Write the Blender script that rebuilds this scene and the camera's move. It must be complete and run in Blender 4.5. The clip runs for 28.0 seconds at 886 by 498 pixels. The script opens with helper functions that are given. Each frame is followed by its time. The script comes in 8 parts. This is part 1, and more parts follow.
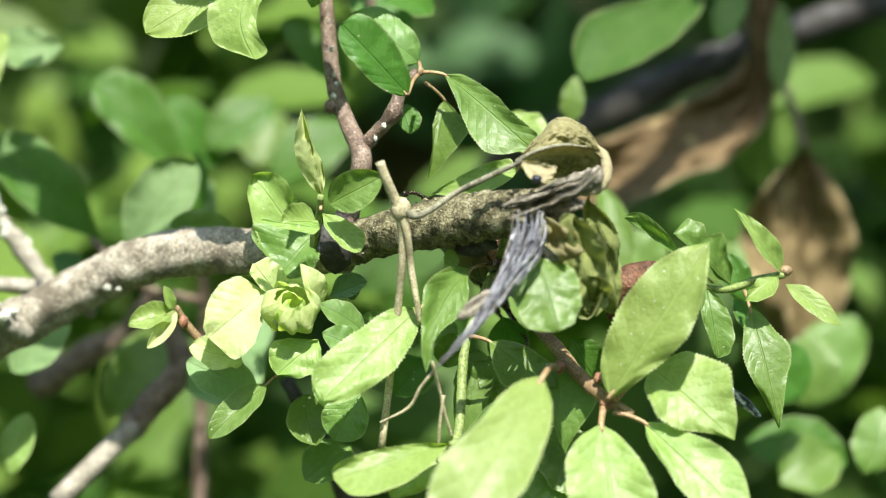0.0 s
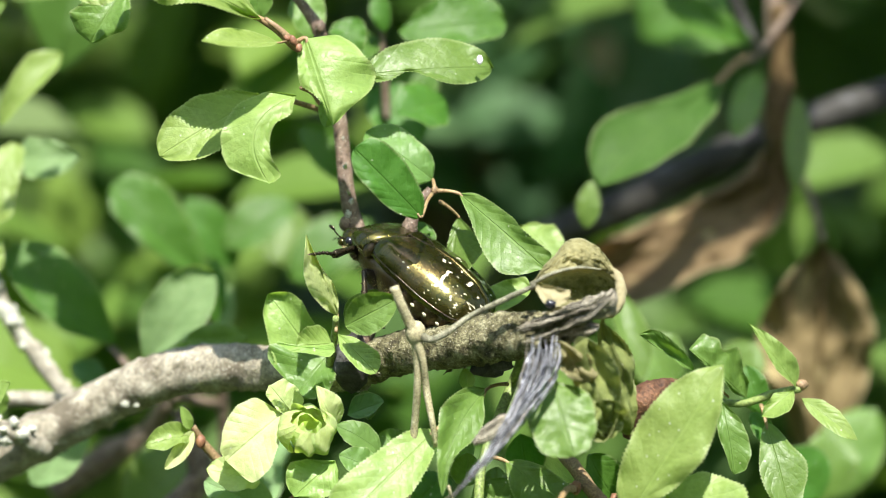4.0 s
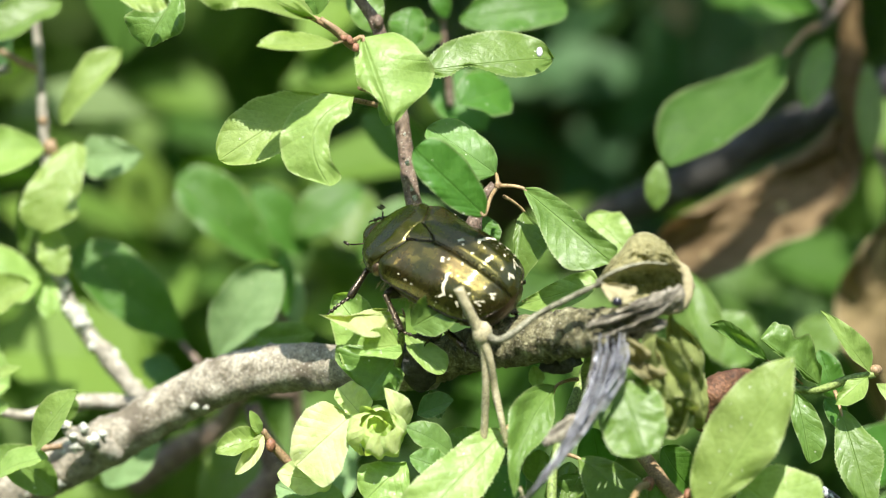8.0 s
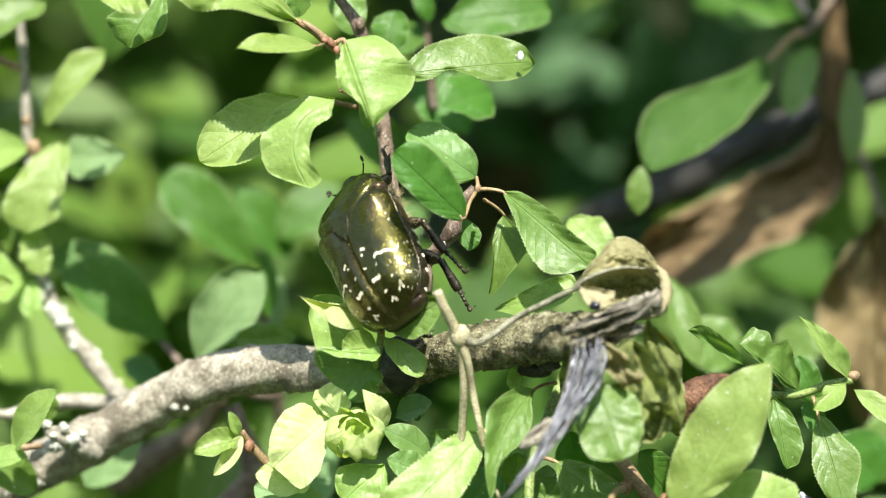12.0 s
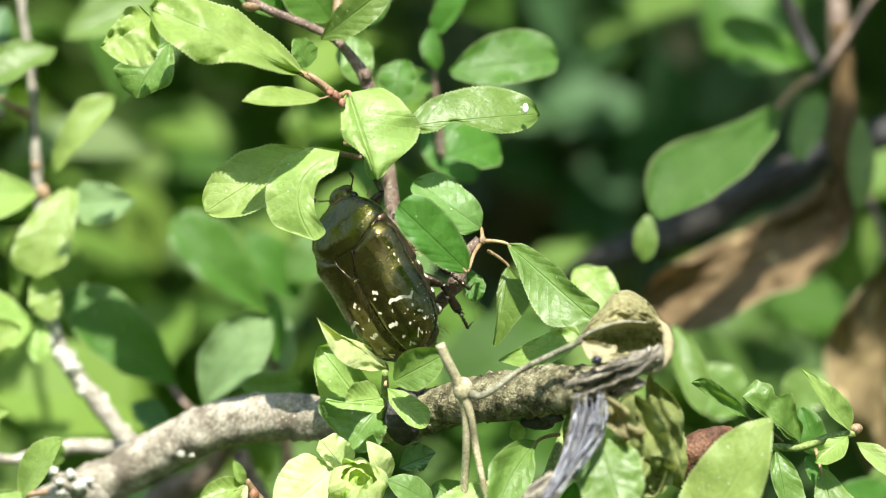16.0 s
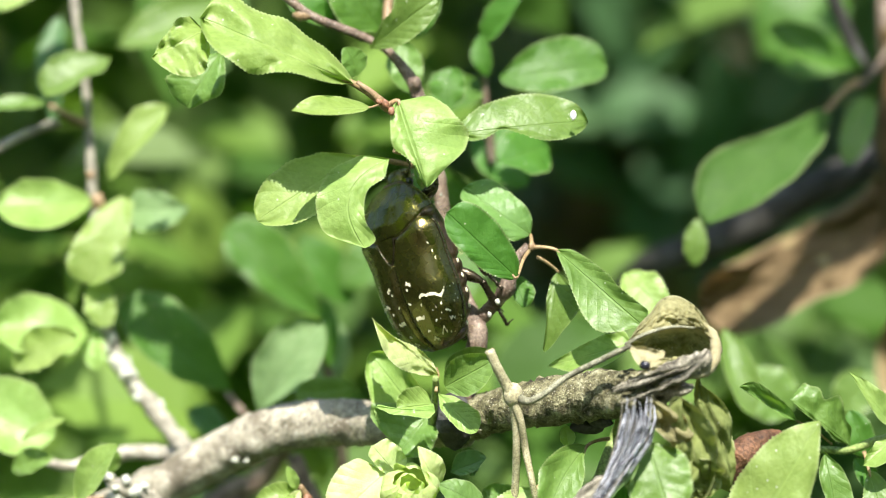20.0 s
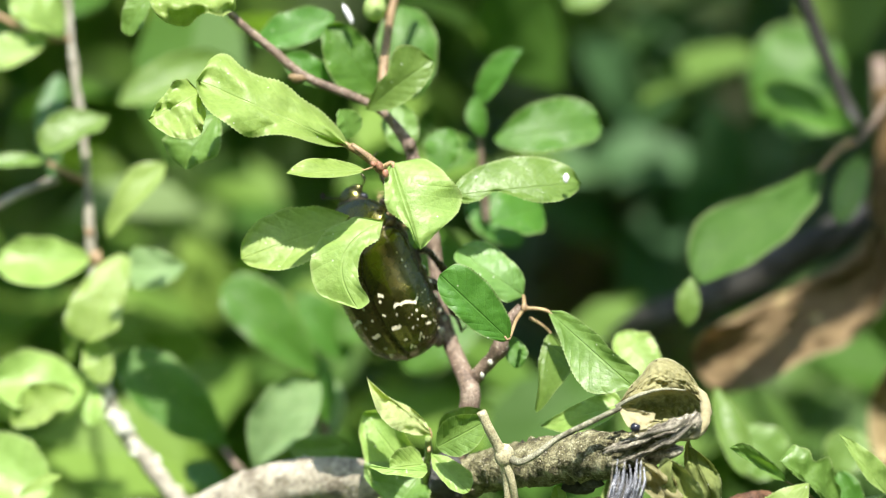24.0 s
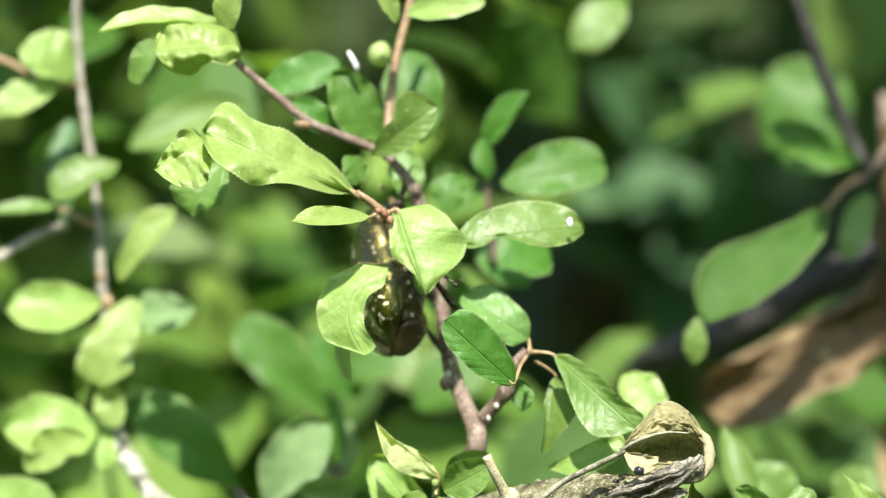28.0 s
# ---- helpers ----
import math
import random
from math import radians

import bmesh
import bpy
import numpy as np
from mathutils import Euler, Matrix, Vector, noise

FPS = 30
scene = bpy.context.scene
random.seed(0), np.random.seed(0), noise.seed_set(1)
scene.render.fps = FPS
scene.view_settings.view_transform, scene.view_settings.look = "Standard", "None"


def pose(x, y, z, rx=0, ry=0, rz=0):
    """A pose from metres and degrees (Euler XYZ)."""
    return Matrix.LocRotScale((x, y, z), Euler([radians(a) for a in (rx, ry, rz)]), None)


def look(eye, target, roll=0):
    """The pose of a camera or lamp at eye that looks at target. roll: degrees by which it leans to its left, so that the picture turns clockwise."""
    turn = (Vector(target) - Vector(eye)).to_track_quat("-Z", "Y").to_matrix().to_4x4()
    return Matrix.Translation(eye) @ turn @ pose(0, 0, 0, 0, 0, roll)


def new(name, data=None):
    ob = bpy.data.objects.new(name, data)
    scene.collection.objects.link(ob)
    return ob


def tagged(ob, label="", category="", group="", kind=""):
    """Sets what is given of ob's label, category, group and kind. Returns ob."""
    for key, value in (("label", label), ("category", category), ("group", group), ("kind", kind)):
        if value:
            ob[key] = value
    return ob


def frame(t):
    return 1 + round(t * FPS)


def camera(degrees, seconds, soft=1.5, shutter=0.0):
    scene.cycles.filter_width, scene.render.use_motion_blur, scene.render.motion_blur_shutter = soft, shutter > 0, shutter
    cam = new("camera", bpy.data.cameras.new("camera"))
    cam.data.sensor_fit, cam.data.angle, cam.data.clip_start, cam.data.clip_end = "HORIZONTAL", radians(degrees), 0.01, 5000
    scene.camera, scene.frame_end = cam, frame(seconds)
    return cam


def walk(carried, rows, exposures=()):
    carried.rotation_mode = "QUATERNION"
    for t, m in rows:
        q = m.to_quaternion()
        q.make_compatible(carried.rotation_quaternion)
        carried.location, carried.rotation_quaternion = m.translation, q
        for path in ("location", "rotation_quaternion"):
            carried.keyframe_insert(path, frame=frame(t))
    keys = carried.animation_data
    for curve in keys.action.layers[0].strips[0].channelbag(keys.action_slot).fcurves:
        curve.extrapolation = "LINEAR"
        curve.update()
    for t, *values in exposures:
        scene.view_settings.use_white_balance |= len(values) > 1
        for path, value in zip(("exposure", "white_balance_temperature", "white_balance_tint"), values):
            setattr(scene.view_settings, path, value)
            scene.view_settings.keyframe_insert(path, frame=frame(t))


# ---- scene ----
cam = camera(13.0, 28.0, soft=1.0)
cam.data.dof.use_dof = True
cam.data.dof.focus_distance = 0.439
cam.data.dof.aperture_fstop = 14
walk(cam, [
    (0, pose(-0.00690, -0.44269, -0.03328, 92.638, -2.350, -2.248)),
    (0.5, pose(-0.00716, -0.44300, -0.02865, 92.978, -2.646, -2.285)),
    (1, pose(-0.00936, -0.44293, -0.02512, 92.963, -2.629, -2.244)),
    (1.5, pose(-0.01050, -0.44202, -0.02423, 92.846, -2.591, -2.341)),
    (2, pose(-0.01203, -0.44309, -0.02247, 92.740, -2.754, -2.325)),
    (2.5, pose(-0.01068, -0.44456, -0.02194, 92.736, -2.701, -2.150)),
    (3, pose(-0.00789, -0.44592, -0.01968, 92.576, -2.715, -1.896)),
    (5.5, pose(-0.00351, -0.43877, -0.00423, 90.503, 0.151, -1.024)),
    (6, pose(-0.00244, -0.43789, -0.00186, 90.257, 0.322, -0.644)),
    (6.5, pose(-0.00156, -0.43855, -0.00166, 90.280, 0.167, -0.405)),
    (7, pose(-0.00072, -0.43906, -0.00114, 90.252, 0.020, -0.249)),
    (7.5, pose(0.00047, -0.43999, -0.00084, 90.140, 0.077, -0.135)),
    (8, pose(-0.00000, -0.43999, -0.00000, 90.000, 0.000, 0.000)),
    (8.5, pose(-0.00069, -0.43834, -0.00045, 89.956, 0.110, 0.034)),
    (9, pose(0.00062, -0.44029, 0.00028, 90.036, -0.372, 0.043)),
    (9.5, pose(0.00209, -0.43974, -0.00177, 90.212, -0.315, -0.111)),
    (10, pose(0.00128, -0.43955, -0.00263, 90.187, -0.264, -0.191)),
    (10.5, pose(0.00100, -0.43840, -0.00097, 90.009, -0.245, -0.095)),
    (11, pose(0.00120, -0.43878, -0.00062, 90.014, -0.473, 0.107)),
    (11.5, pose(0.00156, -0.43988, -0.00053, 90.087, -0.590, 0.047)),
    (12, pose(0.00321, -0.44085, 0.00001, 90.043, -0.452, 0.119)),
    (12.5, pose(0.00261, -0.44104, 0.00279, 89.981, -0.599, 0.170)),
    (14.5, pose(0.00383, -0.43951, 0.00517, 89.810, -0.963, 0.401)),
    (15, pose(0.00467, -0.44000, 0.00695, 89.768, -0.878, 0.392)),
    (15.5, pose(0.00664, -0.44152, 0.00890, 89.772, -0.826, 0.618)),
    (16, pose(0.00730, -0.44250, 0.00728, 89.855, -0.722, 0.724)),
    (16.5, pose(0.00805, -0.44375, 0.00718, 89.902, -0.697, 0.868)),
    (17, pose(0.00544, -0.44351, 0.00693, 89.828, -0.544, 0.970)),
    (17.5, pose(0.00416, -0.44275, 0.00790, 89.819, -0.613, 1.134)),
    (18, pose(0.00474, -0.44302, 0.00770, 89.744, -0.761, 1.446)),
    (18.5, pose(0.00655, -0.44422, 0.00669, 89.851, -0.757, 1.449)),
    (19, pose(0.00726, -0.44424, 0.00784, 89.712, -0.550, 1.524)),
    (19.5, pose(0.00763, -0.44692, 0.01016, 89.683, -0.567, 1.587)),
    (20, pose(0.01008, -0.44625, 0.00888, 89.740, -0.343, 1.807)),
    (20.5, pose(0.01173, -0.44813, 0.01009, 89.673, -0.439, 1.904)),
    (21, pose(0.01194, -0.44796, 0.01048, 89.724, -0.275, 1.824)),
    (21.5, pose(0.01032, -0.44928, 0.01206, 89.713, -0.261, 1.845)),
    (23.5, pose(0.01368, -0.44989, 0.01090, 90.088, -0.401, 1.958)),
    (24, pose(0.01255, -0.45016, 0.01296, 90.120, -0.584, 2.015)),
    (24.5, pose(0.01146, -0.45090, 0.01273, 90.294, -0.968, 1.923)),
    (25, pose(0.01143, -0.45141, 0.01407, 90.186, -0.722, 1.955)),
    (25.5, pose(0.01212, -0.45352, 0.01524, 90.098, -0.455, 2.169)),
    (26, pose(0.01407, -0.45419, 0.01607, 89.961, -0.291, 2.339)),
    (26.5, pose(0.01496, -0.45507, 0.01950, 89.724, -0.153, 2.434)),
    (27, pose(0.01635, -0.45300, 0.01962, 89.766, -0.124, 2.698)),
    (27.5, pose(0.01697, -0.45349, 0.01931, 89.879, -0.555, 2.588)),
    (28, pose(0.01722, -0.45368, 0.01820, 90.115, -0.091, 2.673)),
], exposures=[(0, 1.07), (3, 1.07), (8, 1.10), (15, 1.17), (20, 1.22), (28, 1.26)])

# ---- world and sun ----
SUN_FROM = Vector((0.03, -0.63, 0.77)).normalized()
sky_world = bpy.data.worlds.new("sky")
scene.world = sky_world
sky_world.use_nodes = True
wt = sky_world.node_tree
sky = wt.nodes.new("ShaderNodeTexSky")
sky.sky_type = "NISHITA"
sky.sun_disc = False
sky.sun_elevation = math.asin(SUN_FROM.z)
sky.sun_rotation = math.atan2(SUN_FROM.x, SUN_FROM.y)
wt.links.new(sky.outputs[0], wt.nodes["Background"].inputs[0])
wt.nodes["Background"].inputs[1].default_value = 0.15
sun = new("sun", bpy.data.lights.new("sun", "SUN"))
sun.data.energy, sun.data.angle, sun.data.color = 5, radians(0.53), (1.0, 0.955, 0.88)
sun.matrix_basis = look(SUN_FROM * 3, (0, 0, 0))

# ---- scene helpers ----
MM = 0.001


def vec(p):
    return Vector(p) * MM


def thing(name, base, label, category, group="", kind=""):
    """An empty at the base (mm) that carries the parts."""
    ob = new(name)
    ob.empty_display_size = 0.004
    ob.location = vec(base)
    return tagged(ob, label, category, group, kind)


def home(ob):
    """World matrix of a thing or part that has not been keyed yet."""
    m = ob.matrix_basis.copy()
    while ob.parent:
        m = ob.matrix_parent_inverse @ m
        ob = ob.parent
        m = ob.matrix_basis @ m
    return m


def part(name, mesh, material, parent=None, label="", at=None, smooth=True):
    """Links (verts, faces[, uv]) as ONE mesh object under a thing or part. Vertices in metres, in the world, or round `at`."""
    verts, faces = mesh[0], mesh[1]
    me = bpy.data.meshes.new(name)
    me.from_pydata([tuple(v) for v in verts], [], faces)
    if len(mesh) > 2 and mesh[2] is not None:
        layer = me.uv_layers.new(name="UVMap")
        idx = np.empty(len(me.loops), dtype=np.int32)
        me.loops.foreach_get("vertex_index", idx)
        layer.data.foreach_set("uv", np.asarray(mesh[2], dtype=np.float32)[idx].ravel())
    if smooth:
        me.polygons.foreach_set("use_smooth", [True] * len(me.polygons))
    me.materials.append(material)
    ob = new(name, me)
    if at is not None:
        ob.matrix_basis = Matrix.Translation(at)
    if parent is not None:
        ob.parent = parent
        ob.matrix_parent_inverse = home(parent).inverted()
    if label:
        ob["label"] = label
    return ob


def spline(pts, per=6):
    """Catmull-Rom through points of any dimension."""
    p = np.array([pts[0]] + list(pts) + [pts[-1]], float)
    p[0] = 2 * p[1] - p[2]
    p[-1] = 2 * p[-2] - p[-3]
    out = []
    for i in range(1, len(p) - 2):
        for k in range(per):
            t = k / per
            a, b, c, d = p[i - 1], p[i], p[i + 1], p[i + 2]
            out.append(0.5 * ((2 * b) + (c - a) * t + (2 * a - 5 * b + 4 * c - d) * t * t + (3 * b - a - 3 * c + d) * t ** 3))
    out.append(p[-2])
    return np.array(out)


def tube(pts, seg=10, per=6, rough=0.0, scale=0.4, ends=True, flat=1.0):
    """A tapering tube through (x, y, z, radius) in mm, with bark relief of `rough` times the radius."""
    q = spline(pts, per)
    verts, faces, uv = [], [], []
    up = Vector((0.13, -0.96, 0.24))
    n = len(q)
    run = 0.0
    for i in range(n):
        c = Vector(q[i][:3])
        d = Vector(q[min(i + 1, n - 1)][:3]) - Vector(q[max(i - 1, 0)][:3])
        d.normalize()
        run += (Vector(q[i][:3]) - Vector(q[max(i - 1, 0)][:3])).length
        side = d.cross(up)
        if side.length < 0.05:
            side = d.cross(Vector((1, 0, 0)))
        side.normalize()
        over = side.cross(d)
        for k in range(seg):
            a = 2 * math.pi * k / seg
            w = side * math.cos(a) + over * math.sin(a) * flat
            r = max(q[i][3], 0.02)
            if rough:
                s = c + w * r
                r *= 1 + rough * (noise.noise(s * scale) + 0.6 * noise.noise(s * scale * 2.7)) + 0.6 * rough * noise.noise(s * scale * 6)
            verts.append((c + w * r) * MM)
            uv.append((run, k / seg))
    for i in range(n - 1):
        for k in range(seg):
            k2 = (k + 1) % seg
            faces.append((i * seg + k, i * seg + k2, (i + 1) * seg + k2, (i + 1) * seg + k))
    if ends:
        faces.append(tuple(range(seg - 1, -1, -1)))
        faces.append(tuple((n - 1) * seg + k for k in range(seg)))
    return verts, faces, uv


def blob(c, r, squash=(1, 1, 1), rough=0.15, seed=0.0, rings=7, seg=10, axis=None):
    """A lumpy bud or knob round c (mm)."""
    turn = Vector(axis).normalized().to_track_quat("Z", "Y").to_matrix() if axis else Matrix.Identity(3)
    verts, faces = [], []
    for i in range(rings + 1):
        b = math.pi * i / rings
        for k in range(seg):
            a = 2 * math.pi * k / seg
            v = Vector((math.sin(b) * math.cos(a), math.sin(b) * math.sin(a), math.cos(b)))
            f = 1 + rough * noise.noise(v * 1.7 + Vector((seed, seed * 2.1, 0)))
            verts.append((Vector(c) + turn @ Vector((v.x * r * squash[0] * f, v.y * r * squash[1] * f, v.z * r * squash[2] * f))) * MM)
    for i in range(rings):
        for k in range(seg):
            k2 = (k + 1) % seg
            faces.append((i * seg + k, (i + 1) * seg + k, (i + 1) * seg + k2, i * seg + k2))
    return verts, faces


def join(*meshes):
    verts, faces, uv = [], [], []
    for m in meshes:
        o = len(verts)
        verts += list(m[0])
        faces += [tuple(i + o for i in f) for f in m[1]]
        uv += list(m[2]) if len(m) > 2 and m[2] is not None else [(0.0, 0.5)] * len(m[0])
    return verts, faces, uv


STATIONS = (0, 0.03, 0.1, 0.22, 0.35, 0.48, 0.61, 0.74, 0.87, 0.96, 1)


def rim_curve(widths):
    """Half width along the blade, as a share of its length, eased through its values at the stations."""
    q = spline([(u, w) for u, w in zip(STATIONS, (0, *widths, 0))], 6)
    return lambda u: max(0.0, float(np.interp(u, q[:, 0], q[:, 1])))


def blade(length, width, axis, roll=0.0, bend=0.1, fold=0.15, twist=0.0, wide=0.5, teeth=16, wave=0.045, seed=0.0, bites=(), cols=4, hook=0.0, face=(0, -1, 0.45), point=0.66, left=None, right=None, bow=0.0, crumple=0.0):
    """A leaf blade in metres round its base: pinnate relief, toothed rim, arched along its length and folded along its midrib.
    left, right: its own uneven half widths at the stations; bow: how far the midrib swings to its right."""
    a = Vector(axis).normalized()
    up = Vector(face)
    nrm = up - a * up.dot(a)
    nrm.normalize()
    nrm = Matrix.Rotation(radians(roll), 3, a) @ nrm
    own = left is not None
    teeth = int(teeth * 2.0)
    rows = max(teeth * 2, 14)
    if own:
        rows, cols = max(rows, 40), max(cols, 6)
        reach = {-1: rim_curve(left), 1: rim_curve(right)}
    sway = 0.0 if own else noise.noise(Vector((seed * 3.3, 1.5, 0.7))) * 1.6
    curl = 0.14 * noise.noise(Vector((2.7, seed * 2.9, 0.2))) * 1.5
    frill = 0.035 * (0.4 + 1.4 * abs(noise.noise(Vector((seed * 1.3, 4.4, 2.2)))))
    frills = 3.2 + 2.0 * noise.noise(Vector((0.3, seed * 4.1, 1.1)))
    bexp = point
    aexp = bexp * wide / (1 - wide)
    peak = wide ** aexp * (1 - wide) ** bexp
    verts, uv, faces, gone = [], [], [], set()
    for i in range(rows + 1):
        u = i / rows
        if own:
            u = 0.6 * u + 0.4 * (0.5 - 0.5 * math.cos(math.pi * u))
        w = 0.5 * width * (max(u, 1e-4) ** aexp * max(1 - u, 1e-4) ** bexp) / peak
        saw = (1.0 if i % 2 else 0.0) * (0.046 if teeth else 0) * width * (0.5 + 0.9 * abs(noise.noise(Vector((i * 0.37, seed, 2))))) * (1 - u * 0.4) * min(1, 6 * u * (1 - u) + 0.1)
        nn = Matrix.Rotation(radians((twist + sway * 22) * (u - 0.3)), 3, a) @ nrm
        side = a.cross(nn)
        arch = 4 * bend * u * (1 - u) - hook * u ** 3
        axial = u * length * (1 - 0.35 * hook * hook * u * u)
        for j in range(-cols, cols + 1):
            v = j / cols
            sign = 1 if v > 0 else -1
            if own:
                w = reach[sign](u) * length
                edge = w * abs(v) * (1 + 0.035 * noise.noise(Vector((u * 6.2 + seed * 2.1, sign * 1.5, seed)))) + (saw if abs(j) == cols else 0)
                shrink, swing = 1.0, bow * length * 4 * u * (1 - u)
            else:
                edge = w * abs(v) * (1 + 0.09 * noise.noise(Vector((u * 4.2 + seed * 2.1, sign * 1.5, seed)))) + (saw if abs(j) == cols else 0)
                shrink, swing = 1 - 0.25 * abs(fold), sway * 0.05 * length * math.sin(math.pi * u)
            quilt = 0.005 * width * math.cos(2 * math.pi * (7.5 * u - 2.0 * abs(v))) * abs(v) * (1.25 - abs(v)) * 2
            ripple = wave * width * (noise.noise(Vector((u * 3.1 + seed, v * 1.4, seed * 1.7))) * 2 + 0.45 * noise.noise(Vector((u * 7.3, v * 2.4 + seed, seed)))) * (0.25 + abs(v))
            ripple += frill * width * abs(v) ** 3 * math.sin(2 * math.pi * (frills * u + (0.37 if v > 0 else 0.0)) + seed * 5) * min(1, 5 * u * (1 - u) + 0.1)
            ripple += curl * width * abs(v) ** 4 * (0.6 + 0.8 * noise.noise(Vector((u * 2.2, seed, math.copysign(3, v)))))
            if crumple:
                c = Vector((u * 5.0 + seed, v * 2.2, seed))
                ripple += crumple * length * (0.3 - abs(noise.noise(c)) + 0.5 * (0.3 - abs(noise.noise(c * 2.3))))
            lift = length * arch + fold * w * abs(v) ** 1.3 + quilt + ripple
            out = Vector((0, -lift / max(0.55, -nn.y), 0)) if own else nn * lift
            p = a * axial + side * ((edge * sign if j else 0) * shrink + swing) + out
            verts.append(p * MM)
            uv.append((u, 0.5 + 0.5 * v))
            for bu, bv, br in bites:
                if ((u - bu) * length) ** 2 + (v * w - bv * width) ** 2 < (br * length) ** 2:
                    gone.add(len(verts) - 1)
    c = 2 * cols + 1
    for i in range(rows):
        for j in range(2 * cols):
            f = (i * c + j, i * c + j + 1, (i + 1) * c + j + 1, (i + 1) * c + j)
            if sum(k in gone for k in f) < 3:
                faces.append(f)
    return verts, faces, uv


leaf_count = [0]


def leaf(parent, base, tip, width, material, roll=0, bend=0.08, fold=0.25, stalk=None, label="", name="leaf", **more):
    """A leaf with its stalk; base, tip and stalk foot in mm."""
    leaf_count[0] += 1
    axis = Vector(tip) - Vector(base)
    mesh = blade(axis.length, width, axis, roll, bend, fold, seed=leaf_count[0] * 0.73, **more)
    ob = part(name, mesh, material, parent, label, at=vec(base))
    if stalk:
        mid = [(stalk[i] + base[i]) / 2 for i in range(3)]
        mid[2] += 0.05 * (Vector(stalk) - Vector(base)).length
        r = min(0.42, 0.04 * width)
        inward = Vector(base) + axis * 0.08
        part("leaf_stalk", tube([(*stalk, r * 1.25), (*mid, r), (*base, r * 0.9), (*inward, r * 0.5)], 7, 3), MAT["stalk"], parent)
    return ob


def hood(top, crease, rim, deep):
    """A withered leaf cupped like a hood (mm): from its upper margin over the crease of its midrib down into the hollow and out to the lower rim."""
    verts, faces, uv = [], [], []
    cols = 60
    lines = [spline(c, cols // (len(c) - 1)) for c in (top, crease, rim)]
    cols = len(lines[0]) - 1
    upper, lower = 26, 40
    for j in range(upper + lower + 1):
        for k in range(cols + 1):
            g = k / cols
            a, b, c = (Vector(l[k]) for l in lines)
            span = math.sin(math.pi * min(1.0, 0.06 + 0.94 * g)) ** 0.6
            if j <= upper:
                f = j / upper
                p = a.lerp(b, f) + Vector((0, -0.9 * math.sin(math.pi * f) * span, 0.15 * math.sin(math.pi * f)))
                v = 0.45 * f
            else:
                f = (j - upper) / lower
                p = b.lerp(c, f) + Vector((0, deep * math.sin(math.pi * f ** 0.8) * span, 0))
                v = 0.45 + 0.55 * f
            q = Vector((g * 4, v * 3, 2.0))
            folds = 0.55 * (0.3 - abs(noise.noise(q * 1.6))) + 0.45 * (0.3 - abs(noise.noise(q * 3.4))) + 0.32 * (0.3 - abs(noise.noise(q * 8))) + 0.12 * noise.noise(q * 19)
            ease = min(1.0, g * 8)
            p += Vector((0.10 * noise.noise(q * 2.3), 2.3 * folds, 0.22 * noise.noise(q * 1.9 + Vector((5, 0, 0))))) * ease
            verts.append(p * MM)
            uv.append((g, v))
    n = cols + 1
    for j in range(upper + lower):
        for k in range(cols):
            faces.append((j * n + k, j * n + k + 1, (j + 1) * n + k + 1, (j + 1) * n + k))
    return verts, faces, uv


GAPS = ((13, 5, 12, 12), (-20, 12, 8, 6), (-34, 17, 6, 5))


def foliage(rng, count, box, size, slim=0.5, upright=0.35, clump=0):
    """Many small folded leaves in one mesh, gathered on random sprays inside a box (mm)."""
    verts, faces, uv = [], [], []
    centres = []
    while len(centres) < clump:
        c = Vector([rng.uniform(*b) for b in box])
        k = 1 + c.y / 440
        # a deep gap in the shrubs
        if c.y < 520 and any(abs(c.x / k - gx) < gw and abs(c.z / k - gz) < gh for gx, gz, gw, gh in GAPS):
            continue
        # a break cut in the added canopy so the sun lights the far plant
        d = c - Vector((42, 200, 28))
        s = d.dot(SUN_FROM)
        if s > 0 and (d - SUN_FROM * s).length < 58:
            continue
        centres.append(c)
    for _ in range(count):
        if clump:
            c = rng.choice(centres) + Vector([rng.gauss(0, 1) for _ in range(3)]) * size * 1.1
            gx, gz, gw, gh = GAPS[0]
            k = 1 + c.y / 440
            if 40 < c.y < 290 and abs(c.x / k - gx) < gw and abs(c.z / k - gz) < gh:
                continue
        else:
            c = Vector([rng.uniform(*b) for b in box])
        s = size * rng.uniform(0.6, 1.25)
        a = Vector((rng.gauss(0, 1), rng.gauss(0, 0.6), rng.gauss(0, upright * 2))).normalized()
        nrm = Vector((rng.gauss(0, 0.45), -0.5 + rng.gauss(0, 0.4), 0.8))
        nrm = (nrm - a * nrm.dot(a)).normalized()
        side = a.cross(nrm)
        o = len(verts)
        for u, w, h in ((0, 0.05, 0), (0.22, 0.8, 0.07), (0.5, 1.0, 0.1), (0.78, 0.75, 0.06), (1.0, 0.05, -0.06)):
            for v in (-1, 0, 1):
                verts.append((c + a * s * u + side * v * w * slim * s * 0.5 + nrm * s * (h + 0.07 * abs(v))) * MM)
                uv.append((u, 0.5 + 0.5 * v))
        for i in range(4):
            for j in range(2):
                b = o + i * 3 + j
                faces.append((b, b + 1, b + 4, b + 3))
    return verts, faces, uv


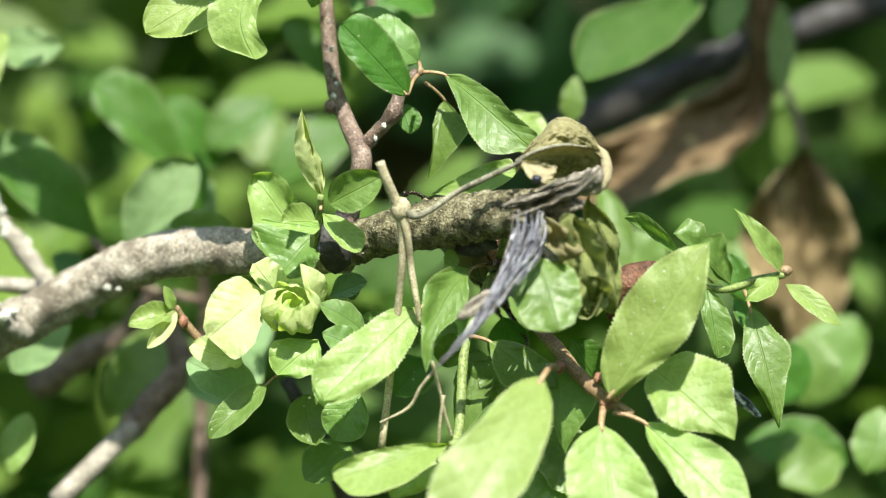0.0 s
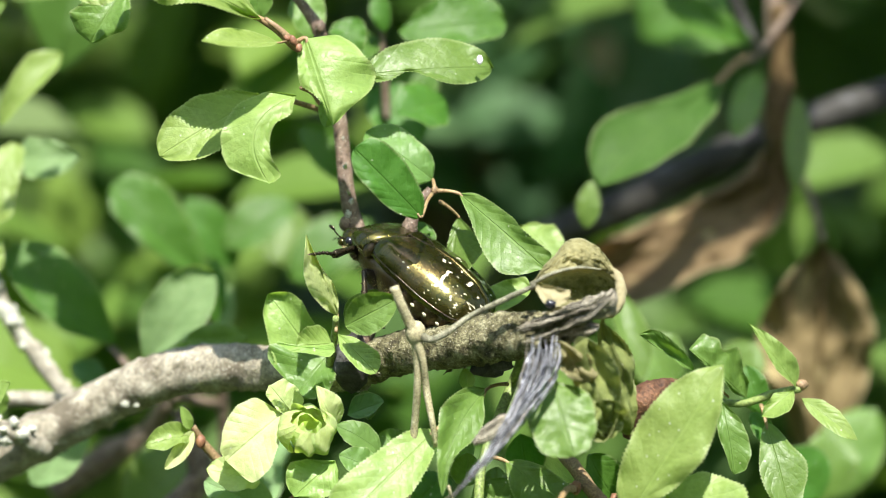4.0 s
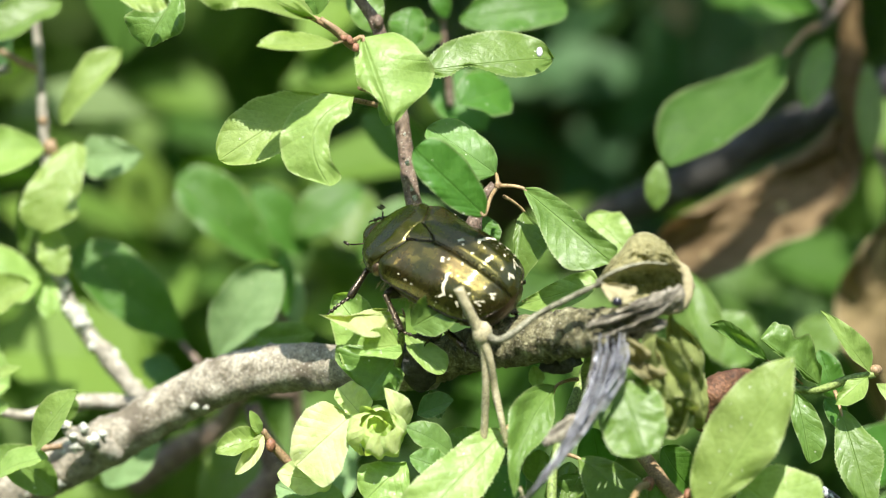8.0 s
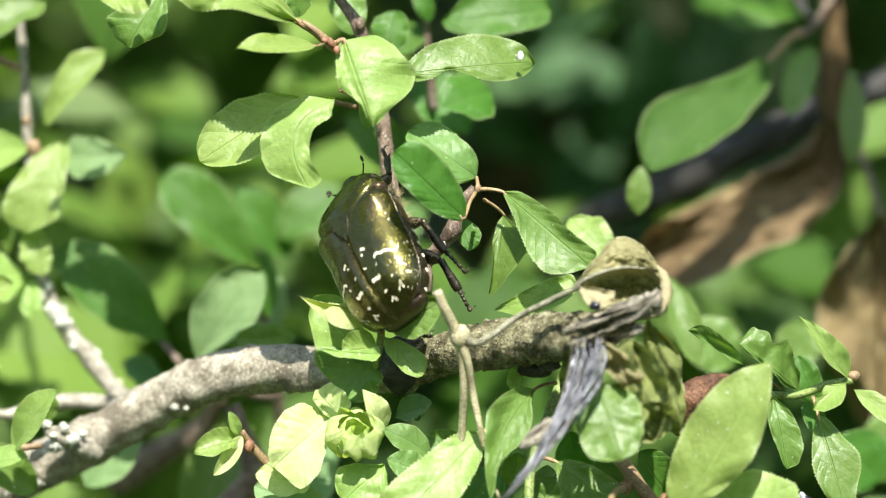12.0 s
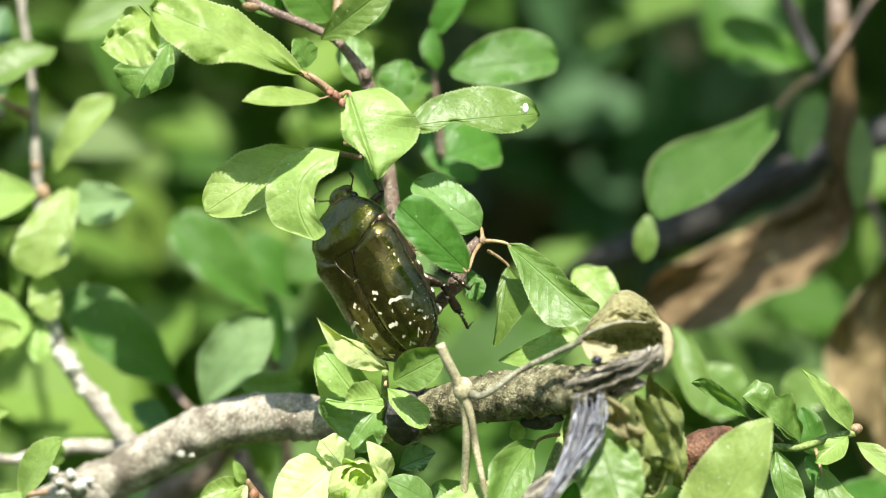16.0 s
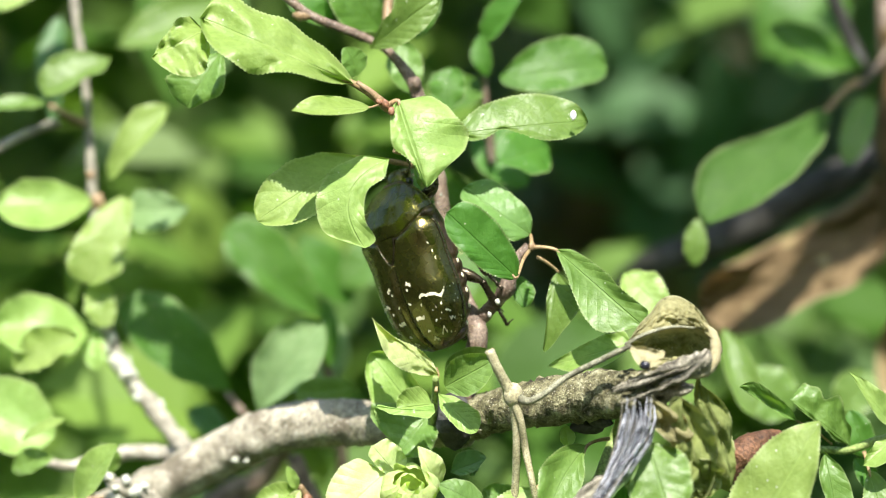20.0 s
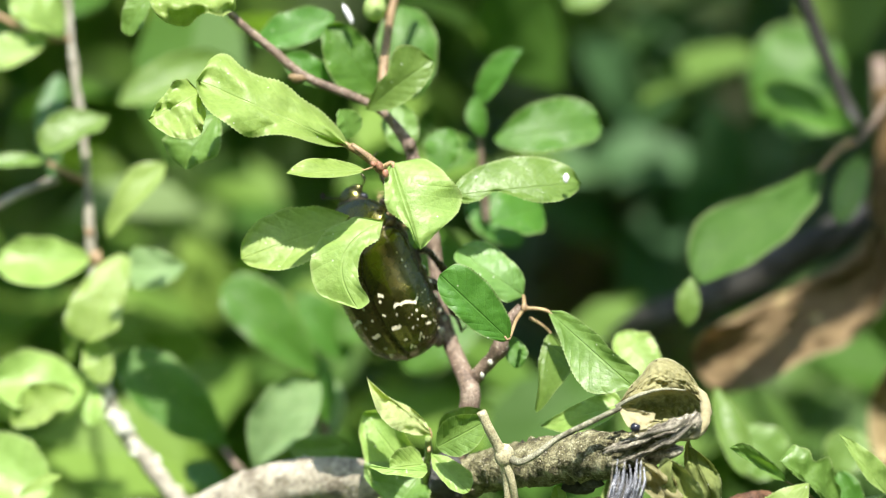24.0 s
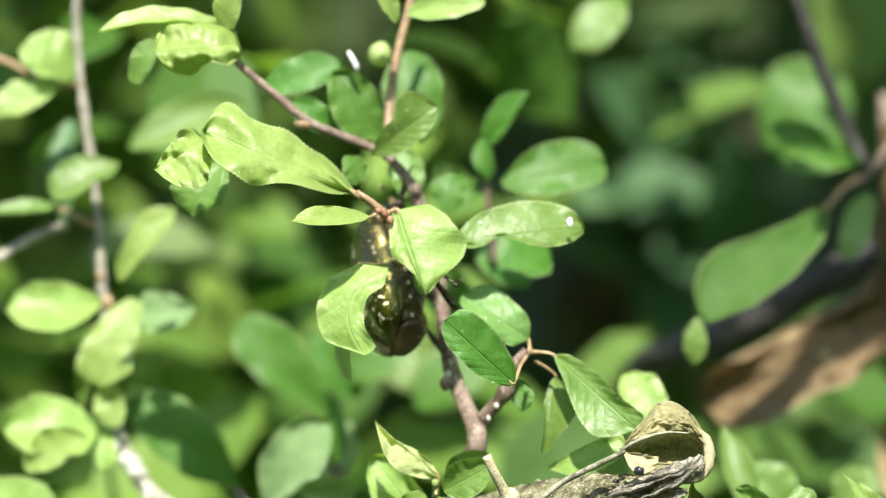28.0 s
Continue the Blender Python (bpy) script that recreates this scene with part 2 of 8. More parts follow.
def rolled_bud(c, r, axis, turns=2.3, seed=0.0, inner=0.22, start=0.0):
    """Young leaves rolled into a ball: one ragged sheet wound round an axis (mm)."""
    turn = Vector(axis).normalized().to_track_quat("Z", "X").to_matrix()
    verts, faces, uv = [], [], []
    steps, rows = 70, 10
    for i in range(steps + 1):
        f = i / steps
        a = start + 2 * math.pi * turns * f
        out = inner + (1 - inner) * f
        for k in range(rows + 1):
            h = k / rows
            tall = 0.75 + 0.25 * f + 0.42 * noise.noise(Vector((a * 0.9, seed, 1)))
            belly = math.sin(math.pi * (0.12 + 0.72 * h)) ** 0.7
            rr = r * out * belly * (1 + 0.26 * noise.noise(Vector((math.cos(a) * 2, h * 2 + f * 3, math.sin(a) * 2 + seed))))
            p = turn @ Vector((math.cos(a) * rr, math.sin(a) * rr, r * (h * 1.5 - 0.8) * tall))
            verts.append((Vector(c) + p) * MM)
            uv.append((f, h))
    n = rows + 1
    for i in range(steps):
        for k in range(rows):
            faces.append((i * n + k, i * n + k + 1, (i + 1) * n + k + 1, (i + 1) * n + k))
    return verts, faces, uv


# ---- materials ----
MAT = {}


def shader(name):
    m = bpy.data.materials.new(name)
    m.use_nodes = True
    nt = m.node_tree
    nt.nodes.clear()
    out = nt.nodes.new("ShaderNodeOutputMaterial")
    MAT[name] = m
    return m, nt, out


def node(nt, kind, **values):
    n = nt.nodes.new(kind)
    for k, v in values.items():
        n.inputs[k.replace("_", " ")].default_value = v
    return n


def ramp(nt, source, stops):
    r = nt.nodes.new("ShaderNodeValToRGB")
    while len(r.color_ramp.elements) < len(stops):
        r.color_ramp.elements.new(0.5)
    for e, (p, c) in zip(r.color_ramp.elements, stops):
        e.position, e.color = p, (*c, 1) if len(c) == 3 else c
    nt.links.new(source, r.inputs[0])
    return r.outputs[0]


def mixed(nt, fac, a, b, how="MIX"):
    m = nt.nodes.new("ShaderNodeMix")
    m.data_type, m.blend_type = "RGBA", how
    for sock, val in ((m.inputs[0], fac), (m.inputs[6], a), (m.inputs[7], b)):
        if isinstance(val, (int, float)):
            sock.default_value = val
        elif isinstance(val, tuple):
            sock.default_value = (*val, 1)
        else:
            nt.links.new(val, sock)
    return m.outputs[2]


def calc(nt, how, a, b=0.0):
    m = nt.nodes.new("ShaderNodeMath")
    m.operation = how
    for sock, val in zip(m.inputs, (a, b)):
        if isinstance(val, (int, float)):
            sock.default_value = val
        else:
            nt.links.new(val, sock)
    return m.outputs[0]


def leaf_material(name, dark, light, vein, rough=0.45, through_light=0.45, specks=0.0, blemish=0.0, glow=(1.15, 1.25, 0.45)):
    """Green blade: pinnate veins from the leaf's own coordinates, mottling, specks, light passing through."""
    m, nt, out = shader(name)
    uvn = nt.nodes.new("ShaderNodeUVMap")
    sep = nt.nodes.new("ShaderNodeSeparateXYZ")
    nt.links.new(uvn.outputs[0], sep.inputs[0])
    across = calc(nt, "ABSOLUTE", calc(nt, "SUBTRACT", sep.outputs[1], 0.5))
    geo = nt.nodes.new("ShaderNodeTexCoord")
    n1 = node(nt, "ShaderNodeTexNoise", Scale=260.0, Detail=4.0, Roughness=0.6)
    n2 = node(nt, "ShaderNodeTexNoise", Scale=1700.0, Detail=3.0)
    for n in (n1, n2):
        nt.links.new(geo.outputs["Object"], n.inputs["Vector"])
    wob = calc(nt, "MULTIPLY", calc(nt, "SUBTRACT", n1.outputs[0], 0.5), 0.55)
    phase = calc(nt, "ADD", calc(nt, "SUBTRACT", calc(nt, "MULTIPLY", sep.outputs[0], 7.5), calc(nt, "MULTIPLY", across, 4.0)), wob)
    frac = calc(nt, "ABSOLUTE", calc(nt, "SUBTRACT", calc(nt, "FRACT", phase), 0.5))
    lateral = ramp(nt, frac, [(0.0, (0.42, 0.42, 0.42)), (0.10, (0, 0, 0))])
    midrib = ramp(nt, across, [(0.008, (1, 1, 1)), (0.028, (0, 0, 0))])
    veins = calc(nt, "MAXIMUM", lateral, midrib)
    tint = ramp(nt, n1.outputs[0], [(0.2, dark), (0.8, light)])
    fine = mixed(nt, 0.18, tint, ramp(nt, n2.outputs[0], [(0.35, tuple(c * 0.6 for c in dark)), (0.65, light)]))
    info = nt.nodes.new("ShaderNodeObjectInfo")
    hsv = nt.nodes.new("ShaderNodeHueSaturation")
    nt.links.new(fine, hsv.inputs["Color"])
    nt.links.new(calc(nt, "ADD", calc(nt, "MULTIPLY", info.outputs["Random"], 0.02), 0.492), hsv.inputs["Hue"])
    nt.links.new(calc(nt, "ADD", calc(nt, "MULTIPLY", info.outputs["Random"], 0.2), 0.92), hsv.inputs["Value"])
    col = mixed(nt, calc(nt, "MULTIPLY", veins, 0.17), hsv.outputs[0], vein)
    if specks:
        vor = node(nt, "ShaderNodeTexVoronoi", Scale=900.0)
        nt.links.new(geo.outputs["Object"], vor.inputs["Vector"])
        dot = ramp(nt, vor.outputs["Distance"], [(0.06, (1, 1, 1)), (0.12, (0, 0, 0))])
        sep2 = nt.nodes.new("ShaderNodeSeparateXYZ")
        nt.links.new(vor.outputs["Color"], sep2.inputs[0])
        pick = ramp(nt, sep2.outputs[0], [(1 - specks - 0.01, (0, 0, 0)), (1 - specks, (1, 1, 1))])
        col = mixed(nt, calc(nt, "MULTIPLY", dot, pick), col, (0.55, 0.58, 0.48))
    if blemish:
        n3 = node(nt, "ShaderNodeTexNoise", Scale=190.0, Detail=5.0)
        nt.links.new(geo.outputs["Object"], n3.inputs["Vector"])
        col = mixed(nt, ramp(nt, n3.outputs[0], [(0.70 - blemish, (0, 0, 0)), (0.76 - blemish, (1, 1, 1))]), col, (0.42, 0.34, 0.17))
    rim = ramp(nt, across, [(0.455, (0, 0, 0)), (0.5, (0.55, 0.55, 0.55))])
    col = mixed(nt, rim, col, tuple(0.5 * c + 0.25 * v for c, v in zip(vein, (1.0, 1.0, 0.6))))
    # pillows between the veins, a fine net, grain
    pillow = ramp(nt, frac, [(0.0, (0, 0, 0)), (0.10, (0.55, 0.55, 0.55)), (0.30, (0.9, 0.9, 0.9)), (0.5, (1, 1, 1))])
    net = node(nt, "ShaderNodeTexVoronoi", Scale=1900.0)
    net.feature = "DISTANCE_TO_EDGE"
    nt.links.new(geo.outputs["Object"], net.inputs["Vector"])
    cells = ramp(nt, net.outputs["Distance"], [(0.0, (0, 0, 0)), (0.16, (1, 1, 1))])
    n4 = node(nt, "ShaderNodeTexNoise", Scale=620.0, Detail=2.0)
    nt.links.new(geo.outputs["Object"], n4.inputs["Vector"])
    bump = node(nt, "ShaderNodeBump", Strength=0.6, Distance=0.0003)
    height = calc(nt, "ADD", calc(nt, "MULTIPLY", pillow, calc(nt, "MULTIPLY", across, 0.55)), calc(nt, "ADD", calc(nt, "MULTIPLY", midrib, -0.5), calc(nt, "ADD", calc(nt, "MULTIPLY", cells, 0.04), calc(nt, "ADD", calc(nt, "MULTIPLY", n2.outputs[0], 0.35), calc(nt, "MULTIPLY", n4.outputs[0], 0.8)))))
    nt.links.new(height, bump.inputs["Height"])
    p = node(nt, "ShaderNodeBsdfPrincipled", Roughness=rough)
    p.inputs["Specular IOR Level"].default_value = 0.5 if rough < 0.5 else 0.22
    nt.links.new(col, p.inputs["Base Color"])
    nt.links.new(bump.outputs[0], p.inputs["Normal"])
    nt.links.new(ramp(nt, n2.outputs[0], [(0.3, (rough + 0.01,) * 3), (0.7, (rough + 0.17,) * 3)]), p.inputs["Roughness"])
    tr = nt.nodes.new("ShaderNodeBsdfTranslucent")
    nt.links.new(mixed(nt, 1.0, col, glow, "MULTIPLY"), tr.inputs["Color"])
    nt.links.new(bump.outputs[0], tr.inputs["Normal"])
    ms = nt.nodes.new("ShaderNodeMixShader")
    ms.inputs[0].default_value = through_light
    nt.links.new(p.outputs[0], ms.inputs[1])
    nt.links.new(tr.outputs[0], ms.inputs[2])
    nt.links.new(ms.outputs[0], out.inputs[0])
    return m


def solid_material(name, stops, scale=300.0, rough=0.8, bump=0.6, depth=0.0004, stretch=None, specks=None, metal=0.0, spec=0.4, through_light=0.0, stain=None):
    """Bark, dry tissue, soil: two scales of noise, relief, optional specks and stains."""
    m, nt, out = shader(name)
    geo = nt.nodes.new("ShaderNodeTexCoord")
    vecs = geo.outputs["Object"]
    if stretch:
        uvn = nt.nodes.new("ShaderNodeUVMap")
        mp = nt.nodes.new("ShaderNodeMapping")
        mp.inputs["Scale"].default_value = stretch
        nt.links.new(uvn.outputs[0], mp.inputs[0])
        vecs = mp.outputs[0]
    n1 = node(nt, "ShaderNodeTexNoise", Scale=1.0 if stretch else scale, Detail=6.0, Roughness=0.65)
    n2 = node(nt, "ShaderNodeTexNoise", Scale=scale * 6.3, Detail=4.0)
    nt.links.new(vecs, n1.inputs["Vector"])
    nt.links.new(geo.outputs["Object"], n2.inputs["Vector"])
    col = ramp(nt, n1.outputs[0], stops)
    grain = ramp(nt, n2.outputs[0], [(0.32, (0.30, 0.30, 0.30)), (0.5, (0.95, 0.95, 0.95)), (0.66, (1.5, 1.5, 1.5))])
    col = mixed(nt, 0.7, col, mixed(nt, 1.0, col, grain, "MULTIPLY"))
    if stain:
        n3 = node(nt, "ShaderNodeTexNoise", Scale=scale * 0.45, Detail=5.0)
        nt.links.new(geo.outputs["Object"], n3.inputs["Vector"])
        col = mixed(nt, ramp(nt, n3.outputs[0], [(0.54, (0, 0, 0)), (0.64, (0.85, 0.85, 0.85))]), col, stain)
    if specks:
        vor = node(nt, "ShaderNodeTexVoronoi", Scale=scale * 3.2)
        nt.links.new(geo.outputs["Object"], vor.inputs["Vector"])
        col = mixed(nt, ramp(nt, vor.outputs["Distance"], [(0.13, (0.9, 0.9, 0.9)), (0.2, (0, 0, 0))]), col, specks)
    bp = node(nt, "ShaderNodeBump", Strength=bump, Distance=depth)
    nt.links.new(calc(nt, "ADD", n1.outputs[0], calc(nt, "MULTIPLY", n2.outputs[0], 0.5)), bp.inputs["Height"])
    p = node(nt, "ShaderNodeBsdfPrincipled", Roughness=rough, Metallic=metal)
    p.inputs["Specular IOR Level"].default_value = spec
    nt.links.new(col, p.inputs["Base Color"])
    nt.links.new(bp.outputs[0], p.inputs["Normal"])
    if through_light:
        tr = nt.nodes.new("ShaderNodeBsdfTranslucent")
        nt.links.new(col, tr.inputs["Color"])
        ms = nt.nodes.new("ShaderNodeMixShader")
        ms.inputs[0].default_value = through_light
        nt.links.new(p.outputs[0], ms.inputs[1])
        nt.links.new(tr.outputs[0], ms.inputs[2])
        nt.links.new(ms.outputs[0], out.inputs[0])
    else:
        nt.links.new(p.outputs[0], out.inputs[0])
    return m


leaf_material("leaf_bright", (0.203, 0.325, 0.060), (0.335, 0.455, 0.135), (0.40, 0.54, 0.18), 0.36, 0.4, 0.25)
leaf_material("leaf_young", (0.46, 0.565, 0.19), (0.645, 0.71, 0.37), (0.60, 0.66, 0.38), 0.42, 0.42, 0.1)
leaf_material("leaf_blue", (0.07, 0.145, 0.048), (0.115, 0.20, 0.075), (0.20, 0.32, 0.14), 0.55, 0.3)
# dimmed green: the half shade on the long back leaf is in its colour
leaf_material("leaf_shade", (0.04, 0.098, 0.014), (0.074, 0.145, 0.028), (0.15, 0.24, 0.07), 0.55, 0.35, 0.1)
leaf_material("leaf_mid", (0.108, 0.208, 0.034), (0.19, 0.305, 0.070), (0.25, 0.38, 0.12), 0.35, 0.42, 0.3)
# deep green, also used to put shade into the colour of some leaves
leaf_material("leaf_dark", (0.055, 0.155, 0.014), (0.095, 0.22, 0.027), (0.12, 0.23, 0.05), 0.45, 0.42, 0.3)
leaf_material("leaf_pale", (0.20, 0.33, 0.13), (0.28, 0.41, 0.19), (0.34, 0.46, 0.25), 0.5, 0.4, 0.1)
leaf_material("leaf_spotted", (0.12, 0.23, 0.05), (0.19, 0.32, 0.085), (0.26, 0.38, 0.14), 0.40, 0.42, 0.5, 0.055)
leaf_material("leaf_glaucous", (0.07, 0.165, 0.055), (0.12, 0.235, 0.09), (0.18, 0.29, 0.14), 0.35, 0.35, 0.1)
leaf_material("leaf_dry_green", (0.10, 0.10, 0.032), (0.50, 0.47, 0.24), (0.44, 0.40, 0.26), 0.75, 0.42, 0.15, 0.0, (1.1, 1.05, 0.7))
leaf_material("leaf_dry_brown", (0.07, 0.042, 0.017), (0.17, 0.12, 0.051), (0.16, 0.105, 0.05), 0.75, 0.2, 0.0, 0.06, (1.1, 0.9, 0.6))
leaf_material("leaf_dry_tan", (0.075, 0.05, 0.022), (0.265, 0.195, 0.098), (0.17, 0.11, 0.05), 0.7, 0.22, 0.0, 0.08, (1.1, 0.95, 0.6))
leaf_material("leaf_withered", (0.10, 0.14, 0.035), (0.32, 0.36, 0.12), (0.26, 0.26, 0.16), 0.7, 0.3, 0.2, 0.0, (1.1, 1.1, 0.6))
leaf_material("grass_blade", (0.05, 0.15, 0.02), (0.10, 0.24, 0.035), (0.12, 0.26, 0.05), 0.4, 0.4)
solid_material("bark_grey", [(0.3, (0.15, 0.13, 0.09)), (0.5, (0.30, 0.27, 0.205)), (0.7, (0.46, 0.43, 0.345))], 520, 0.85, 0.55, 0.0005, None, (0.55, 0.52, 0.43), stain=(0.12, 0.10, 0.07))
solid_material("bark_moss", [(0.32, (0.03, 0.026, 0.013)), (0.45, (0.115, 0.105, 0.05)), (0.58, (0.25, 0.235, 0.13)), (0.72, (0.40, 0.385, 0.25))], 700, 0.85, 1.0, 0.0007, None, (0.45, 0.43, 0.33))
solid_material("bark_twig", [(0.3, (0.065, 0.045, 0.032)), (0.5, (0.17, 0.12, 0.088)), (0.7, (0.30, 0.24, 0.185))], 600, 0.6, 0.8, 0.0003, None, (0.42, 0.38, 0.31))
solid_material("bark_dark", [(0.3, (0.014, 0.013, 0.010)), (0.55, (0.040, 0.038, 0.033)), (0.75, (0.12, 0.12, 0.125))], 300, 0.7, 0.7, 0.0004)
solid_material("bark_pale", [(0.3, (0.16, 0.145, 0.11)), (0.55, (0.32, 0.295, 0.235)), (0.7, (0.48, 0.465, 0.40))], 400, 0.75, 0.6, 0.0003)
solid_material("twig_red", [(0.3, (0.17, 0.11, 0.055)), (0.6, (0.29, 0.20, 0.11)), (0.75, (0.28, 0.26, 0.12))], 700, 0.5, 0.4, 0.0002)
solid_material("stalk", [(0.3, (0.24, 0.15, 0.07)), (0.55, (0.33, 0.23, 0.12)), (0.75, (0.36, 0.30, 0.13))], 500, 0.5, 0.3, 0.0002)
solid_material("stem_green", [(0.3, (0.14, 0.20, 0.05)), (0.7, (0.24, 0.31, 0.10))], 500, 0.55, 0.4, 0.0002)
solid_material("straw", [(0.3, (0.26, 0.23, 0.13)), (0.5, (0.39, 0.355, 0.21)), (0.7, (0.50, 0.46, 0.30))], 900, 0.75, 0.5, 0.0002)
solid_material("wood_silver", [(0.45, (0.018, 0.018, 0.022)), (0.51, (0.34, 0.35, 0.39)), (0.60, (0.85, 0.87, 0.92))], 500, 0.45, 1.0, 0.0005, (0.35, 5.0, 1.0))
solid_material("wood_grey", [(0.38, (0.05, 0.044, 0.032)), (0.47, (0.23, 0.207, 0.15)), (0.60, (0.42, 0.39, 0.30))], 500, 0.8, 1.0, 0.0006, (0.3, 9.0, 1.0))
solid_material("lichen", [(0.3, (0.33, 0.34, 0.27)), (0.6, (0.52, 0.53, 0.45)), (0.75, (0.55, 0.48, 0.12))], 500, 0.9, 0.8, 0.0004)
solid_material("bud_brown", [(0.3, (0.14, 0.06, 0.035)), (0.6, (0.28, 0.14, 0.08))], 800, 0.5, 0.4, 0.0002)
solid_material("rust_leaf", [(0.3, (0.035, 0.018, 0.01)), (0.5, (0.10, 0.046, 0.023)), (0.7, (0.20, 0.10, 0.052))], 380, 0.7, 0.9, 0.0005)
solid_material("soil", [(0.3, (0.022, 0.026, 0.009)), (0.55, (0.045, 0.075, 0.018)), (0.75, (0.07, 0.115, 0.026))], 45, 0.95, 1.0, 0.004)
solid_material("silk", [(0.3, (0.6, 0.6, 0.6)), (0.7, (0.8, 0.8, 0.8))], 500, 0.4, 0.1, 0.0001)
solid_material("white_dot", [(0.3, (0.75, 0.75, 0.72)), (0.7, (0.82, 0.82, 0.8))], 900, 0.5, 0.2, 0.0001)
solid_material("seed_black", [(0.3, (0.008, 0.008, 0.012)), (0.7, (0.02, 0.02, 0.03))], 900, 0.2, 0.2, 0.0001, spec=0.6)
solid_material("stalk_grey", [(0.3, (0.12, 0.12, 0.07)), (0.5, (0.25, 0.245, 0.165)), (0.7, (0.38, 0.37, 0.27))], 900, 0.85, 0.8, 0.0003, stain=(0.07, 0.065, 0.04))
leaf_material("leaf_dry_pale", (0.26, 0.225, 0.12), (0.46, 0.41, 0.25), (0.55, 0.50, 0.36), 0.75, 0.25, 0.0, 0.05, (1.1, 1.0, 0.7))


def far_material(name, dark, light, glow, last=(0.16, 0.22, 0.10)):
    """Leaves too far off to tell apart: each one its own green."""
    m, nt, out = shader(name)
    geo = nt.nodes.new("ShaderNodeNewGeometry")
    col = ramp(nt, geo.outputs["Random Per Island"], [(0.0, dark), (0.55, tuple((a + b) / 2 for a, b in zip(dark, light))), (0.9, light), (1.0, last)])
    p = node(nt, "ShaderNodeBsdfPrincipled", Roughness=0.6)
    p.inputs["Specular IOR Level"].default_value = 0.25
    nt.links.new(col, p.inputs["Base Color"])
    tr = nt.nodes.new("ShaderNodeBsdfTranslucent")
    nt.links.new(mixed(nt, 1.0, col, glow, "MULTIPLY"), tr.inputs["Color"])
    ms = nt.nodes.new("ShaderNodeMixShader")
    ms.inputs[0].default_value = 0.4
    nt.links.new(p.outputs[0], ms.inputs[1])
    nt.links.new(tr.outputs[0], ms.inputs[2])
    nt.links.new(ms.outputs[0], out.inputs[0])


far_material("leaf_far", (0.042, 0.112, 0.014), (0.195, 0.305, 0.055), (1.1, 1.25, 0.5))
far_material("leaf_far_blue", (0.045, 0.115, 0.042), (0.11, 0.205, 0.085), (1.0, 1.2, 0.7))
far_material("leaf_far_gap", (0.09, 0.075, 0.035), (0.22, 0.18, 0.085), (1.0, 0.9, 0.6), (0.14, 0.15, 0.06))
# darker copy of leaf_far, shade put into the green of deeper masses
far_material("leaf_far_dark", (0.045, 0.105, 0.018), (0.15, 0.25, 0.055), (1.1, 1.2, 0.5))


def beetle_material(name, stops, rough, metal, coat, pits, near=0.0):
    """Chitin: a metallic ground under a clear coat, fine punctures that grow coarser from `near` (m) off the middle line."""
    m, nt, out = shader(name)
    geo = nt.nodes.new("ShaderNodeTexCoord")
    n1 = node(nt, "ShaderNodeTexNoise", Scale=150.0, Detail=2.0)
    vor = node(nt, "ShaderNodeTexVoronoi", Scale=3600.0)
    fine = node(nt, "ShaderNodeTexVoronoi", Scale=7000.0)
    n2 = node(nt, "ShaderNodeTexNoise", Scale=900.0, Detail=3.0)
    for n in (n1, vor, fine, n2):
        nt.links.new(geo.outputs["Object"], n.inputs["Vector"])
    sep = nt.nodes.new("ShaderNodeSeparateXYZ")
    nt.links.new(geo.outputs["Object"], sep.inputs[0])
    off = calc(nt, "ADD", calc(nt, "ABSOLUTE", sep.outputs[0]), calc(nt, "MULTIPLY", calc(nt, "SUBTRACT", n2.outputs[0], 0.5), 0.003))
    coarse = calc(nt, "MULTIPLY", calc(nt, "MAXIMUM", calc(nt, "SUBTRACT", off, near), 0.0), 700.0)
    coarse = calc(nt, "MINIMUM", coarse, 1.0)
    pit = ramp(nt, vor.outputs["Distance"], [(0.10, (0, 0, 0)), (0.42, (1, 1, 1))])
    dust = ramp(nt, fine.outputs["Distance"], [(0.08, (0, 0, 0)), (0.25, (1, 1, 1))])
    col = ramp(nt, n1.outputs[0], stops)
    dark = mixed(nt, 1.0, col, mixed(nt, pit, (0.35, 0.30, 0.25), (1.1, 1.1, 1.1)), "MULTIPLY")
    col = mixed(nt, calc(nt, "MULTIPLY", coarse, pits), col, dark)
    height = calc(nt, "ADD", calc(nt, "MULTIPLY", calc(nt, "MULTIPLY", pit, coarse), 1.0), calc(nt, "MULTIPLY", dust, 0.16))
    bp = node(nt, "ShaderNodeBump", Strength=0.7 * pits, Distance=0.00009)
    nt.links.new(height, bp.inputs["Height"])
    p = node(nt, "ShaderNodeBsdfPrincipled", Roughness=rough, Metallic=metal)
    p.inputs["Coat Weight"].default_value = coat
    p.inputs["Coat Roughness"].default_value = 0.2
    p.inputs["Coat IOR"].default_value = 1.5
    nt.links.new(ramp(nt, n2.outputs[0], [(0.3, (rough - 0.05,) * 3), (0.7, (rough + 0.07,) * 3)]), p.inputs["Roughness"])
    nt.links.new(col, p.inputs["Base Color"])
    nt.links.new(bp.outputs[0], p.inputs["Normal"])
    nt.links.new(p.outputs[0], out.inputs[0])


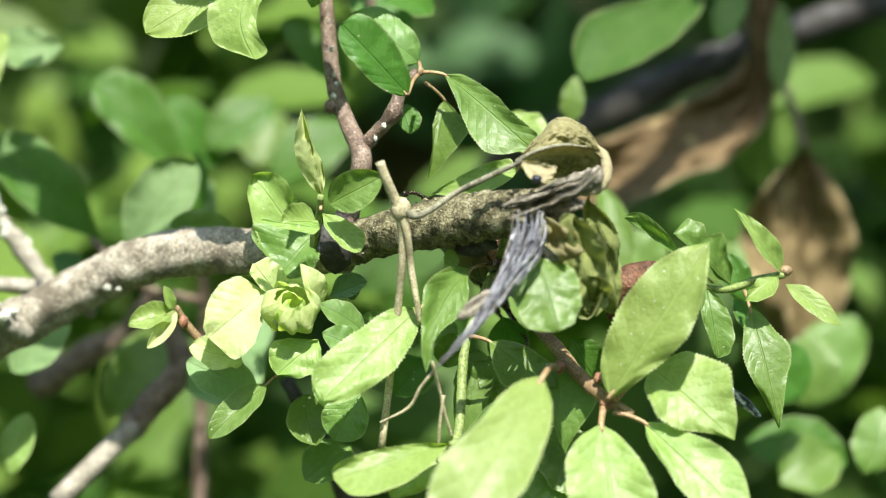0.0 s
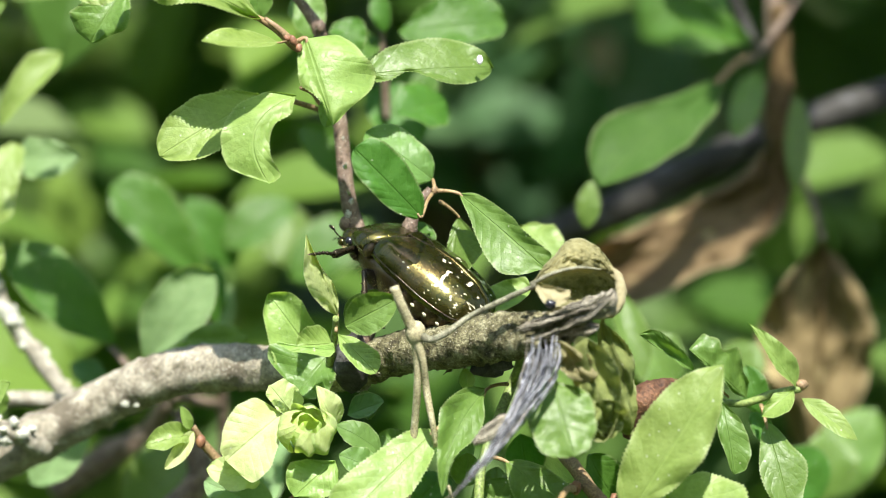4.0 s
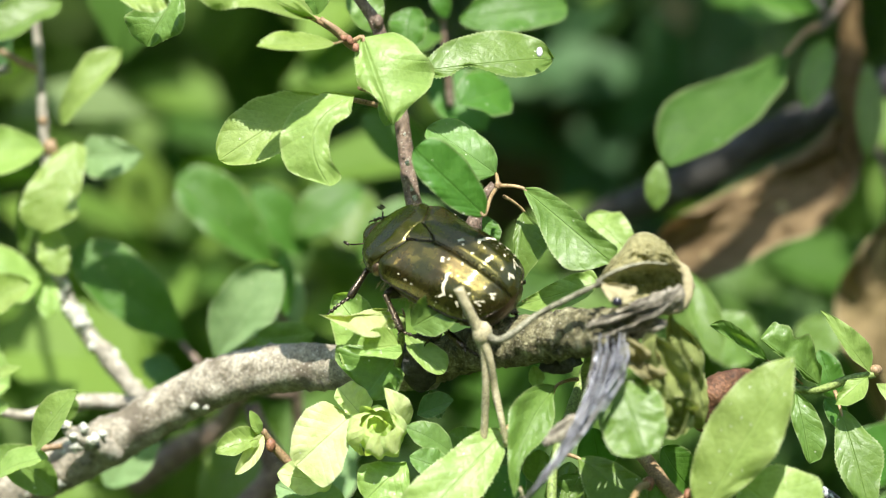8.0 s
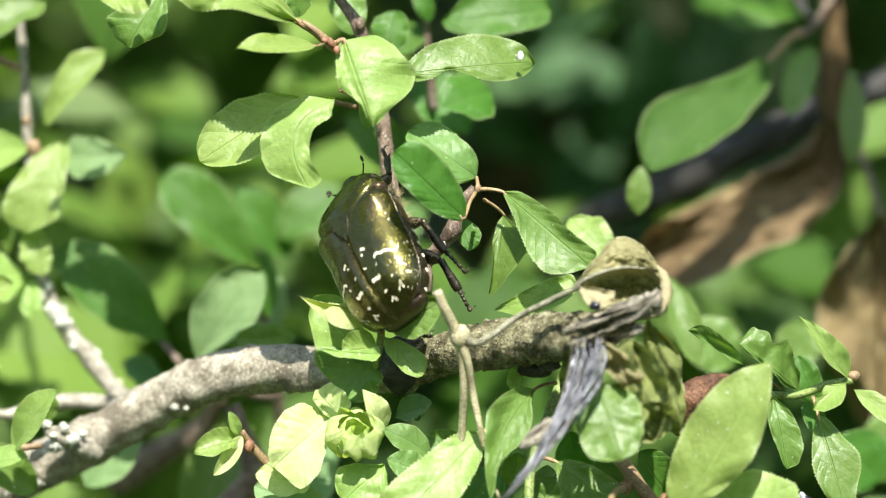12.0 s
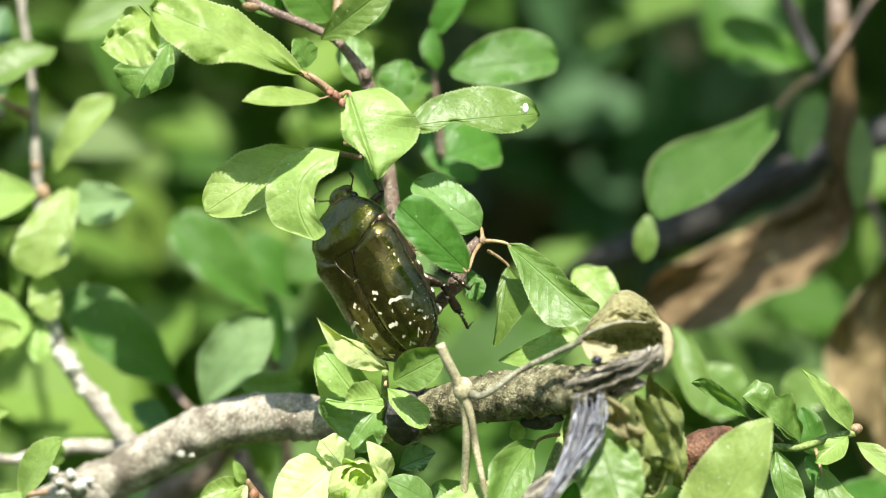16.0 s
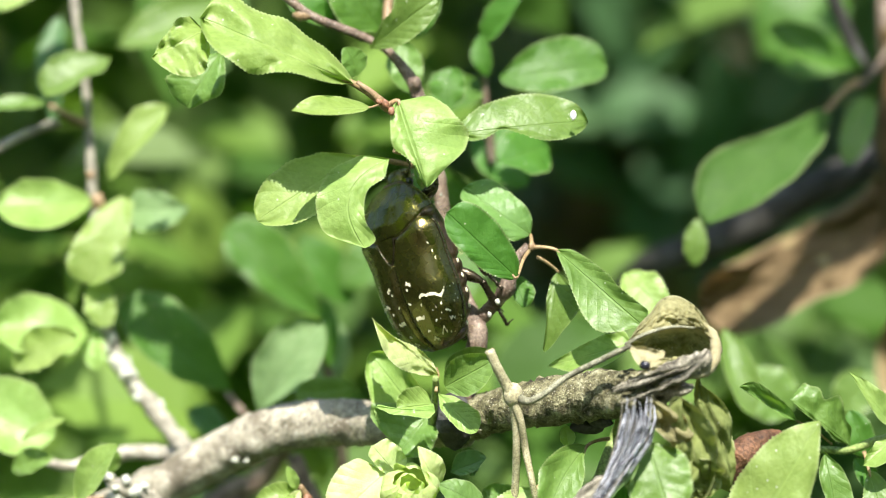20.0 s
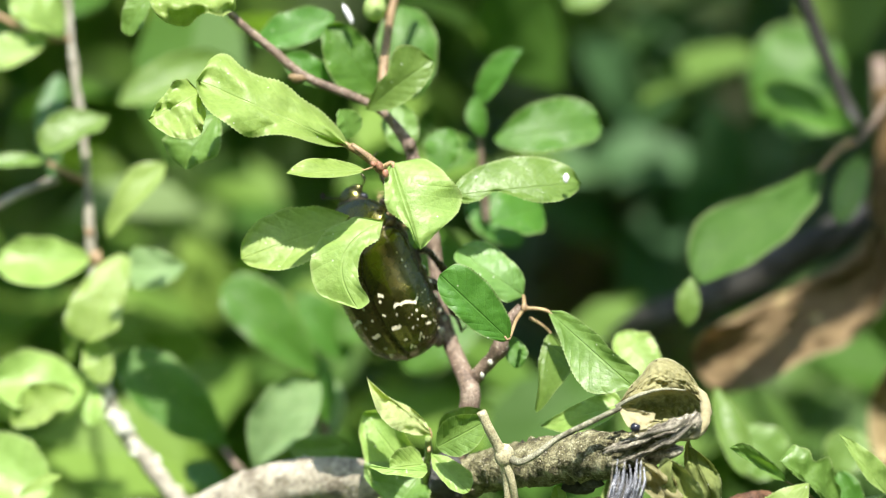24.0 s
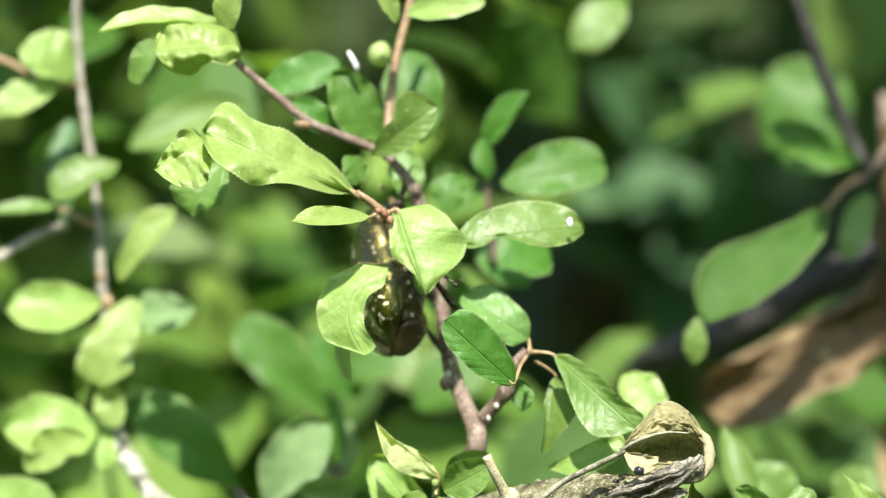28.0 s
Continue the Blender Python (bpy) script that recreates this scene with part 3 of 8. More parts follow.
beetle_material("beetle_shell", [(0.30, (0.098, 0.062, 0.018)), (0.44, (0.086, 0.072, 0.014)), (0.72, (0.074, 0.074, 0.010))], 0.25, 0.92, 0.7, 0.65, 0.0024)
beetle_material("beetle_under", [(0.3, (0.045, 0.028, 0.018)), (0.6, (0.10, 0.065, 0.035)), (0.75, (0.22, 0.17, 0.10))], 0.34, 0.8, 0.3, 1.0)
beetle_material("beetle_leg", [(0.3, (0.03, 0.022, 0.016)), (0.7, (0.09, 0.07, 0.04))], 0.28, 0.8, 0.4, 0.8)
solid_material("beetle_mark", [(0.3, (0.55, 0.50, 0.34)), (0.7, (0.72, 0.67, 0.50))], 2500, 0.85, 0.5, 0.0001)
solid_material("beetle_hair", [(0.3, (0.30, 0.22, 0.10)), (0.7, (0.50, 0.40, 0.20))], 2500, 0.6, 0.2, 0.0001)


# ---- distance: ground, grass and shrubs ----
def ground_sheet():
    verts, faces = [], []
    rings = [0, 0.15, 0.3, 0.5, 0.8, 1.05, 1.3, 1.6, 1.9, 2.3, 3, 4, 8, 20, 60, 200, 800]
    seg = 72
    for r in rings:
        for k in range(seg):
            a = 2 * math.pi * k / seg
            x, y = r * math.cos(a), r * math.sin(a)
            h = 0.03 * noise.noise(Vector((x * 2.3, y * 2.3, 0.5))) if r < 10 else 0
            bank = 1.7 * max(0.0, min(1.0, (y - 0.95) / 1.3)) * max(0.0, min(1.0, (40 - r) / 30))
            verts.append((x, y, -0.42 + h + bank))
    for i in range(len(rings) - 1):
        for k in range(seg):
            k2 = (k + 1) % seg
            faces.append((i * seg + k, (i + 1) * seg + k, (i + 1) * seg + k2, i * seg + k2))
    return verts, faces


tagged(part("ground", ground_sheet(), MAT["soil"]), "mossy dark green ground under the shrubs", "ground", kind="structure")

rng = random.Random(11)


def shrub_mass(count, bx, by, bz, size, mat, slim, clump):
    """Leaves too far off to count, some out of view: number, x, y and z ranges in mm, leaf size, material, slimness,
    sprays.
    """
    tagged(part("shrub_foliage", foliage(rng, count, (bx, by, bz), size, slim, 0.35, clump), MAT[mat], smooth=False),
           "brown leaf mass added deep inside the shrub to darken a gap" if mat == "leaf_far_gap" else "mass of small green leaves, blurred behind or added unseen for shade and reflections", "foliage", kind="stuff")


shrub_mass(1500, (-300, 300), (150, 420), (-300, 40), 26, "leaf_far", 0.55, 60)
shrub_mass(950, (-170, 20), (100, 300), (-130, 130), 22, "leaf_far", 0.6, 76)
# right-hand mass, dimmed by its darker green
shrub_mass(520, (30, 190), (120, 320), (-130, 130), 24, "leaf_far_dark", 0.6, 36)
shrub_mass(5200, (-900, 900), (430, 1000), (-420, 700), 62, "leaf_far_dark", 0.62, 340)
# three unseen crown masses overhead, added to shade the background
shrub_mass(1500, (-330, 10), (260, 600), (125, 330), 30, "leaf_far", 0.6, 90)
shrub_mass(1500, (10, 330), (70, 500), (120, 330), 30, "leaf_far", 0.6, 90)
shrub_mass(700, (10, 190), (0, 90), (170, 300), 24, "leaf_far", 0.6, 52)
# brown mass added in the gap to stand in for its darkness
shrub_mass(190, (9, 31), (300, 345), (0, 30), 13, "leaf_far_gap", 0.7, 0)
# lower right mass, the darker green dims it as well
shrub_mass(260, (12, 115), (110, 200), (-85, -4), 20, "leaf_far_dark", 0.6, 20)
shrub_mass(190, (-100, -30), (110, 190), (-75, -25), 20, "leaf_far", 0.6, 15)
shrub_mass(56, (19, 44), (200, 250), (15, 46), 22, "leaf_far_blue", 0.7, 0)
# unseen spray overhead, added to dapple the right-hand background
shrub_mass(26, (32, 110), (-80, -30), (155, 185), 18, "leaf_far", 0.6, 0)
# unseen hedge round the camera, added to give the shell green reflections
shrub_mass(2600, (-2600, 2600), (-2600, -1000), (-420, 800), 120, "leaf_far_dark", 0.6, 200)
shrub_mass(900, (-2600, -1100), (-1000, 1000), (-420, 900), 120, "leaf_far_dark", 0.6, 70)
shrub_mass(900, (1100, 2600), (-1000, 1000), (-420, 900), 120, "leaf_far_dark", 0.6, 70)


def grass_mass(count, xr, yr, z0, height):
    verts, faces, uv = [], [], []
    for _ in range(count):
        x, y = rng.uniform(*xr), rng.uniform(*yr)
        h, lean, w = height * rng.uniform(0.5, 1.2), rng.gauss(0, 0.35), rng.uniform(2, 4.5)
        yaw = rng.uniform(-0.8, 0.8)
        o = len(verts)
        for i in range(6):
            u = i / 5
            c = Vector((x + lean * h * u * u, y + 0.15 * h * u * u, z0 + h * u * (1 - 0.25 * abs(lean) * u)))
            s = Vector((math.cos(yaw), math.sin(yaw), 0)) * w * (1 - u ** 2 * 0.95)
            verts += [(c - s) * MM, (c + s) * MM]
            uv += [(u, 0.1), (u, 0.9)]
        for i in range(5):
            b = o + 2 * i
            faces.append((b, b + 1, b + 3, b + 2))
    return verts, faces, uv


tagged(part("grass", grass_mass(700, (-420, 420), (170, 700), -420, 420), MAT["grass_blade"]), "long green grass blades behind the shrub", "grass", kind="stuff")

# ---- the lichened branch with its broken end, twigs and leaves ----
branch = thing("blackthorn_branch", (-74.04, 30, -37.16), "grey lichen-flecked blackthorn branch with a broken end and leafy twigs", "branch")
wood = part("main_branch", tube([(-165.96, 60, -76.95, 5.09), (-103.52, 40, -49.46, 4.32), (-74.04, 30, -36.68, 3.42), (-52.87, 24, -29.07, 3.03), (-45.26, 22, -25.72, 2.89), (-37.71, 20, -21.8, 2.81), (-30.89, 18, -17.78, 2.8), (-24.07, 15, -14.82, 2.84), (-17.35, 12, -13.73, 2.76), (-10.68, 8, -13.74, 2.67), (-4.13, 4, -13.36, 2.71), (-1.55, 2, -13.3, 2.7)], 24, 14, 0.13, 0.5), MAT["bark_grey"], branch, "grey bark with pale lichen specks")
stub = part("branch_stub", tube([(-3.15, 2, -13.75, 2.44), (1.02, 0, -12.22, 2.3), (4.82, -3, -11.05, 2.54), (9.2, -6, -10.22, 2.71), (13.52, -9, -9.46, 2.76), (17.16, -12, -8.96, 2.49), (19.82, -15, -8.28, 1.85)], 26, 14, 0.17, 0.75), MAT["bark_moss"], branch, "broken stub of olive-brown bark")
tongue = part("split_tongue", tube([(15.92, -12, -9.15, 1.87), (19.51, -15, -7.72, 1.48), (23.11, -17, -6.09, 1.29), (25.2, -18, -4.97, 0.98), (25.81, -18, -3.93, 0.31)], 16, 10, 0.32, 0.9, flat=0.6), MAT["wood_grey"], branch, "grey splintered tongue of wood")
part("split_tongue", tube([(18.36, -13, -9.75, 1.37), (21.31, -16, -8.94, 0.99), (23.36, -18, -8.22, 0.74), (24.28, -18, -7.92, 0.25)], 10, 6, 0.2, 0.8, flat=0.6), MAT["wood_grey"], branch, "")
# near-black core stands in for the shade between the silver fibres
splinter = part("splinter", tube([(18.36, -13, -8.94, 0.99), (18.22, -15, -11.37, 0.99), (17.39, -17, -14.08, 0.86), (16.06, -18, -16.62, 0.61), (14.29, -21.5, -19.71, 0.36), (12.15, -24, -22.61, 0.3), (9.99, -25.5, -25.24, 0.18), (8.46, -27, -26.83, 0.12)], 14, 8, 0.16, 0.8, flat=0.45), MAT["bark_dark"], branch, "long silvery weathered splinter hanging from the break")
part("splinter_strand", tube([(17.2, -14.2, -9.3, 0.5), (16.6, -16.2, -13, 0.5), (15.2, -18.8, -16.8, 0.34), (13.5, -21.6, -20.0, 0.1)], 8, 6, 0.3, 0.9), MAT["wood_silver"], splinter)
part("splinter_strand", tube([(19.5, -14.4, -9.2, 0.45), (19.1, -16.3, -12.2, 0.42), (17.9, -17.9, -15.4, 0.3), (16.2, -19.4, -18.4, 0.08)], 8, 6, 0.3, 0.9), MAT["wood_silver"], splinter)
fibre = part("wood_fibre", tube([(16.46, -18.88, -9.27, 0.04), (16.24, -20.15, -11.71, 0.09), (15.46, -21.41, -14.82, 0.1), (14.2, -22.68, -18.07, 0.06), (12.3, -23.95, -21.33, 0.02)], 6, 5, 0.12, 0.4), MAT["wood_grey"], splinter, "")
fibre = part("wood_fibre", tube([(16.93, -19.04, -9.92, 0.05), (16.75, -20.03, -11.59, 0.1), (16.2, -21.03, -13.9, 0.12), (15.27, -22.02, -16.14, 0.07), (13.98, -23.02, -18.68, 0.02)], 6, 5, 0.12, 0.4), MAT["wood_silver"], splinter, "")
fibre = part("wood_fibre", tube([(16.65, -20.25, -11.22, 0.08), (16.25, -21.92, -14.13, 0.17), (14.83, -23.59, -17.67, 0.19), (12.55, -25.27, -21.52, 0.11), (10, -26.94, -24.55, 0.03)], 6, 5, 0.12, 0.4), MAT["wood_silver"], splinter, "")
fibre = part("wood_fibre", tube([(16.95, -20.45, -9.18, 0.06), (16.47, -22.36, -13.19, 0.14), (14.37, -24.28, -17.96, 0.15), (11.6, -26.19, -22.65, 0.09), (9.15, -28.11, -25.88, 0.03)], 6, 5, 0.12, 0.4), MAT["wood_silver"], splinter, "")
fibre = part("wood_fibre", tube([(17.15, -19.87, -10.42, 0.05), (16.84, -21.39, -13.16, 0.1), (15.3, -22.9, -16.49, 0.11), (13.36, -24.41, -20.21, 0.06), (11.17, -25.92, -23.37, 0.02)], 6, 5, 0.12, 0.4), MAT["wood_silver"], splinter, "")
fibre = part("wood_fibre", tube([(17.15, -19.75, -10.88, 0.09), (16.84, -21.11, -13.13, 0.18), (15.71, -22.47, -16.02, 0.21), (14.22, -23.82, -19.16, 0.12), (12, -25.18, -22.13, 0.04)], 6, 5, 0.12, 0.4), MAT["wood_grey"], splinter, "")
fibre = part("wood_fibre", tube([(17.29, -20.24, -11.67, 0.08), (17.07, -21.41, -13.28, 0.17), (16.27, -22.59, -15.57, 0.2), (15.04, -23.76, -17.89, 0.12), (13.35, -24.94, -20.41, 0.03)], 6, 5, 0.12, 0.4), MAT["wood_silver"], splinter, "")
fibre = part("wood_fibre", tube([(17.56, -20.14, -10.1, 0.04), (17.53, -21.14, -11.72, 0.08), (16.91, -22.15, -14, 0.1), (15.75, -23.15, -16.19, 0.06), (14.53, -24.15, -18.69, 0.02)], 6, 5, 0.12, 0.4), MAT["wood_silver"], splinter, "")
fibre = part("wood_fibre", tube([(17.65, -20.67, -9.93, 0.06), (16.85, -22.63, -13.84, 0.12), (14.61, -24.58, -18.52, 0.14), (11.42, -26.53, -23.04, 0.08), (8.87, -28.49, -26.04, 0.02)], 6, 5, 0.12, 0.4), MAT["wood_silver"], splinter, "")
fibre = part("wood_fibre", tube([(17.72, -21.25, -9.34, 0.05), (17.52, -22.5, -11.7, 0.11), (16.47, -23.75, -14.72, 0.13), (15.01, -25, -17.86, 0.08), (12.95, -26.24, -21.04, 0.02)], 6, 5, 0.12, 0.4), MAT["wood_silver"], splinter, "")
fibre = part("wood_fibre", tube([(17.84, -20.44, -9.21, 0.05), (17.12, -22.41, -13.35, 0.1), (14.61, -24.39, -18.27, 0.11), (11.59, -26.36, -22.98, 0.07), (8.84, -28.33, -26.14, 0.02)], 6, 5, 0.12, 0.4), MAT["wood_grey"], splinter, "")
fibre = part("wood_fibre", tube([(17.96, -21.37, -10.68, 0.04), (17.94, -22.46, -12.31, 0.09), (17.02, -23.54, -14.66, 0.11), (15.8, -24.63, -16.92, 0.06), (14.1, -25.72, -19.54, 0.02)], 6, 5, 0.12, 0.4), MAT["wood_silver"], splinter, "")
fibre = part("wood_fibre", tube([(18.37, -20.51, -10.4, 0.05), (18.32, -21.34, -11.65, 0.11), (17.75, -22.18, -13.32, 0.12), (16.75, -23.01, -15.09, 0.07), (15.69, -23.84, -16.87, 0.02)], 6, 5, 0.12, 0.4), MAT["wood_silver"], splinter, "")
fibre = part("wood_fibre", tube([(18.24, -21.12, -9.62, 0.04), (18.46, -22.19, -11.47, 0.09), (17.52, -23.25, -14.04, 0.11), (16.18, -24.32, -16.5, 0.06), (14.4, -25.39, -19.33, 0.02)], 6, 5, 0.12, 0.4), MAT["wood_silver"], splinter, "")
fibre = part("wood_fibre", tube([(18.79, -20.54, -11.31, 0.06), (18.29, -22.29, -14.37, 0.13), (16.06, -24.03, -18.09, 0.15), (13.12, -25.77, -22.03, 0.09), (10.28, -27.51, -25.06, 0.03)], 6, 5, 0.12, 0.4), MAT["wood_silver"], splinter, "")
fibre = part("wood_fibre", tube([(18.76, -20.5, -11.33, 0.08), (18.25, -22.25, -14.4, 0.16), (15.87, -24, -18.15, 0.19), (12.81, -25.75, -22.11, 0.11), (10.18, -27.51, -25.14, 0.03)], 6, 5, 0.12, 0.4), MAT["wood_grey"], splinter, "")
fibre = part("wood_fibre", tube([(19.1, -20.65, -9.12, 0.07), (18.62, -22.61, -13.25, 0.15), (15.3, -24.57, -18.15, 0.17), (12.13, -26.53, -22.88, 0.1), (9.22, -28.49, -26.07, 0.03)], 6, 5, 0.12, 0.4), MAT["wood_silver"], splinter, "")
fibre = part("wood_fibre", tube([(19.05, -20.27, -9.48, 0.07), (18.47, -21.82, -12.55, 0.16), (16.41, -23.38, -16.21, 0.18), (14.13, -24.93, -20.27, 0.1), (11.21, -26.49, -23.67, 0.03)], 6, 5, 0.12, 0.4), MAT["wood_silver"], splinter, "")
fibre = part("wood_fibre", tube([(19.54, -20.17, -9.29, 0.08), (19.09, -21.94, -12.91, 0.17), (16.16, -23.7, -17.22, 0.19), (13.15, -25.47, -21.71, 0.11), (10.11, -27.24, -25.21, 0.03)], 6, 5, 0.12, 0.4), MAT["wood_silver"], splinter, "")
fibre = part("wood_fibre", tube([(19.56, -19.65, -11.79, 0.04), (19.62, -21, -13.81, 0.08), (17.78, -22.36, -16.47, 0.09), (15.51, -23.72, -19.39, 0.06), (12.97, -25.07, -22.14, 0.02)], 6, 5, 0.12, 0.4), MAT["wood_silver"], splinter, "")
fibre = part("wood_fibre", tube([(19.54, -19.83, -10.23, 0.04), (19.04, -21.55, -13.5, 0.08), (16.26, -23.26, -17.43, 0.09), (13.37, -24.97, -21.6, 0.05), (10.42, -26.69, -24.9, 0.02)], 6, 5, 0.12, 0.4), MAT["wood_grey"], splinter, "")
fibre = part("wood_fibre", tube([(19.84, -19.4, -10.05, 0.08), (19.93, -20.47, -11.82, 0.18), (19.02, -21.54, -14.3, 0.2), (17.25, -22.61, -16.68, 0.12), (15.16, -23.68, -19.44, 0.04)], 6, 5, 0.12, 0.4), MAT["wood_silver"], splinter, "")
part("wood_chip", tube([(16.35, -17, -18.08, 0.61), (14.16, -18, -18.95, 0.98), (12.32, -18, -20.18, 0.86), (10.91, -18, -21.28, 0.31)], 9, 5, 0.25, 0.8, flat=0.5), MAT["wood_grey"], splinter, "")
strand = part("wood_strand", tube([(17.45, -15.17, -9.21, 0.07), (19.1, -15.94, -8.68, 0.3), (20.57, -16.72, -7.99, 0.37), (22.07, -17.5, -7.27, 0.3), (23.37, -18.27, -6.65, 0.07)], 7, 7, 0.6, 1.3), MAT["bark_moss"], tongue, "")
strand = part("wood_strand", tube([(16.91, -16.58, -9.75, 0.03), (18.23, -17.25, -9.32, 0.12), (19.5, -17.91, -8.62, 0.15), (20.71, -18.58, -8.27, 0.12), (22.01, -19.25, -7.59, 0.03)], 7, 7, 0.6, 1.3), MAT["wood_grey"], tongue, "")
strand = part("wood_strand", tube([(20.47, -18.1, -7.85, 0.05), (21.79, -18.79, -7.19, 0.18), (23.1, -19.49, -6.72, 0.23), (24.19, -20.19, -5.76, 0.18), (25.12, -20.88, -4.84, 0.05)], 7, 7, 0.6, 1.3), MAT["wood_grey"], tongue, "")
strand = part("wood_strand", tube([(17.22, -15.01, -7.7, 0.04), (18.61, -15.72, -7.3, 0.15), (19.88, -16.43, -6.8, 0.19), (21.25, -17.14, -6.22, 0.15), (22.54, -17.85, -6.02, 0.04)], 7, 7, 0.6, 1.3), MAT["wood_grey"], tongue, "")
strand = part("wood_strand", tube([(16.04, -15.08, -8.75, 0.03), (17.6, -15.78, -8.23, 0.13), (18.94, -16.49, -7.8, 0.16), (20.13, -17.19, -7.16, 0.13), (21.56, -17.9, -6.63, 0.03)], 7, 7, 0.6, 1.3), MAT["wood_grey"], tongue, "")
strand = part("wood_strand", tube([(20.22, -16.68, -8.75, 0.06), (21.62, -17.43, -8.05, 0.25), (22.95, -18.17, -7.33, 0.31), (24.23, -18.91, -6.24, 0.25), (25.46, -19.65, -5.09, 0.06)], 7, 7, 0.6, 1.3), MAT["bark_moss"], tongue, "")
strand = part("wood_strand", tube([(16.91, -16.28, -8.32, 0.08), (17.86, -16.84, -8.07, 0.32), (18.9, -17.4, -7.57, 0.4), (19.91, -17.96, -7.09, 0.32), (21.1, -18.52, -6.82, 0.08)], 7, 7, 0.6, 1.3), MAT["wood_grey"], tongue, "")
strand = part("wood_strand", tube([(18.31, -17.11, -9.45, 0.04), (19.7, -17.72, -8.97, 0.15), (20.76, -18.32, -8.25, 0.19), (21.78, -18.93, -7.63, 0.15), (22.96, -19.54, -7.22, 0.04)], 7, 7, 0.6, 1.3), MAT["wood_grey"], tongue, "")
strand = part("wood_strand", tube([(20.03, -16.87, -6.74, 0.05), (21.42, -17.62, -6.38, 0.18), (22.78, -18.37, -5.97, 0.23), (24.01, -19.12, -5.17, 0.18), (25.11, -19.87, -4.11, 0.05)], 7, 7, 0.6, 1.3), MAT["wood_grey"], tongue, "")
strand = part("wood_strand", tube([(15.34, -14.05, -8.49, 0.08), (16.58, -14.64, -8.06, 0.32), (17.71, -15.23, -7.74, 0.4), (18.9, -15.82, -7.28, 0.32), (19.95, -16.41, -6.85, 0.08)], 7, 7, 0.6, 1.3), MAT["wood_grey"], tongue, "")
strand = part("wood_strand", tube([(19.04, -16.19, -7.9, 0.07), (20.25, -16.86, -7.63, 0.29), (21.55, -17.53, -6.94, 0.36), (22.93, -18.2, -6.54, 0.29), (24, -18.88, -5.69, 0.07)], 7, 7, 0.6, 1.3), MAT["bark_moss"], tongue, "")
strand = part("wood_strand", tube([(17.39, -15.01, -9.44, 0.08), (18.5, -15.5, -9.28, 0.31), (19.29, -15.99, -8.84, 0.39), (20.29, -16.49, -8.48, 0.31), (21.16, -16.98, -8.05, 0.08)], 7, 7, 0.6, 1.3), MAT["wood_grey"], tongue, "")
strand = part("wood_strand", tube([(20.47, -18.98, -8.49, 0.05), (21.77, -19.7, -7.55, 0.2), (23.15, -20.42, -7.08, 0.24), (24.24, -21.15, -5.99, 0.2), (25.46, -21.87, -4.84, 0.05)], 7, 7, 0.6, 1.3), MAT["wood_grey"], tongue, "")
strand = part("wood_strand", tube([(15.3, -16.13, -8.79, 0.06), (16.72, -16.83, -8.15, 0.25), (18.11, -17.53, -7.85, 0.32), (19.46, -18.23, -7.39, 0.25), (20.73, -18.93, -6.8, 0.06)], 7, 7, 0.6, 1.3), MAT["wood_grey"], tongue, "")
strand = part("wood_strand", tube([(18.45, -16.38, -9.42, 0.03), (19.67, -17.04, -8.95, 0.14), (20.86, -17.71, -8.22, 0.17), (22.08, -18.37, -7.73, 0.14), (23.54, -19.03, -7.03, 0.03)], 7, 7, 0.6, 1.3), MAT["wood_grey"], tongue, "")
strand = part("wood_strand", tube([(15.89, -15.45, -10.04, 0.03), (17.4, -16.26, -9.26, 0.12), (19, -17.08, -8.67, 0.15), (20.49, -17.9, -8.05, 0.12), (22.02, -18.72, -7.5, 0.03)], 7, 7, 0.6, 1.3), MAT["bark_moss"], tongue, "")
strand = part("wood_strand", tube([(19.03, -16.87, -7.46, 0.06), (20.72, -17.63, -6.99, 0.24), (22.14, -18.39, -6.3, 0.3), (23.54, -19.15, -5.9, 0.24), (24.71, -19.91, -4.83, 0.06)], 7, 7, 0.6, 1.3), MAT["wood_grey"], tongue, "")
strand = part("wood_strand", tube([(16.13, -16.7, -9.98, 0.04), (17.03, -17.19, -9.76, 0.18), (17.89, -17.68, -9.34, 0.22), (18.81, -18.17, -8.95, 0.18), (19.68, -18.65, -8.49, 0.04)], 7, 7, 0.6, 1.3), MAT["wood_grey"], tongue, "")
strand = part("wood_strand", tube([(16.8, -16.56, -7.8, 0.04), (18.1, -17.36, -7.29, 0.14), (19.83, -18.15, -6.89, 0.17), (21.33, -18.95, -6.28, 0.14), (22.64, -19.74, -5.72, 0.03)], 7, 7, 0.6, 1.3), MAT["wood_grey"], tongue, "")
strand = part("wood_strand", tube([(17.53, -15.69, -7.85, 0.07), (19.15, -16.51, -7.18, 0.29), (20.81, -17.33, -6.69, 0.36), (22.22, -18.15, -6.12, 0.29), (23.75, -18.97, -5.46, 0.07)], 7, 7, 0.6, 1.3), MAT["wood_grey"], tongue, "")
strand = part("wood_strand", tube([(15.31, -14.41, -8.48, 0.03), (16.91, -15.16, -8.07, 0.13), (18.19, -15.9, -7.69, 0.16), (19.57, -16.65, -6.95, 0.13), (21.18, -17.39, -6.63, 0.03)], 7, 7, 0.6, 1.3), MAT["bark_moss"], tongue, "")
strand = part("wood_strand", tube([(18.79, -18.03, -7.11, 0.07), (20.21, -18.85, -6.33, 0.26), (21.77, -19.67, -5.9, 0.32), (23.41, -20.48, -5.42, 0.26), (24.61, -21.3, -4.54, 0.06)], 7, 7, 0.6, 1.3), MAT["wood_grey"], tongue, "")
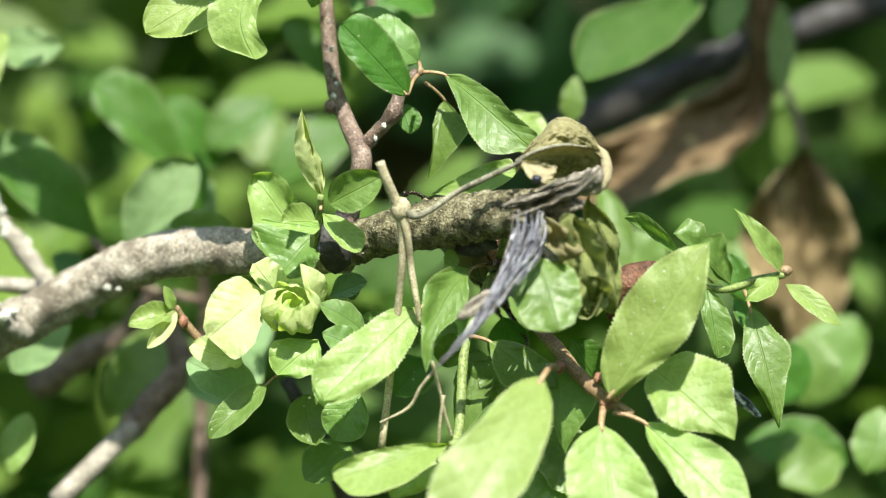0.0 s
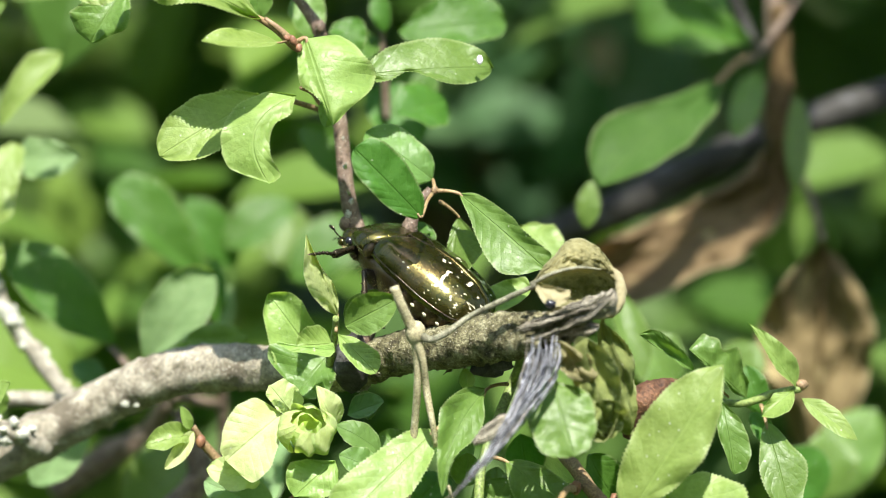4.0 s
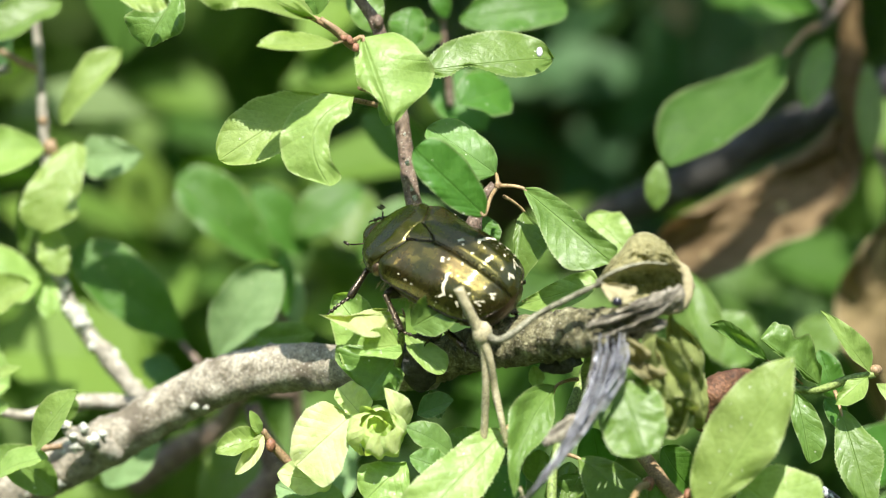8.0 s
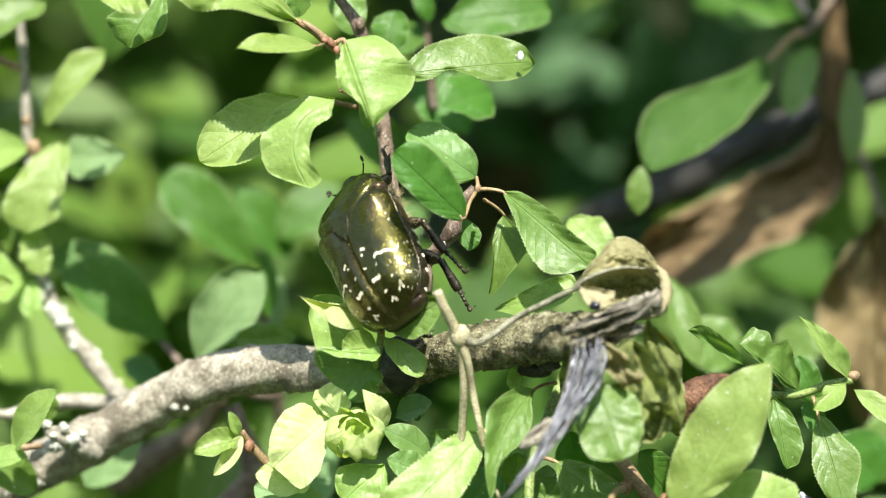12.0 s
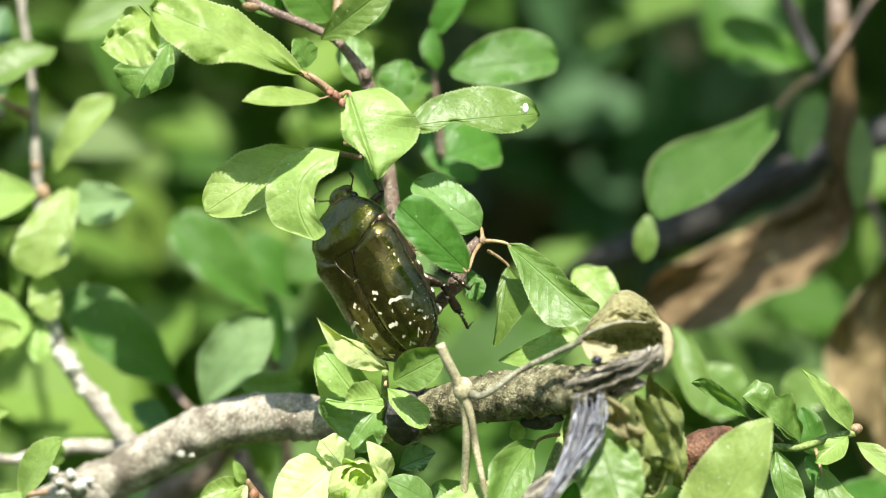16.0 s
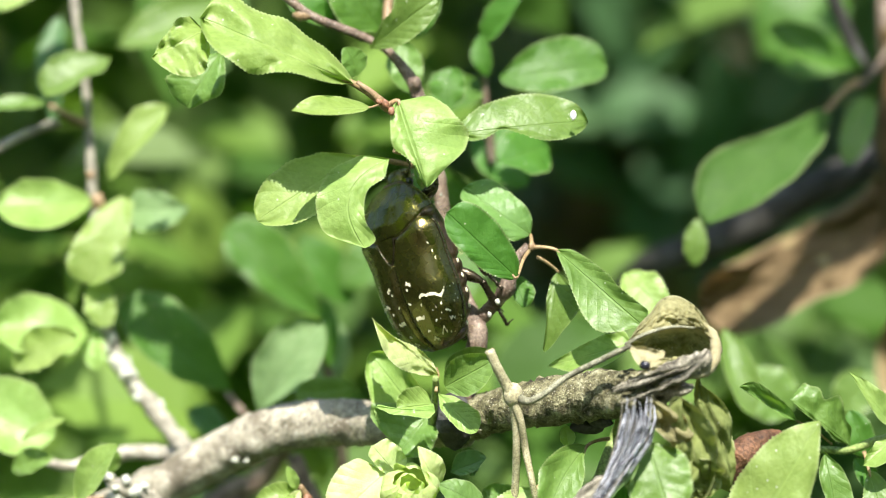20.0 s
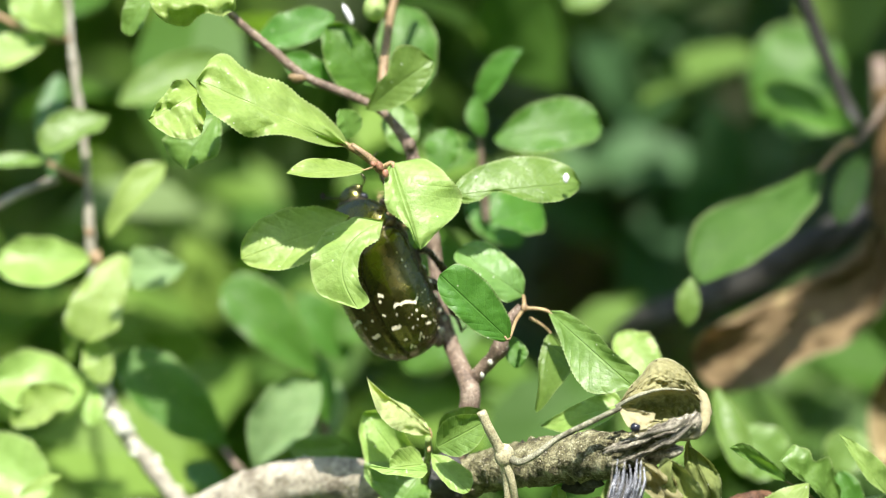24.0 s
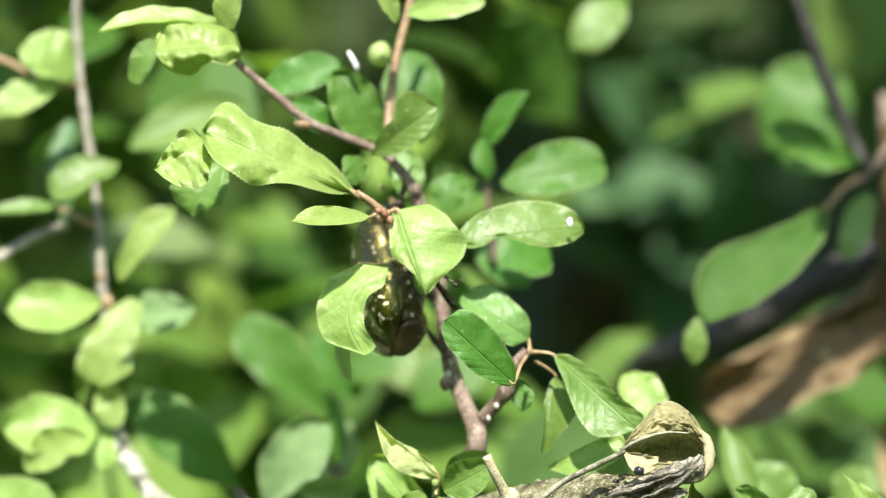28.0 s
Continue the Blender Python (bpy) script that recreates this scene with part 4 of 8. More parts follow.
strand = part("wood_strand", tube([(19.59, -16.5, -6.72, 0.04), (20.99, -17.25, -6.22, 0.17), (22.44, -17.99, -5.69, 0.21), (23.88, -18.73, -5.34, 0.17), (24.87, -19.47, -4.27, 0.04)], 7, 7, 0.6, 1.3), MAT["wood_grey"], tongue, "")
strand = part("wood_strand", tube([(20.45, -17, -6.51, 0.07), (21.45, -17.55, -5.89, 0.28), (22.46, -18.1, -5.77, 0.36), (23.53, -18.66, -5.26, 0.28), (24.37, -19.21, -4.72, 0.07)], 7, 7, 0.6, 1.3), MAT["wood_grey"], tongue, "")
part("wood_knob", blob((17.12, -16, -10.17), 0.92, (1.2, 0.8, 0.7), 0.9, 16), MAT["bark_moss"], tongue, "")
part("wood_knob", blob((19.42, -17, -9.66), 0.74, (1.2, 0.8, 0.7), 0.9, 12), MAT["bark_moss"], tongue, "")
part("wood_knob", blob((15.84, -14, -7.74), 0.62, (1.2, 0.8, 0.7), 0.9, 10), MAT["bark_moss"], tongue, "")
part("bark_hollow", blob((12.67, -6, -13.06), 1.64, (1.3, 0.8, 0.6), 0.4, 27), MAT["bark_dark"], stub, "dark lump on the underside of the stub")
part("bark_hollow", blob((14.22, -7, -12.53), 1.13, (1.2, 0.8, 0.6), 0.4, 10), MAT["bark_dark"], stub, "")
side_stub = part("side_stub", tube([(-38.6, 19, -24.0, 1.5), (-40.2, 17, -23.2, 1.25), (-42.28, 15.4, -22.09, 1.0), (-44.03, 14.4, -21.2, 0.7)], 10, 5, 0.35, 0.6), MAT["bark_pale"], branch, "short lichened stub")
part("lichen_tuft", blob((-41.95, 14.6, -21), 0.7, (0.9, 0.7, 0.8), 0.9, 30), MAT["lichen"], side_stub)
part("lichen_tuft", blob((-40.95, 14.8, -22.4), 0.95, (0.9, 0.7, 0.8), 0.9, 31), MAT["lichen"], side_stub)
part("lichen_tuft", blob((-42.93, 14.8, -23.1), 0.8, (0.9, 0.7, 0.8), 0.9, 32), MAT["lichen"], side_stub)
part("lichen_tuft", blob((-39.9, 15.4, -21.7), 0.6, (0.9, 0.7, 0.8), 0.9, 33), MAT["lichen"], side_stub)
part("lichen_tuft", blob((-43.9, 14.2, -20.6), 0.65, (0.9, 0.7, 0.8), 0.9, 34), MAT["lichen"], side_stub)
part("lichen_tuft", blob((-43.2, 14, -21.9), 0.55, (0.9, 0.7, 0.8), 0.9, 35), MAT["lichen"], side_stub)
part("lichen_patch", blob((-46.9, 18.8, -27.4), 1.7, (1.0, 0.35, 0.8), 0.8, 41), MAT["lichen"], wood, "pale lichen patch")
part("lichen_tuft", blob((-41.59, 18.6, -22.93), 1.27, (0.8, 0.45, 0.7), 0.9, 12), MAT["lichen"], wood, "")
part("lichen_tuft", blob((-42.34, 19.5, -21.97), 0.80, (0.8, 0.45, 0.7), 0.9, 17), MAT["lichen"], wood, "")
part("lichen_tuft", blob((-47.09, 20.2, -27.36), 1.61, (0.8, 0.45, 0.7), 0.9, 17), MAT["lichen"], wood, "")
part("lichen_tuft", blob((-46.05, 19.8, -25.89), 0.87, (0.9, 0.6, 0.8), 0.8, 0), MAT["lichen"], wood, "")
part("lichen_tuft", blob((-52.90, 22.0, -28.67), 0.40, (0.9, 0.6, 0.8), 0.8, 1), MAT["lichen"], wood, "")
part("lichen_tuft", blob((-44.69, 19.5, -24.15), 0.58, (0.9, 0.6, 0.8), 0.8, 2), MAT["lichen"], wood, "")
part("lichen_tuft", blob((-42.45, 20.4, -23.77), 0.44, (0.9, 0.6, 0.8), 0.8, 3), MAT["lichen"], wood, "")
part("lichen_tuft", blob((-49.43, 20.9, -28.70), 0.90, (0.9, 0.6, 0.8), 0.8, 4), MAT["lichen"], wood, "")
part("lichen_tuft", blob((-44.14, 20.0, -23.19), 0.80, (0.9, 0.6, 0.8), 0.8, 5), MAT["lichen"], wood, "")
part("lichen_tuft", blob((-51.47, 21.4, -28.91), 0.79, (0.9, 0.6, 0.8), 0.8, 6), MAT["lichen"], wood, "")
part("lichen_tuft", blob((-46.67, 20.1, -27.45), 0.48, (0.9, 0.6, 0.8), 0.8, 7), MAT["lichen"], wood, "")
part("lichen_tuft", blob((-48.78, 20.3, -25.31), 0.88, (0.9, 0.6, 0.8), 0.8, 8), MAT["lichen"], wood, "")
part("lichen_tuft", blob((-39.81, 19.5, -24.23), 0.65, (0.9, 0.6, 0.8), 0.8, 9), MAT["lichen"], wood, "")
part("lichen_tuft", blob((-52.65, 22.0, -28.89), 0.42, (0.9, 0.6, 0.8), 0.8, 10), MAT["lichen"], wood, "")
part("lichen_tuft", blob((-44.05, 20.4, -26.01), 0.89, (0.9, 0.6, 0.8), 0.8, 11), MAT["lichen"], wood, "")
part("lichen_tuft", blob((-29.03, 14.9, -18.45), 0.59, (0.8, 0.45, 0.7), 0.9, 10), MAT["lichen"], wood, "")
part("lichen_tuft", blob((-27.69, 14.7, -18.57), 0.40, (0.8, 0.45, 0.7), 0.9, 15), MAT["lichen"], wood, "")
part("bud", blob((-32.45, 16.6, -20.38), 0.40, (0.8, 0.45, 0.7), 0.9, 13), MAT["bud_brown"], wood, "")
part("bud", blob((-47.46, 20.6, -25.04), 0.60, (0.8, 0.45, 0.7), 0.9, 16), MAT["bud_brown"], wood, "")
part("lichen_tuft", blob((-43.72, 20, -23), 0.67, (0.8, 0.45, 0.7), 0.9, 16), MAT["lichen"], wood, "")
part("lichen_tuft", blob((-39.94, 18.8, -23.94), 0.80, (0.8, 0.45, 0.7), 0.9, 22), MAT["lichen"], wood, "")
part("lichen_tuft", blob((-21.32, 12.6, -12.11), 0.53, (0.8, 0.45, 0.7), 0.9, 2), MAT["lichen"], wood, "")
part("lichen_tuft", blob((-23.31, 13, -12.71), 0.46, (0.8, 0.45, 0.7), 0.9, 15), MAT["lichen"], wood, "")
upright = part("twig", tube([(-2.52, 1, -13.56, 1.54), (-1.74, 1, -10.31, 1.35), (-0.73, 2, -7.37, 1.28), (-0.21, 2, -4.85, 1.22), (-0.09, 2, -2.39, 1.16), (-1.37, 4, 0.52, 1.03), (-3.07, 6, 4.32, 0.97), (-3.86, 7, 7.78, 0.91), (-4.39, 8, 11.79, 0.91), (-4.88, 8, 15.82, 0.85), (-5.78, 8, 19.85, 0.78), (-7.01, 8, 23.88, 0.78), (-7.83, 8, 26.23, 0.78), (-9.52, 8, 28.58, 0.59), (-11.21, 8, 30.25, 0.52), (-14.53, 7, 31.88, 0.52), (-19.85, 6, 33.98, 0.52), (-23.81, 5, 37.13, 0.52), (-28.44, 4, 41.08, 0.45), (-33.05, 3, 46.34, 0.39)], 12, 5, 0.1, 0.8), MAT["bark_twig"], branch, "upright red-brown twig")
part("lichen_tuft", blob((-1.12, 4.6, -0.84), 0.32, (0.9, 0.6, 1.1), 0.8, 4), MAT["lichen"], upright, "")
part("lichen_tuft", blob((-2.07, 4.6, 2.49), 0.26, (0.9, 0.6, 1.1), 0.8, 9), MAT["lichen"], upright, "")
part("lichen_tuft", blob((-3.15, 4.6, 5.82), 0.32, (0.9, 0.6, 1.1), 0.8, 12), MAT["lichen"], upright, "")
part("lichen_tuft", blob((-3.56, 4.6, 6.82), 0.19, (0.9, 0.6, 1.1), 0.8, 4), MAT["lichen"], upright, "")
part("lichen_tuft", blob((-4.04, 4.6, 9.82), 0.26, (0.9, 0.6, 1.1), 0.8, 21), MAT["lichen"], upright, "")
part("lichen_tuft", blob((-4.39, 4.6, 13.16), 0.19, (0.9, 0.6, 1.1), 0.8, 18), MAT["lichen"], upright, "")
part("lichen_tuft", blob((-3.55, 4.6, 4.35), 0.39, (0.9, 0.6, 1.1), 0.8, 2), MAT["lichen"], upright, "")
part("lichen_tuft", blob((-5.01, 4.6, 17.16), 0.26, (0.9, 0.6, 1.1), 0.8, 18), MAT["lichen"], upright, "")
part("lichen_tuft", blob((-5.56, 4.6, 18.82), 0.19, (0.9, 0.6, 1.1), 0.8, 11), MAT["lichen"], upright, "")
part("lichen_tuft", blob((-0.71, 4.6, -2.83), 0.32, (0.9, 0.6, 1.1), 0.8, 14), MAT["lichen"], upright, "")
part("lichen_tuft", blob((0.37, 4.6, -3.83), 0.32, (0.9, 0.6, 1.1), 0.8, 15), MAT["lichen"], upright, "")
part("lichen_tuft", blob((-2.53, 4.6, 1.49), 0.26, (0.9, 0.6, 1.1), 0.8, 21), MAT["lichen"], upright, "")
part("bud", blob((-20.65, 6, 33.97), 0.91, (1.4, 0.8, 0.8), 0.2, 16), MAT["twig_red"], upright, "")
part("bud", blob((-7.44, 7, 26.21), 0.6, (1, 0.9, 1.3), 0.2, 26), MAT["bark_twig"], upright, "")
part("bud", blob((-3.89, 5, 3.27), 0.65, (1, 1, 1.3), 0.2, 17), MAT["bark_twig"], upright, "")
part("twig_base", blob((-2.5, 0, -12.73), 2.30, (1, 1, 1.4), 0.2, 17), MAT["bark_dark"], upright, "dark knot at the foot of the twig")
spur = part("twig", tube([(-0.26, 3, -1.77, 0.97), (1.22, 2, -0.19, 0.84), (2.57, 1, 1.3, 0.83), (3.44, 0, 2.66, 0.96), (4.22, 0, 5.31, 0.64), (5.86, 0, 7.3, 0.58)], 10, 5, 0.15, 0.9), MAT["bark_twig"], branch, "short knobbly spur twig")
part("lichen_tuft", blob((1.42, -0.4, -0.64), 0.26, (0.9, 0.6, 1.1), 0.8, 6), MAT["lichen"], spur, "")
part("lichen_tuft", blob((2.34, -0.4, 0.82), 0.32, (0.9, 0.6, 1.1), 0.8, 7), MAT["lichen"], spur, "")
part("lichen_tuft", blob((3.32, -0.4, 2.15), 0.32, (0.9, 0.6, 1.1), 0.8, 11), MAT["lichen"], spur, "")
part("lichen_tuft", blob((3.91, -0.4, 3.21), 0.26, (0.9, 0.6, 1.1), 0.8, 17), MAT["lichen"], spur, "")
part("bud", blob((3.58, 0, 2.66), 0.90, (1, 1, 1.2), 0.3, 7), MAT["bark_twig"], spur, "")
part("bud", blob((6.21, -1, 7.19), 0.42, (1, 1, 1.2), 0.3, 10), MAT["twig_red"], spur, "")
# its dark green also carries the shade it hangs in
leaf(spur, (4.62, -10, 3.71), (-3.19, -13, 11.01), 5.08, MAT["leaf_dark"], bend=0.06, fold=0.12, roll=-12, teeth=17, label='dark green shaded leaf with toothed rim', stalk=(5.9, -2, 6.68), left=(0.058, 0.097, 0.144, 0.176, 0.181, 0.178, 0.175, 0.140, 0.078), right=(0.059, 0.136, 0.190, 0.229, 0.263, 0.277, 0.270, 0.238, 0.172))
leaf(spur, (6.04, 2, 8.52), (-1.76, 3, 13.97), 5.51, MAT["leaf_spotted"], bend=0.12, fold=0.2, roll=15, label='pale green leaf with a brown blemish', stalk=(6.21, -1, 7.32), left=(0.085, 0.204, 0.234, 0.229, 0.224, 0.209, 0.192, 0.171, 0.130), right=(0.061, 0.187, 0.276, 0.322, 0.332, 0.342, 0.338, 0.265, 0.125))
leaf(spur, (8.99, -2, 6.84), (18.77, -8, -1.59), 5.43, MAT["leaf_mid"], bend=0.08, fold=0.22, roll=20, teeth=18, stalk=(6.41, -1, 7.12), left=(0.030, 0.079, 0.105, 0.120, 0.126, 0.106, 0.108, 0.116, 0.113), right=(0.017, 0.047, 0.094, 0.160, 0.220, 0.254, 0.255, 0.165, 0.049))
leaf(spur, (9.20, 2, 4.30), (7.74, 0, -4.94), 4.37, MAT["leaf_mid"], fold=0.3, roll=20, stalk=(6.86, 0, 5.98), left=(0.044, 0.128, 0.250, 0.376, 0.334, 0.257, 0.169, 0.106, 0.040), right=(0.026, 0.060, 0.075, 0.081, 0.059, 0.039, 0.031, 0.028, 0.029))
leaf(spur, (17.62, -2, -3.74), (8.16, 2, -6.55), 4.81, MAT["leaf_bright"], fold=0.3, roll=20, bend=0.12, stalk=(18.06, -6, -3.25), left=(0.063, 0.124, 0.181, 0.214, 0.217, 0.215, 0.152, 0.076, 0.023), right=(0.078, 0.204, 0.221, 0.235, 0.202, 0.169, 0.123, 0.074, 0.030))
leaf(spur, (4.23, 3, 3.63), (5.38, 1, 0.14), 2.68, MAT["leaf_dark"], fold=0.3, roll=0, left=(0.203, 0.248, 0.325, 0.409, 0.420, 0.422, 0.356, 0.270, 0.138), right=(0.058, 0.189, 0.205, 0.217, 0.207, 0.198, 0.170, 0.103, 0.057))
leaf(spur, (17.18, 15, 4.01), (21.92, 12, -0.96), 5.27, MAT["leaf_bright"], fold=0.2, roll=0)
tshoot = part("twig", tube([(-6.08, 7, 21.85, 0.52), (-7.52, 2, 21.65, 0.51), (-9.13, -3, 22.37, 0.57), (-10.47, -5, 23.12, 0.63), (-12.05, -6, 24.6, 0.38), (-13.69, -6, 25.7, 0.32)], 8, 5, 0.1, 0.9), MAT["twig_red"], branch, "short red side shoot with buds")
part("bud", blob((-10.36, -7, 23.22), 0.50, (1, 0.9, 1.3), 0.3, 11, axis=(-0.4, -0.2, 0.8)), MAT["bud_brown"], tshoot, "")
part("bud", blob((-11.08, -7, 23.47), 0.36, (1, 0.9, 1.2), 0.3, 26, axis=(-0.7, -0.2, 0.5)), MAT["bud_brown"], tshoot, "")
part("bud", blob((-9.7, -7, 22.44), 0.41, (1, 0.9, 1.2), 0.3, 3), MAT["bud_brown"], tshoot, "")
leaf(tshoot, (-14.04, -6, 25.57), (-31.04, -10, 32.73), 10.62, MAT["leaf_bright"], bend=0.12, fold=0.06, roll=20, teeth=22, wave=0.16, label='long bright green leaf with a crinkled drooping tip', stalk=(-10.47, -5, 22.99), left=(0.027, 0.063, 0.089, 0.114, 0.174, 0.264, 0.227, 0.184, 0.096), right=(0.031, 0.102, 0.173, 0.207, 0.264, 0.241, 0.241, 0.299, 0.215))
leaf(tshoot, (-30.86, -9, 31.35), (-36.42, -11, 28.19), 8.09, MAT["leaf_bright"], bend=0.12, fold=-0.12, roll=10, teeth=13, wave=0.16, left=(0.165, 0.376, 0.540, 0.701, 0.782, 0.750, 0.661, 0.509, 0.250), right=(0.381, 0.403, 0.424, 0.363, 0.301, 0.236, 0.164, 0.090, 0.028))
leaf(upright, (-29.96, 2, 29.49), (-33.62, 1, 22.95), 6.72, MAT["leaf_mid"], bend=0.12, fold=0.2, roll=5, teeth=10, left=(0.045, 0.138, 0.230, 0.310, 0.364, 0.362, 0.247, 0.145, 0.085), right=(0.030, 0.101, 0.221, 0.352, 0.413, 0.469, 0.525, 0.410, 0.264))
leaf(tshoot, (-11.86, -9, 22.80), (-20.49, -15, 22.16), 3.46, MAT["leaf_bright"], bend=0.04, fold=0.2, roll=20, teeth=12, stalk=(-10.47, -5, 22.99), left=(0.016, 0.051, 0.077, 0.098, 0.104, 0.096, 0.083, 0.049, 0.015), right=(0.031, 0.104, 0.163, 0.210, 0.225, 0.219, 0.169, 0.097, 0.033))
leaf(tshoot, (-8.99, -6, 23.62), (-5.56, -9, 13.76), 8.34, MAT["leaf_bright"], bend=0.1, fold=-0.15, roll=2, teeth=20, wave=0.07, label='bright heart-shaped leaf with drawn-out tip', stalk=(-10.34, -5, 22.99), left=(0.286, 0.385, 0.471, 0.515, 0.579, 0.573, 0.466, 0.215, 0.082), right=(0.064, 0.103, 0.144, 0.175, 0.188, 0.100, 0.039, 0.029, 0.011))
leaf(tshoot, (-2.70, -2, 20.01), (12.60, 2, 21.70), 6.78, MAT["leaf_mid"], bend=0.1, fold=-0.1, teeth=18, wave=0.05, label='green leaf with a nibbled edge and a white dropping', left=(0.040, 0.105, 0.185, 0.228, 0.252, 0.257, 0.236, 0.187, 0.119), right=(0.030, 0.062, 0.055, 0.0, 0.045, 0.109, 0.127, 0.108, 0.055))
part("dropping", blob((10.88, -1.6, 22.22), 0.45, (0.8, 0.5, 1.3), 0.2, 20), MAT["white_dot"], tshoot, "white speck")
part("leaf_stalk", tube([(-7.3, 5, 17.15, 0.32), (-8, -4, 17.64, 0.32), (-9.3, -8, 17.88, 0.25)], 7, 4, 0, 0.4), MAT["twig_red"], branch, "")
leaf(tshoot, (-9.84, -7, 17.08), (-12.51, -9, 6.95), 6.55, MAT["leaf_bright"], roll=4, bend=0.12, fold=-0.2, teeth=18, wave=0.04, label='bright leaf eaten out to a crescent', left=(0.032, 0.107, 0.199, 0.159, 0.161, 0.170, 0.186, 0.221, 0.097), right=(0.262, 0.288, 0.334, 0.336, 0.336, 0.350, 0.365, 0.393, 0.359), bow=0.305)
pet2 = part("leaf_stalk", tube([(-6.77, 5, 16.27, 0.32), (-8.66, 3, 16.68, 0.32), (-11.2, -0.4, 17.05, 0.32), (-13.9, -1, 17.25, 0.26)], 7, 4, 0, 0.4), MAT["twig_red"], branch, "reddish leaf stalk")
shaded_leaf = leaf(pet2, (-13.73, -1, 17.32), (-25.16, -3, 9.98), 7.27, MAT["leaf_bright"], roll=2, bend=0.08, fold=0.06, teeth=14, wave=0.04, label='pale green leaf lying partly in shade', left=(0.023, 0.075, 0.136, 0.193, 0.225, 0.238, 0.210, 0.147, 0.082), right=(0.044, 0.109, 0.201, 0.247, 0.292, 0.285, 0.267, 0.201, 0.111))
leaf(upright, (-5.38, 0, 17.64), (-6.5, -2, 13.81), 2.93, MAT["leaf_mid"], fold=0.3)
leaf(upright, (-14.32, 4, 26.78), (-15.61, 3, 30.08), 3.54, MAT["leaf_mid"], fold=0.4, roll=10)
leaf(upright, (-12.83, 7, 30.13), (-4.92, 4, 36.01), 5.66, MAT["leaf_mid"], fold=0.3, bend=0.14, roll=20, teeth=12, left=(0.016, 0.054, 0.111, 0.157, 0.175, 0.280, 0.350, 0.288, 0.171), right=(0.023, 0.078, 0.143, 0.192, 0.199, 0.200, 0.182, 0.137, 0.081))
# the dark green of these back leaves includes their shade
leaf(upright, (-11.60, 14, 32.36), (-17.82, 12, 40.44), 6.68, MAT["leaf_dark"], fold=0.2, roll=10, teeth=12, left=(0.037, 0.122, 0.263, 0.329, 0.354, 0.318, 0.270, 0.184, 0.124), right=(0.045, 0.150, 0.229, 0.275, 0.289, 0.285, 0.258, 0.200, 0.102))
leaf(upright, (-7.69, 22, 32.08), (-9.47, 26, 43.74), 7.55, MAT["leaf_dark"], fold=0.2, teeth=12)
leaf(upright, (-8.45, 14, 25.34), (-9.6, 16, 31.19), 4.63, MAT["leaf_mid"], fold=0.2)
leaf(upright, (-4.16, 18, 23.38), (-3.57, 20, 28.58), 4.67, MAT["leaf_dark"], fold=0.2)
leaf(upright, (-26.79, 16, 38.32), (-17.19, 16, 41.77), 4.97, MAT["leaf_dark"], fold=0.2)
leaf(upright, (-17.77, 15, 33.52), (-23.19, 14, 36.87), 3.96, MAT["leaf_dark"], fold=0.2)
leaf(upright, (-27.60, -2, 42.80), (-37.12, -5, 42.18), 9.01, MAT["leaf_bright"], fold=-0.3, bend=0.12, roll=10, teeth=14, wave=0.2, left=(0.162, 0.208, 0.262, 0.229, 0.246, 0.365, 0.371, 0.334, 0.219), right=(0.320, 0.417, 0.452, 0.491, 0.530, 0.510, 0.477, 0.444, 0.270))
leaf(upright, (-30.46, 0, 45.19), (-44.13, -3, 44.17), 3.95, MAT["leaf_bright"], fold=0.4, roll=25, teeth=16)
leaf(upright, (-37.87, 6, 44.55), (-41.21, 6, 38.78), 3.29, MAT["leaf_mid"], fold=0.3, left=(0.028, 0.092, 0.125, 0.150, 0.173, 0.193, 0.214, 0.153, 0.108), right=(0.024, 0.079, 0.173, 0.259, 0.279, 0.258, 0.229, 0.150, 0.096))
leaf(upright, (-29.46, 0, 44.53), (-27.62, -2, 50.66), 3.83, MAT["leaf_bright"], fold=0.4, roll=-2)
leaf(upright, (-9.91, 6, 45.95), (-12.47, 4, 49.83), 3.23, MAT["leaf_bright"], fold=0.3, roll=24)
leaf(upright, (-8.8, 10, 47.2), (0.72, 8, 48.41), 3.92, MAT["leaf_bright"], fold=0.4, roll=0)
topstem = part("twig", tube([(-11.17, 10, 31.26, 0.52), (-10.96, 12, 36.05, 0.59), (-10.35, 13, 41.51, 0.53), (-9.06, 14, 46.99, 0.53), (-7.37, 14, 53.78, 0.53)], 8, 5, 0.1, 0.4), MAT["twig_red"], branch, "slender pinkish twig")
part("petal", blob((-15.24, 10, 41.7), 0.72, (0.7, 0.5, 1.8), 0.3, 18, axis=(-0.5, 0, 1)), MAT["silk"], upright, "withered pale petal")
part("fruitlet", blob((-12.12, 12, 42.47), 1.45, (1, 1, 1.1), 0.1, 18), MAT["leaf_bright"], topstem, "small unripe yellow-green fruit")

# leaf tuft on the branch, with the rolled rosette
tuft = part("twig", tube([(-3.6, 4, -15.46, 0.9), (-5.06, 0, -13.04, 0.58), (-4.62, -3, -9.58, 0.44), (-4.6, -5, -7.73, 0.38)], 8, 5, 0.1, 0.4), MAT["stem_green"], branch, "short green leafy shoot")
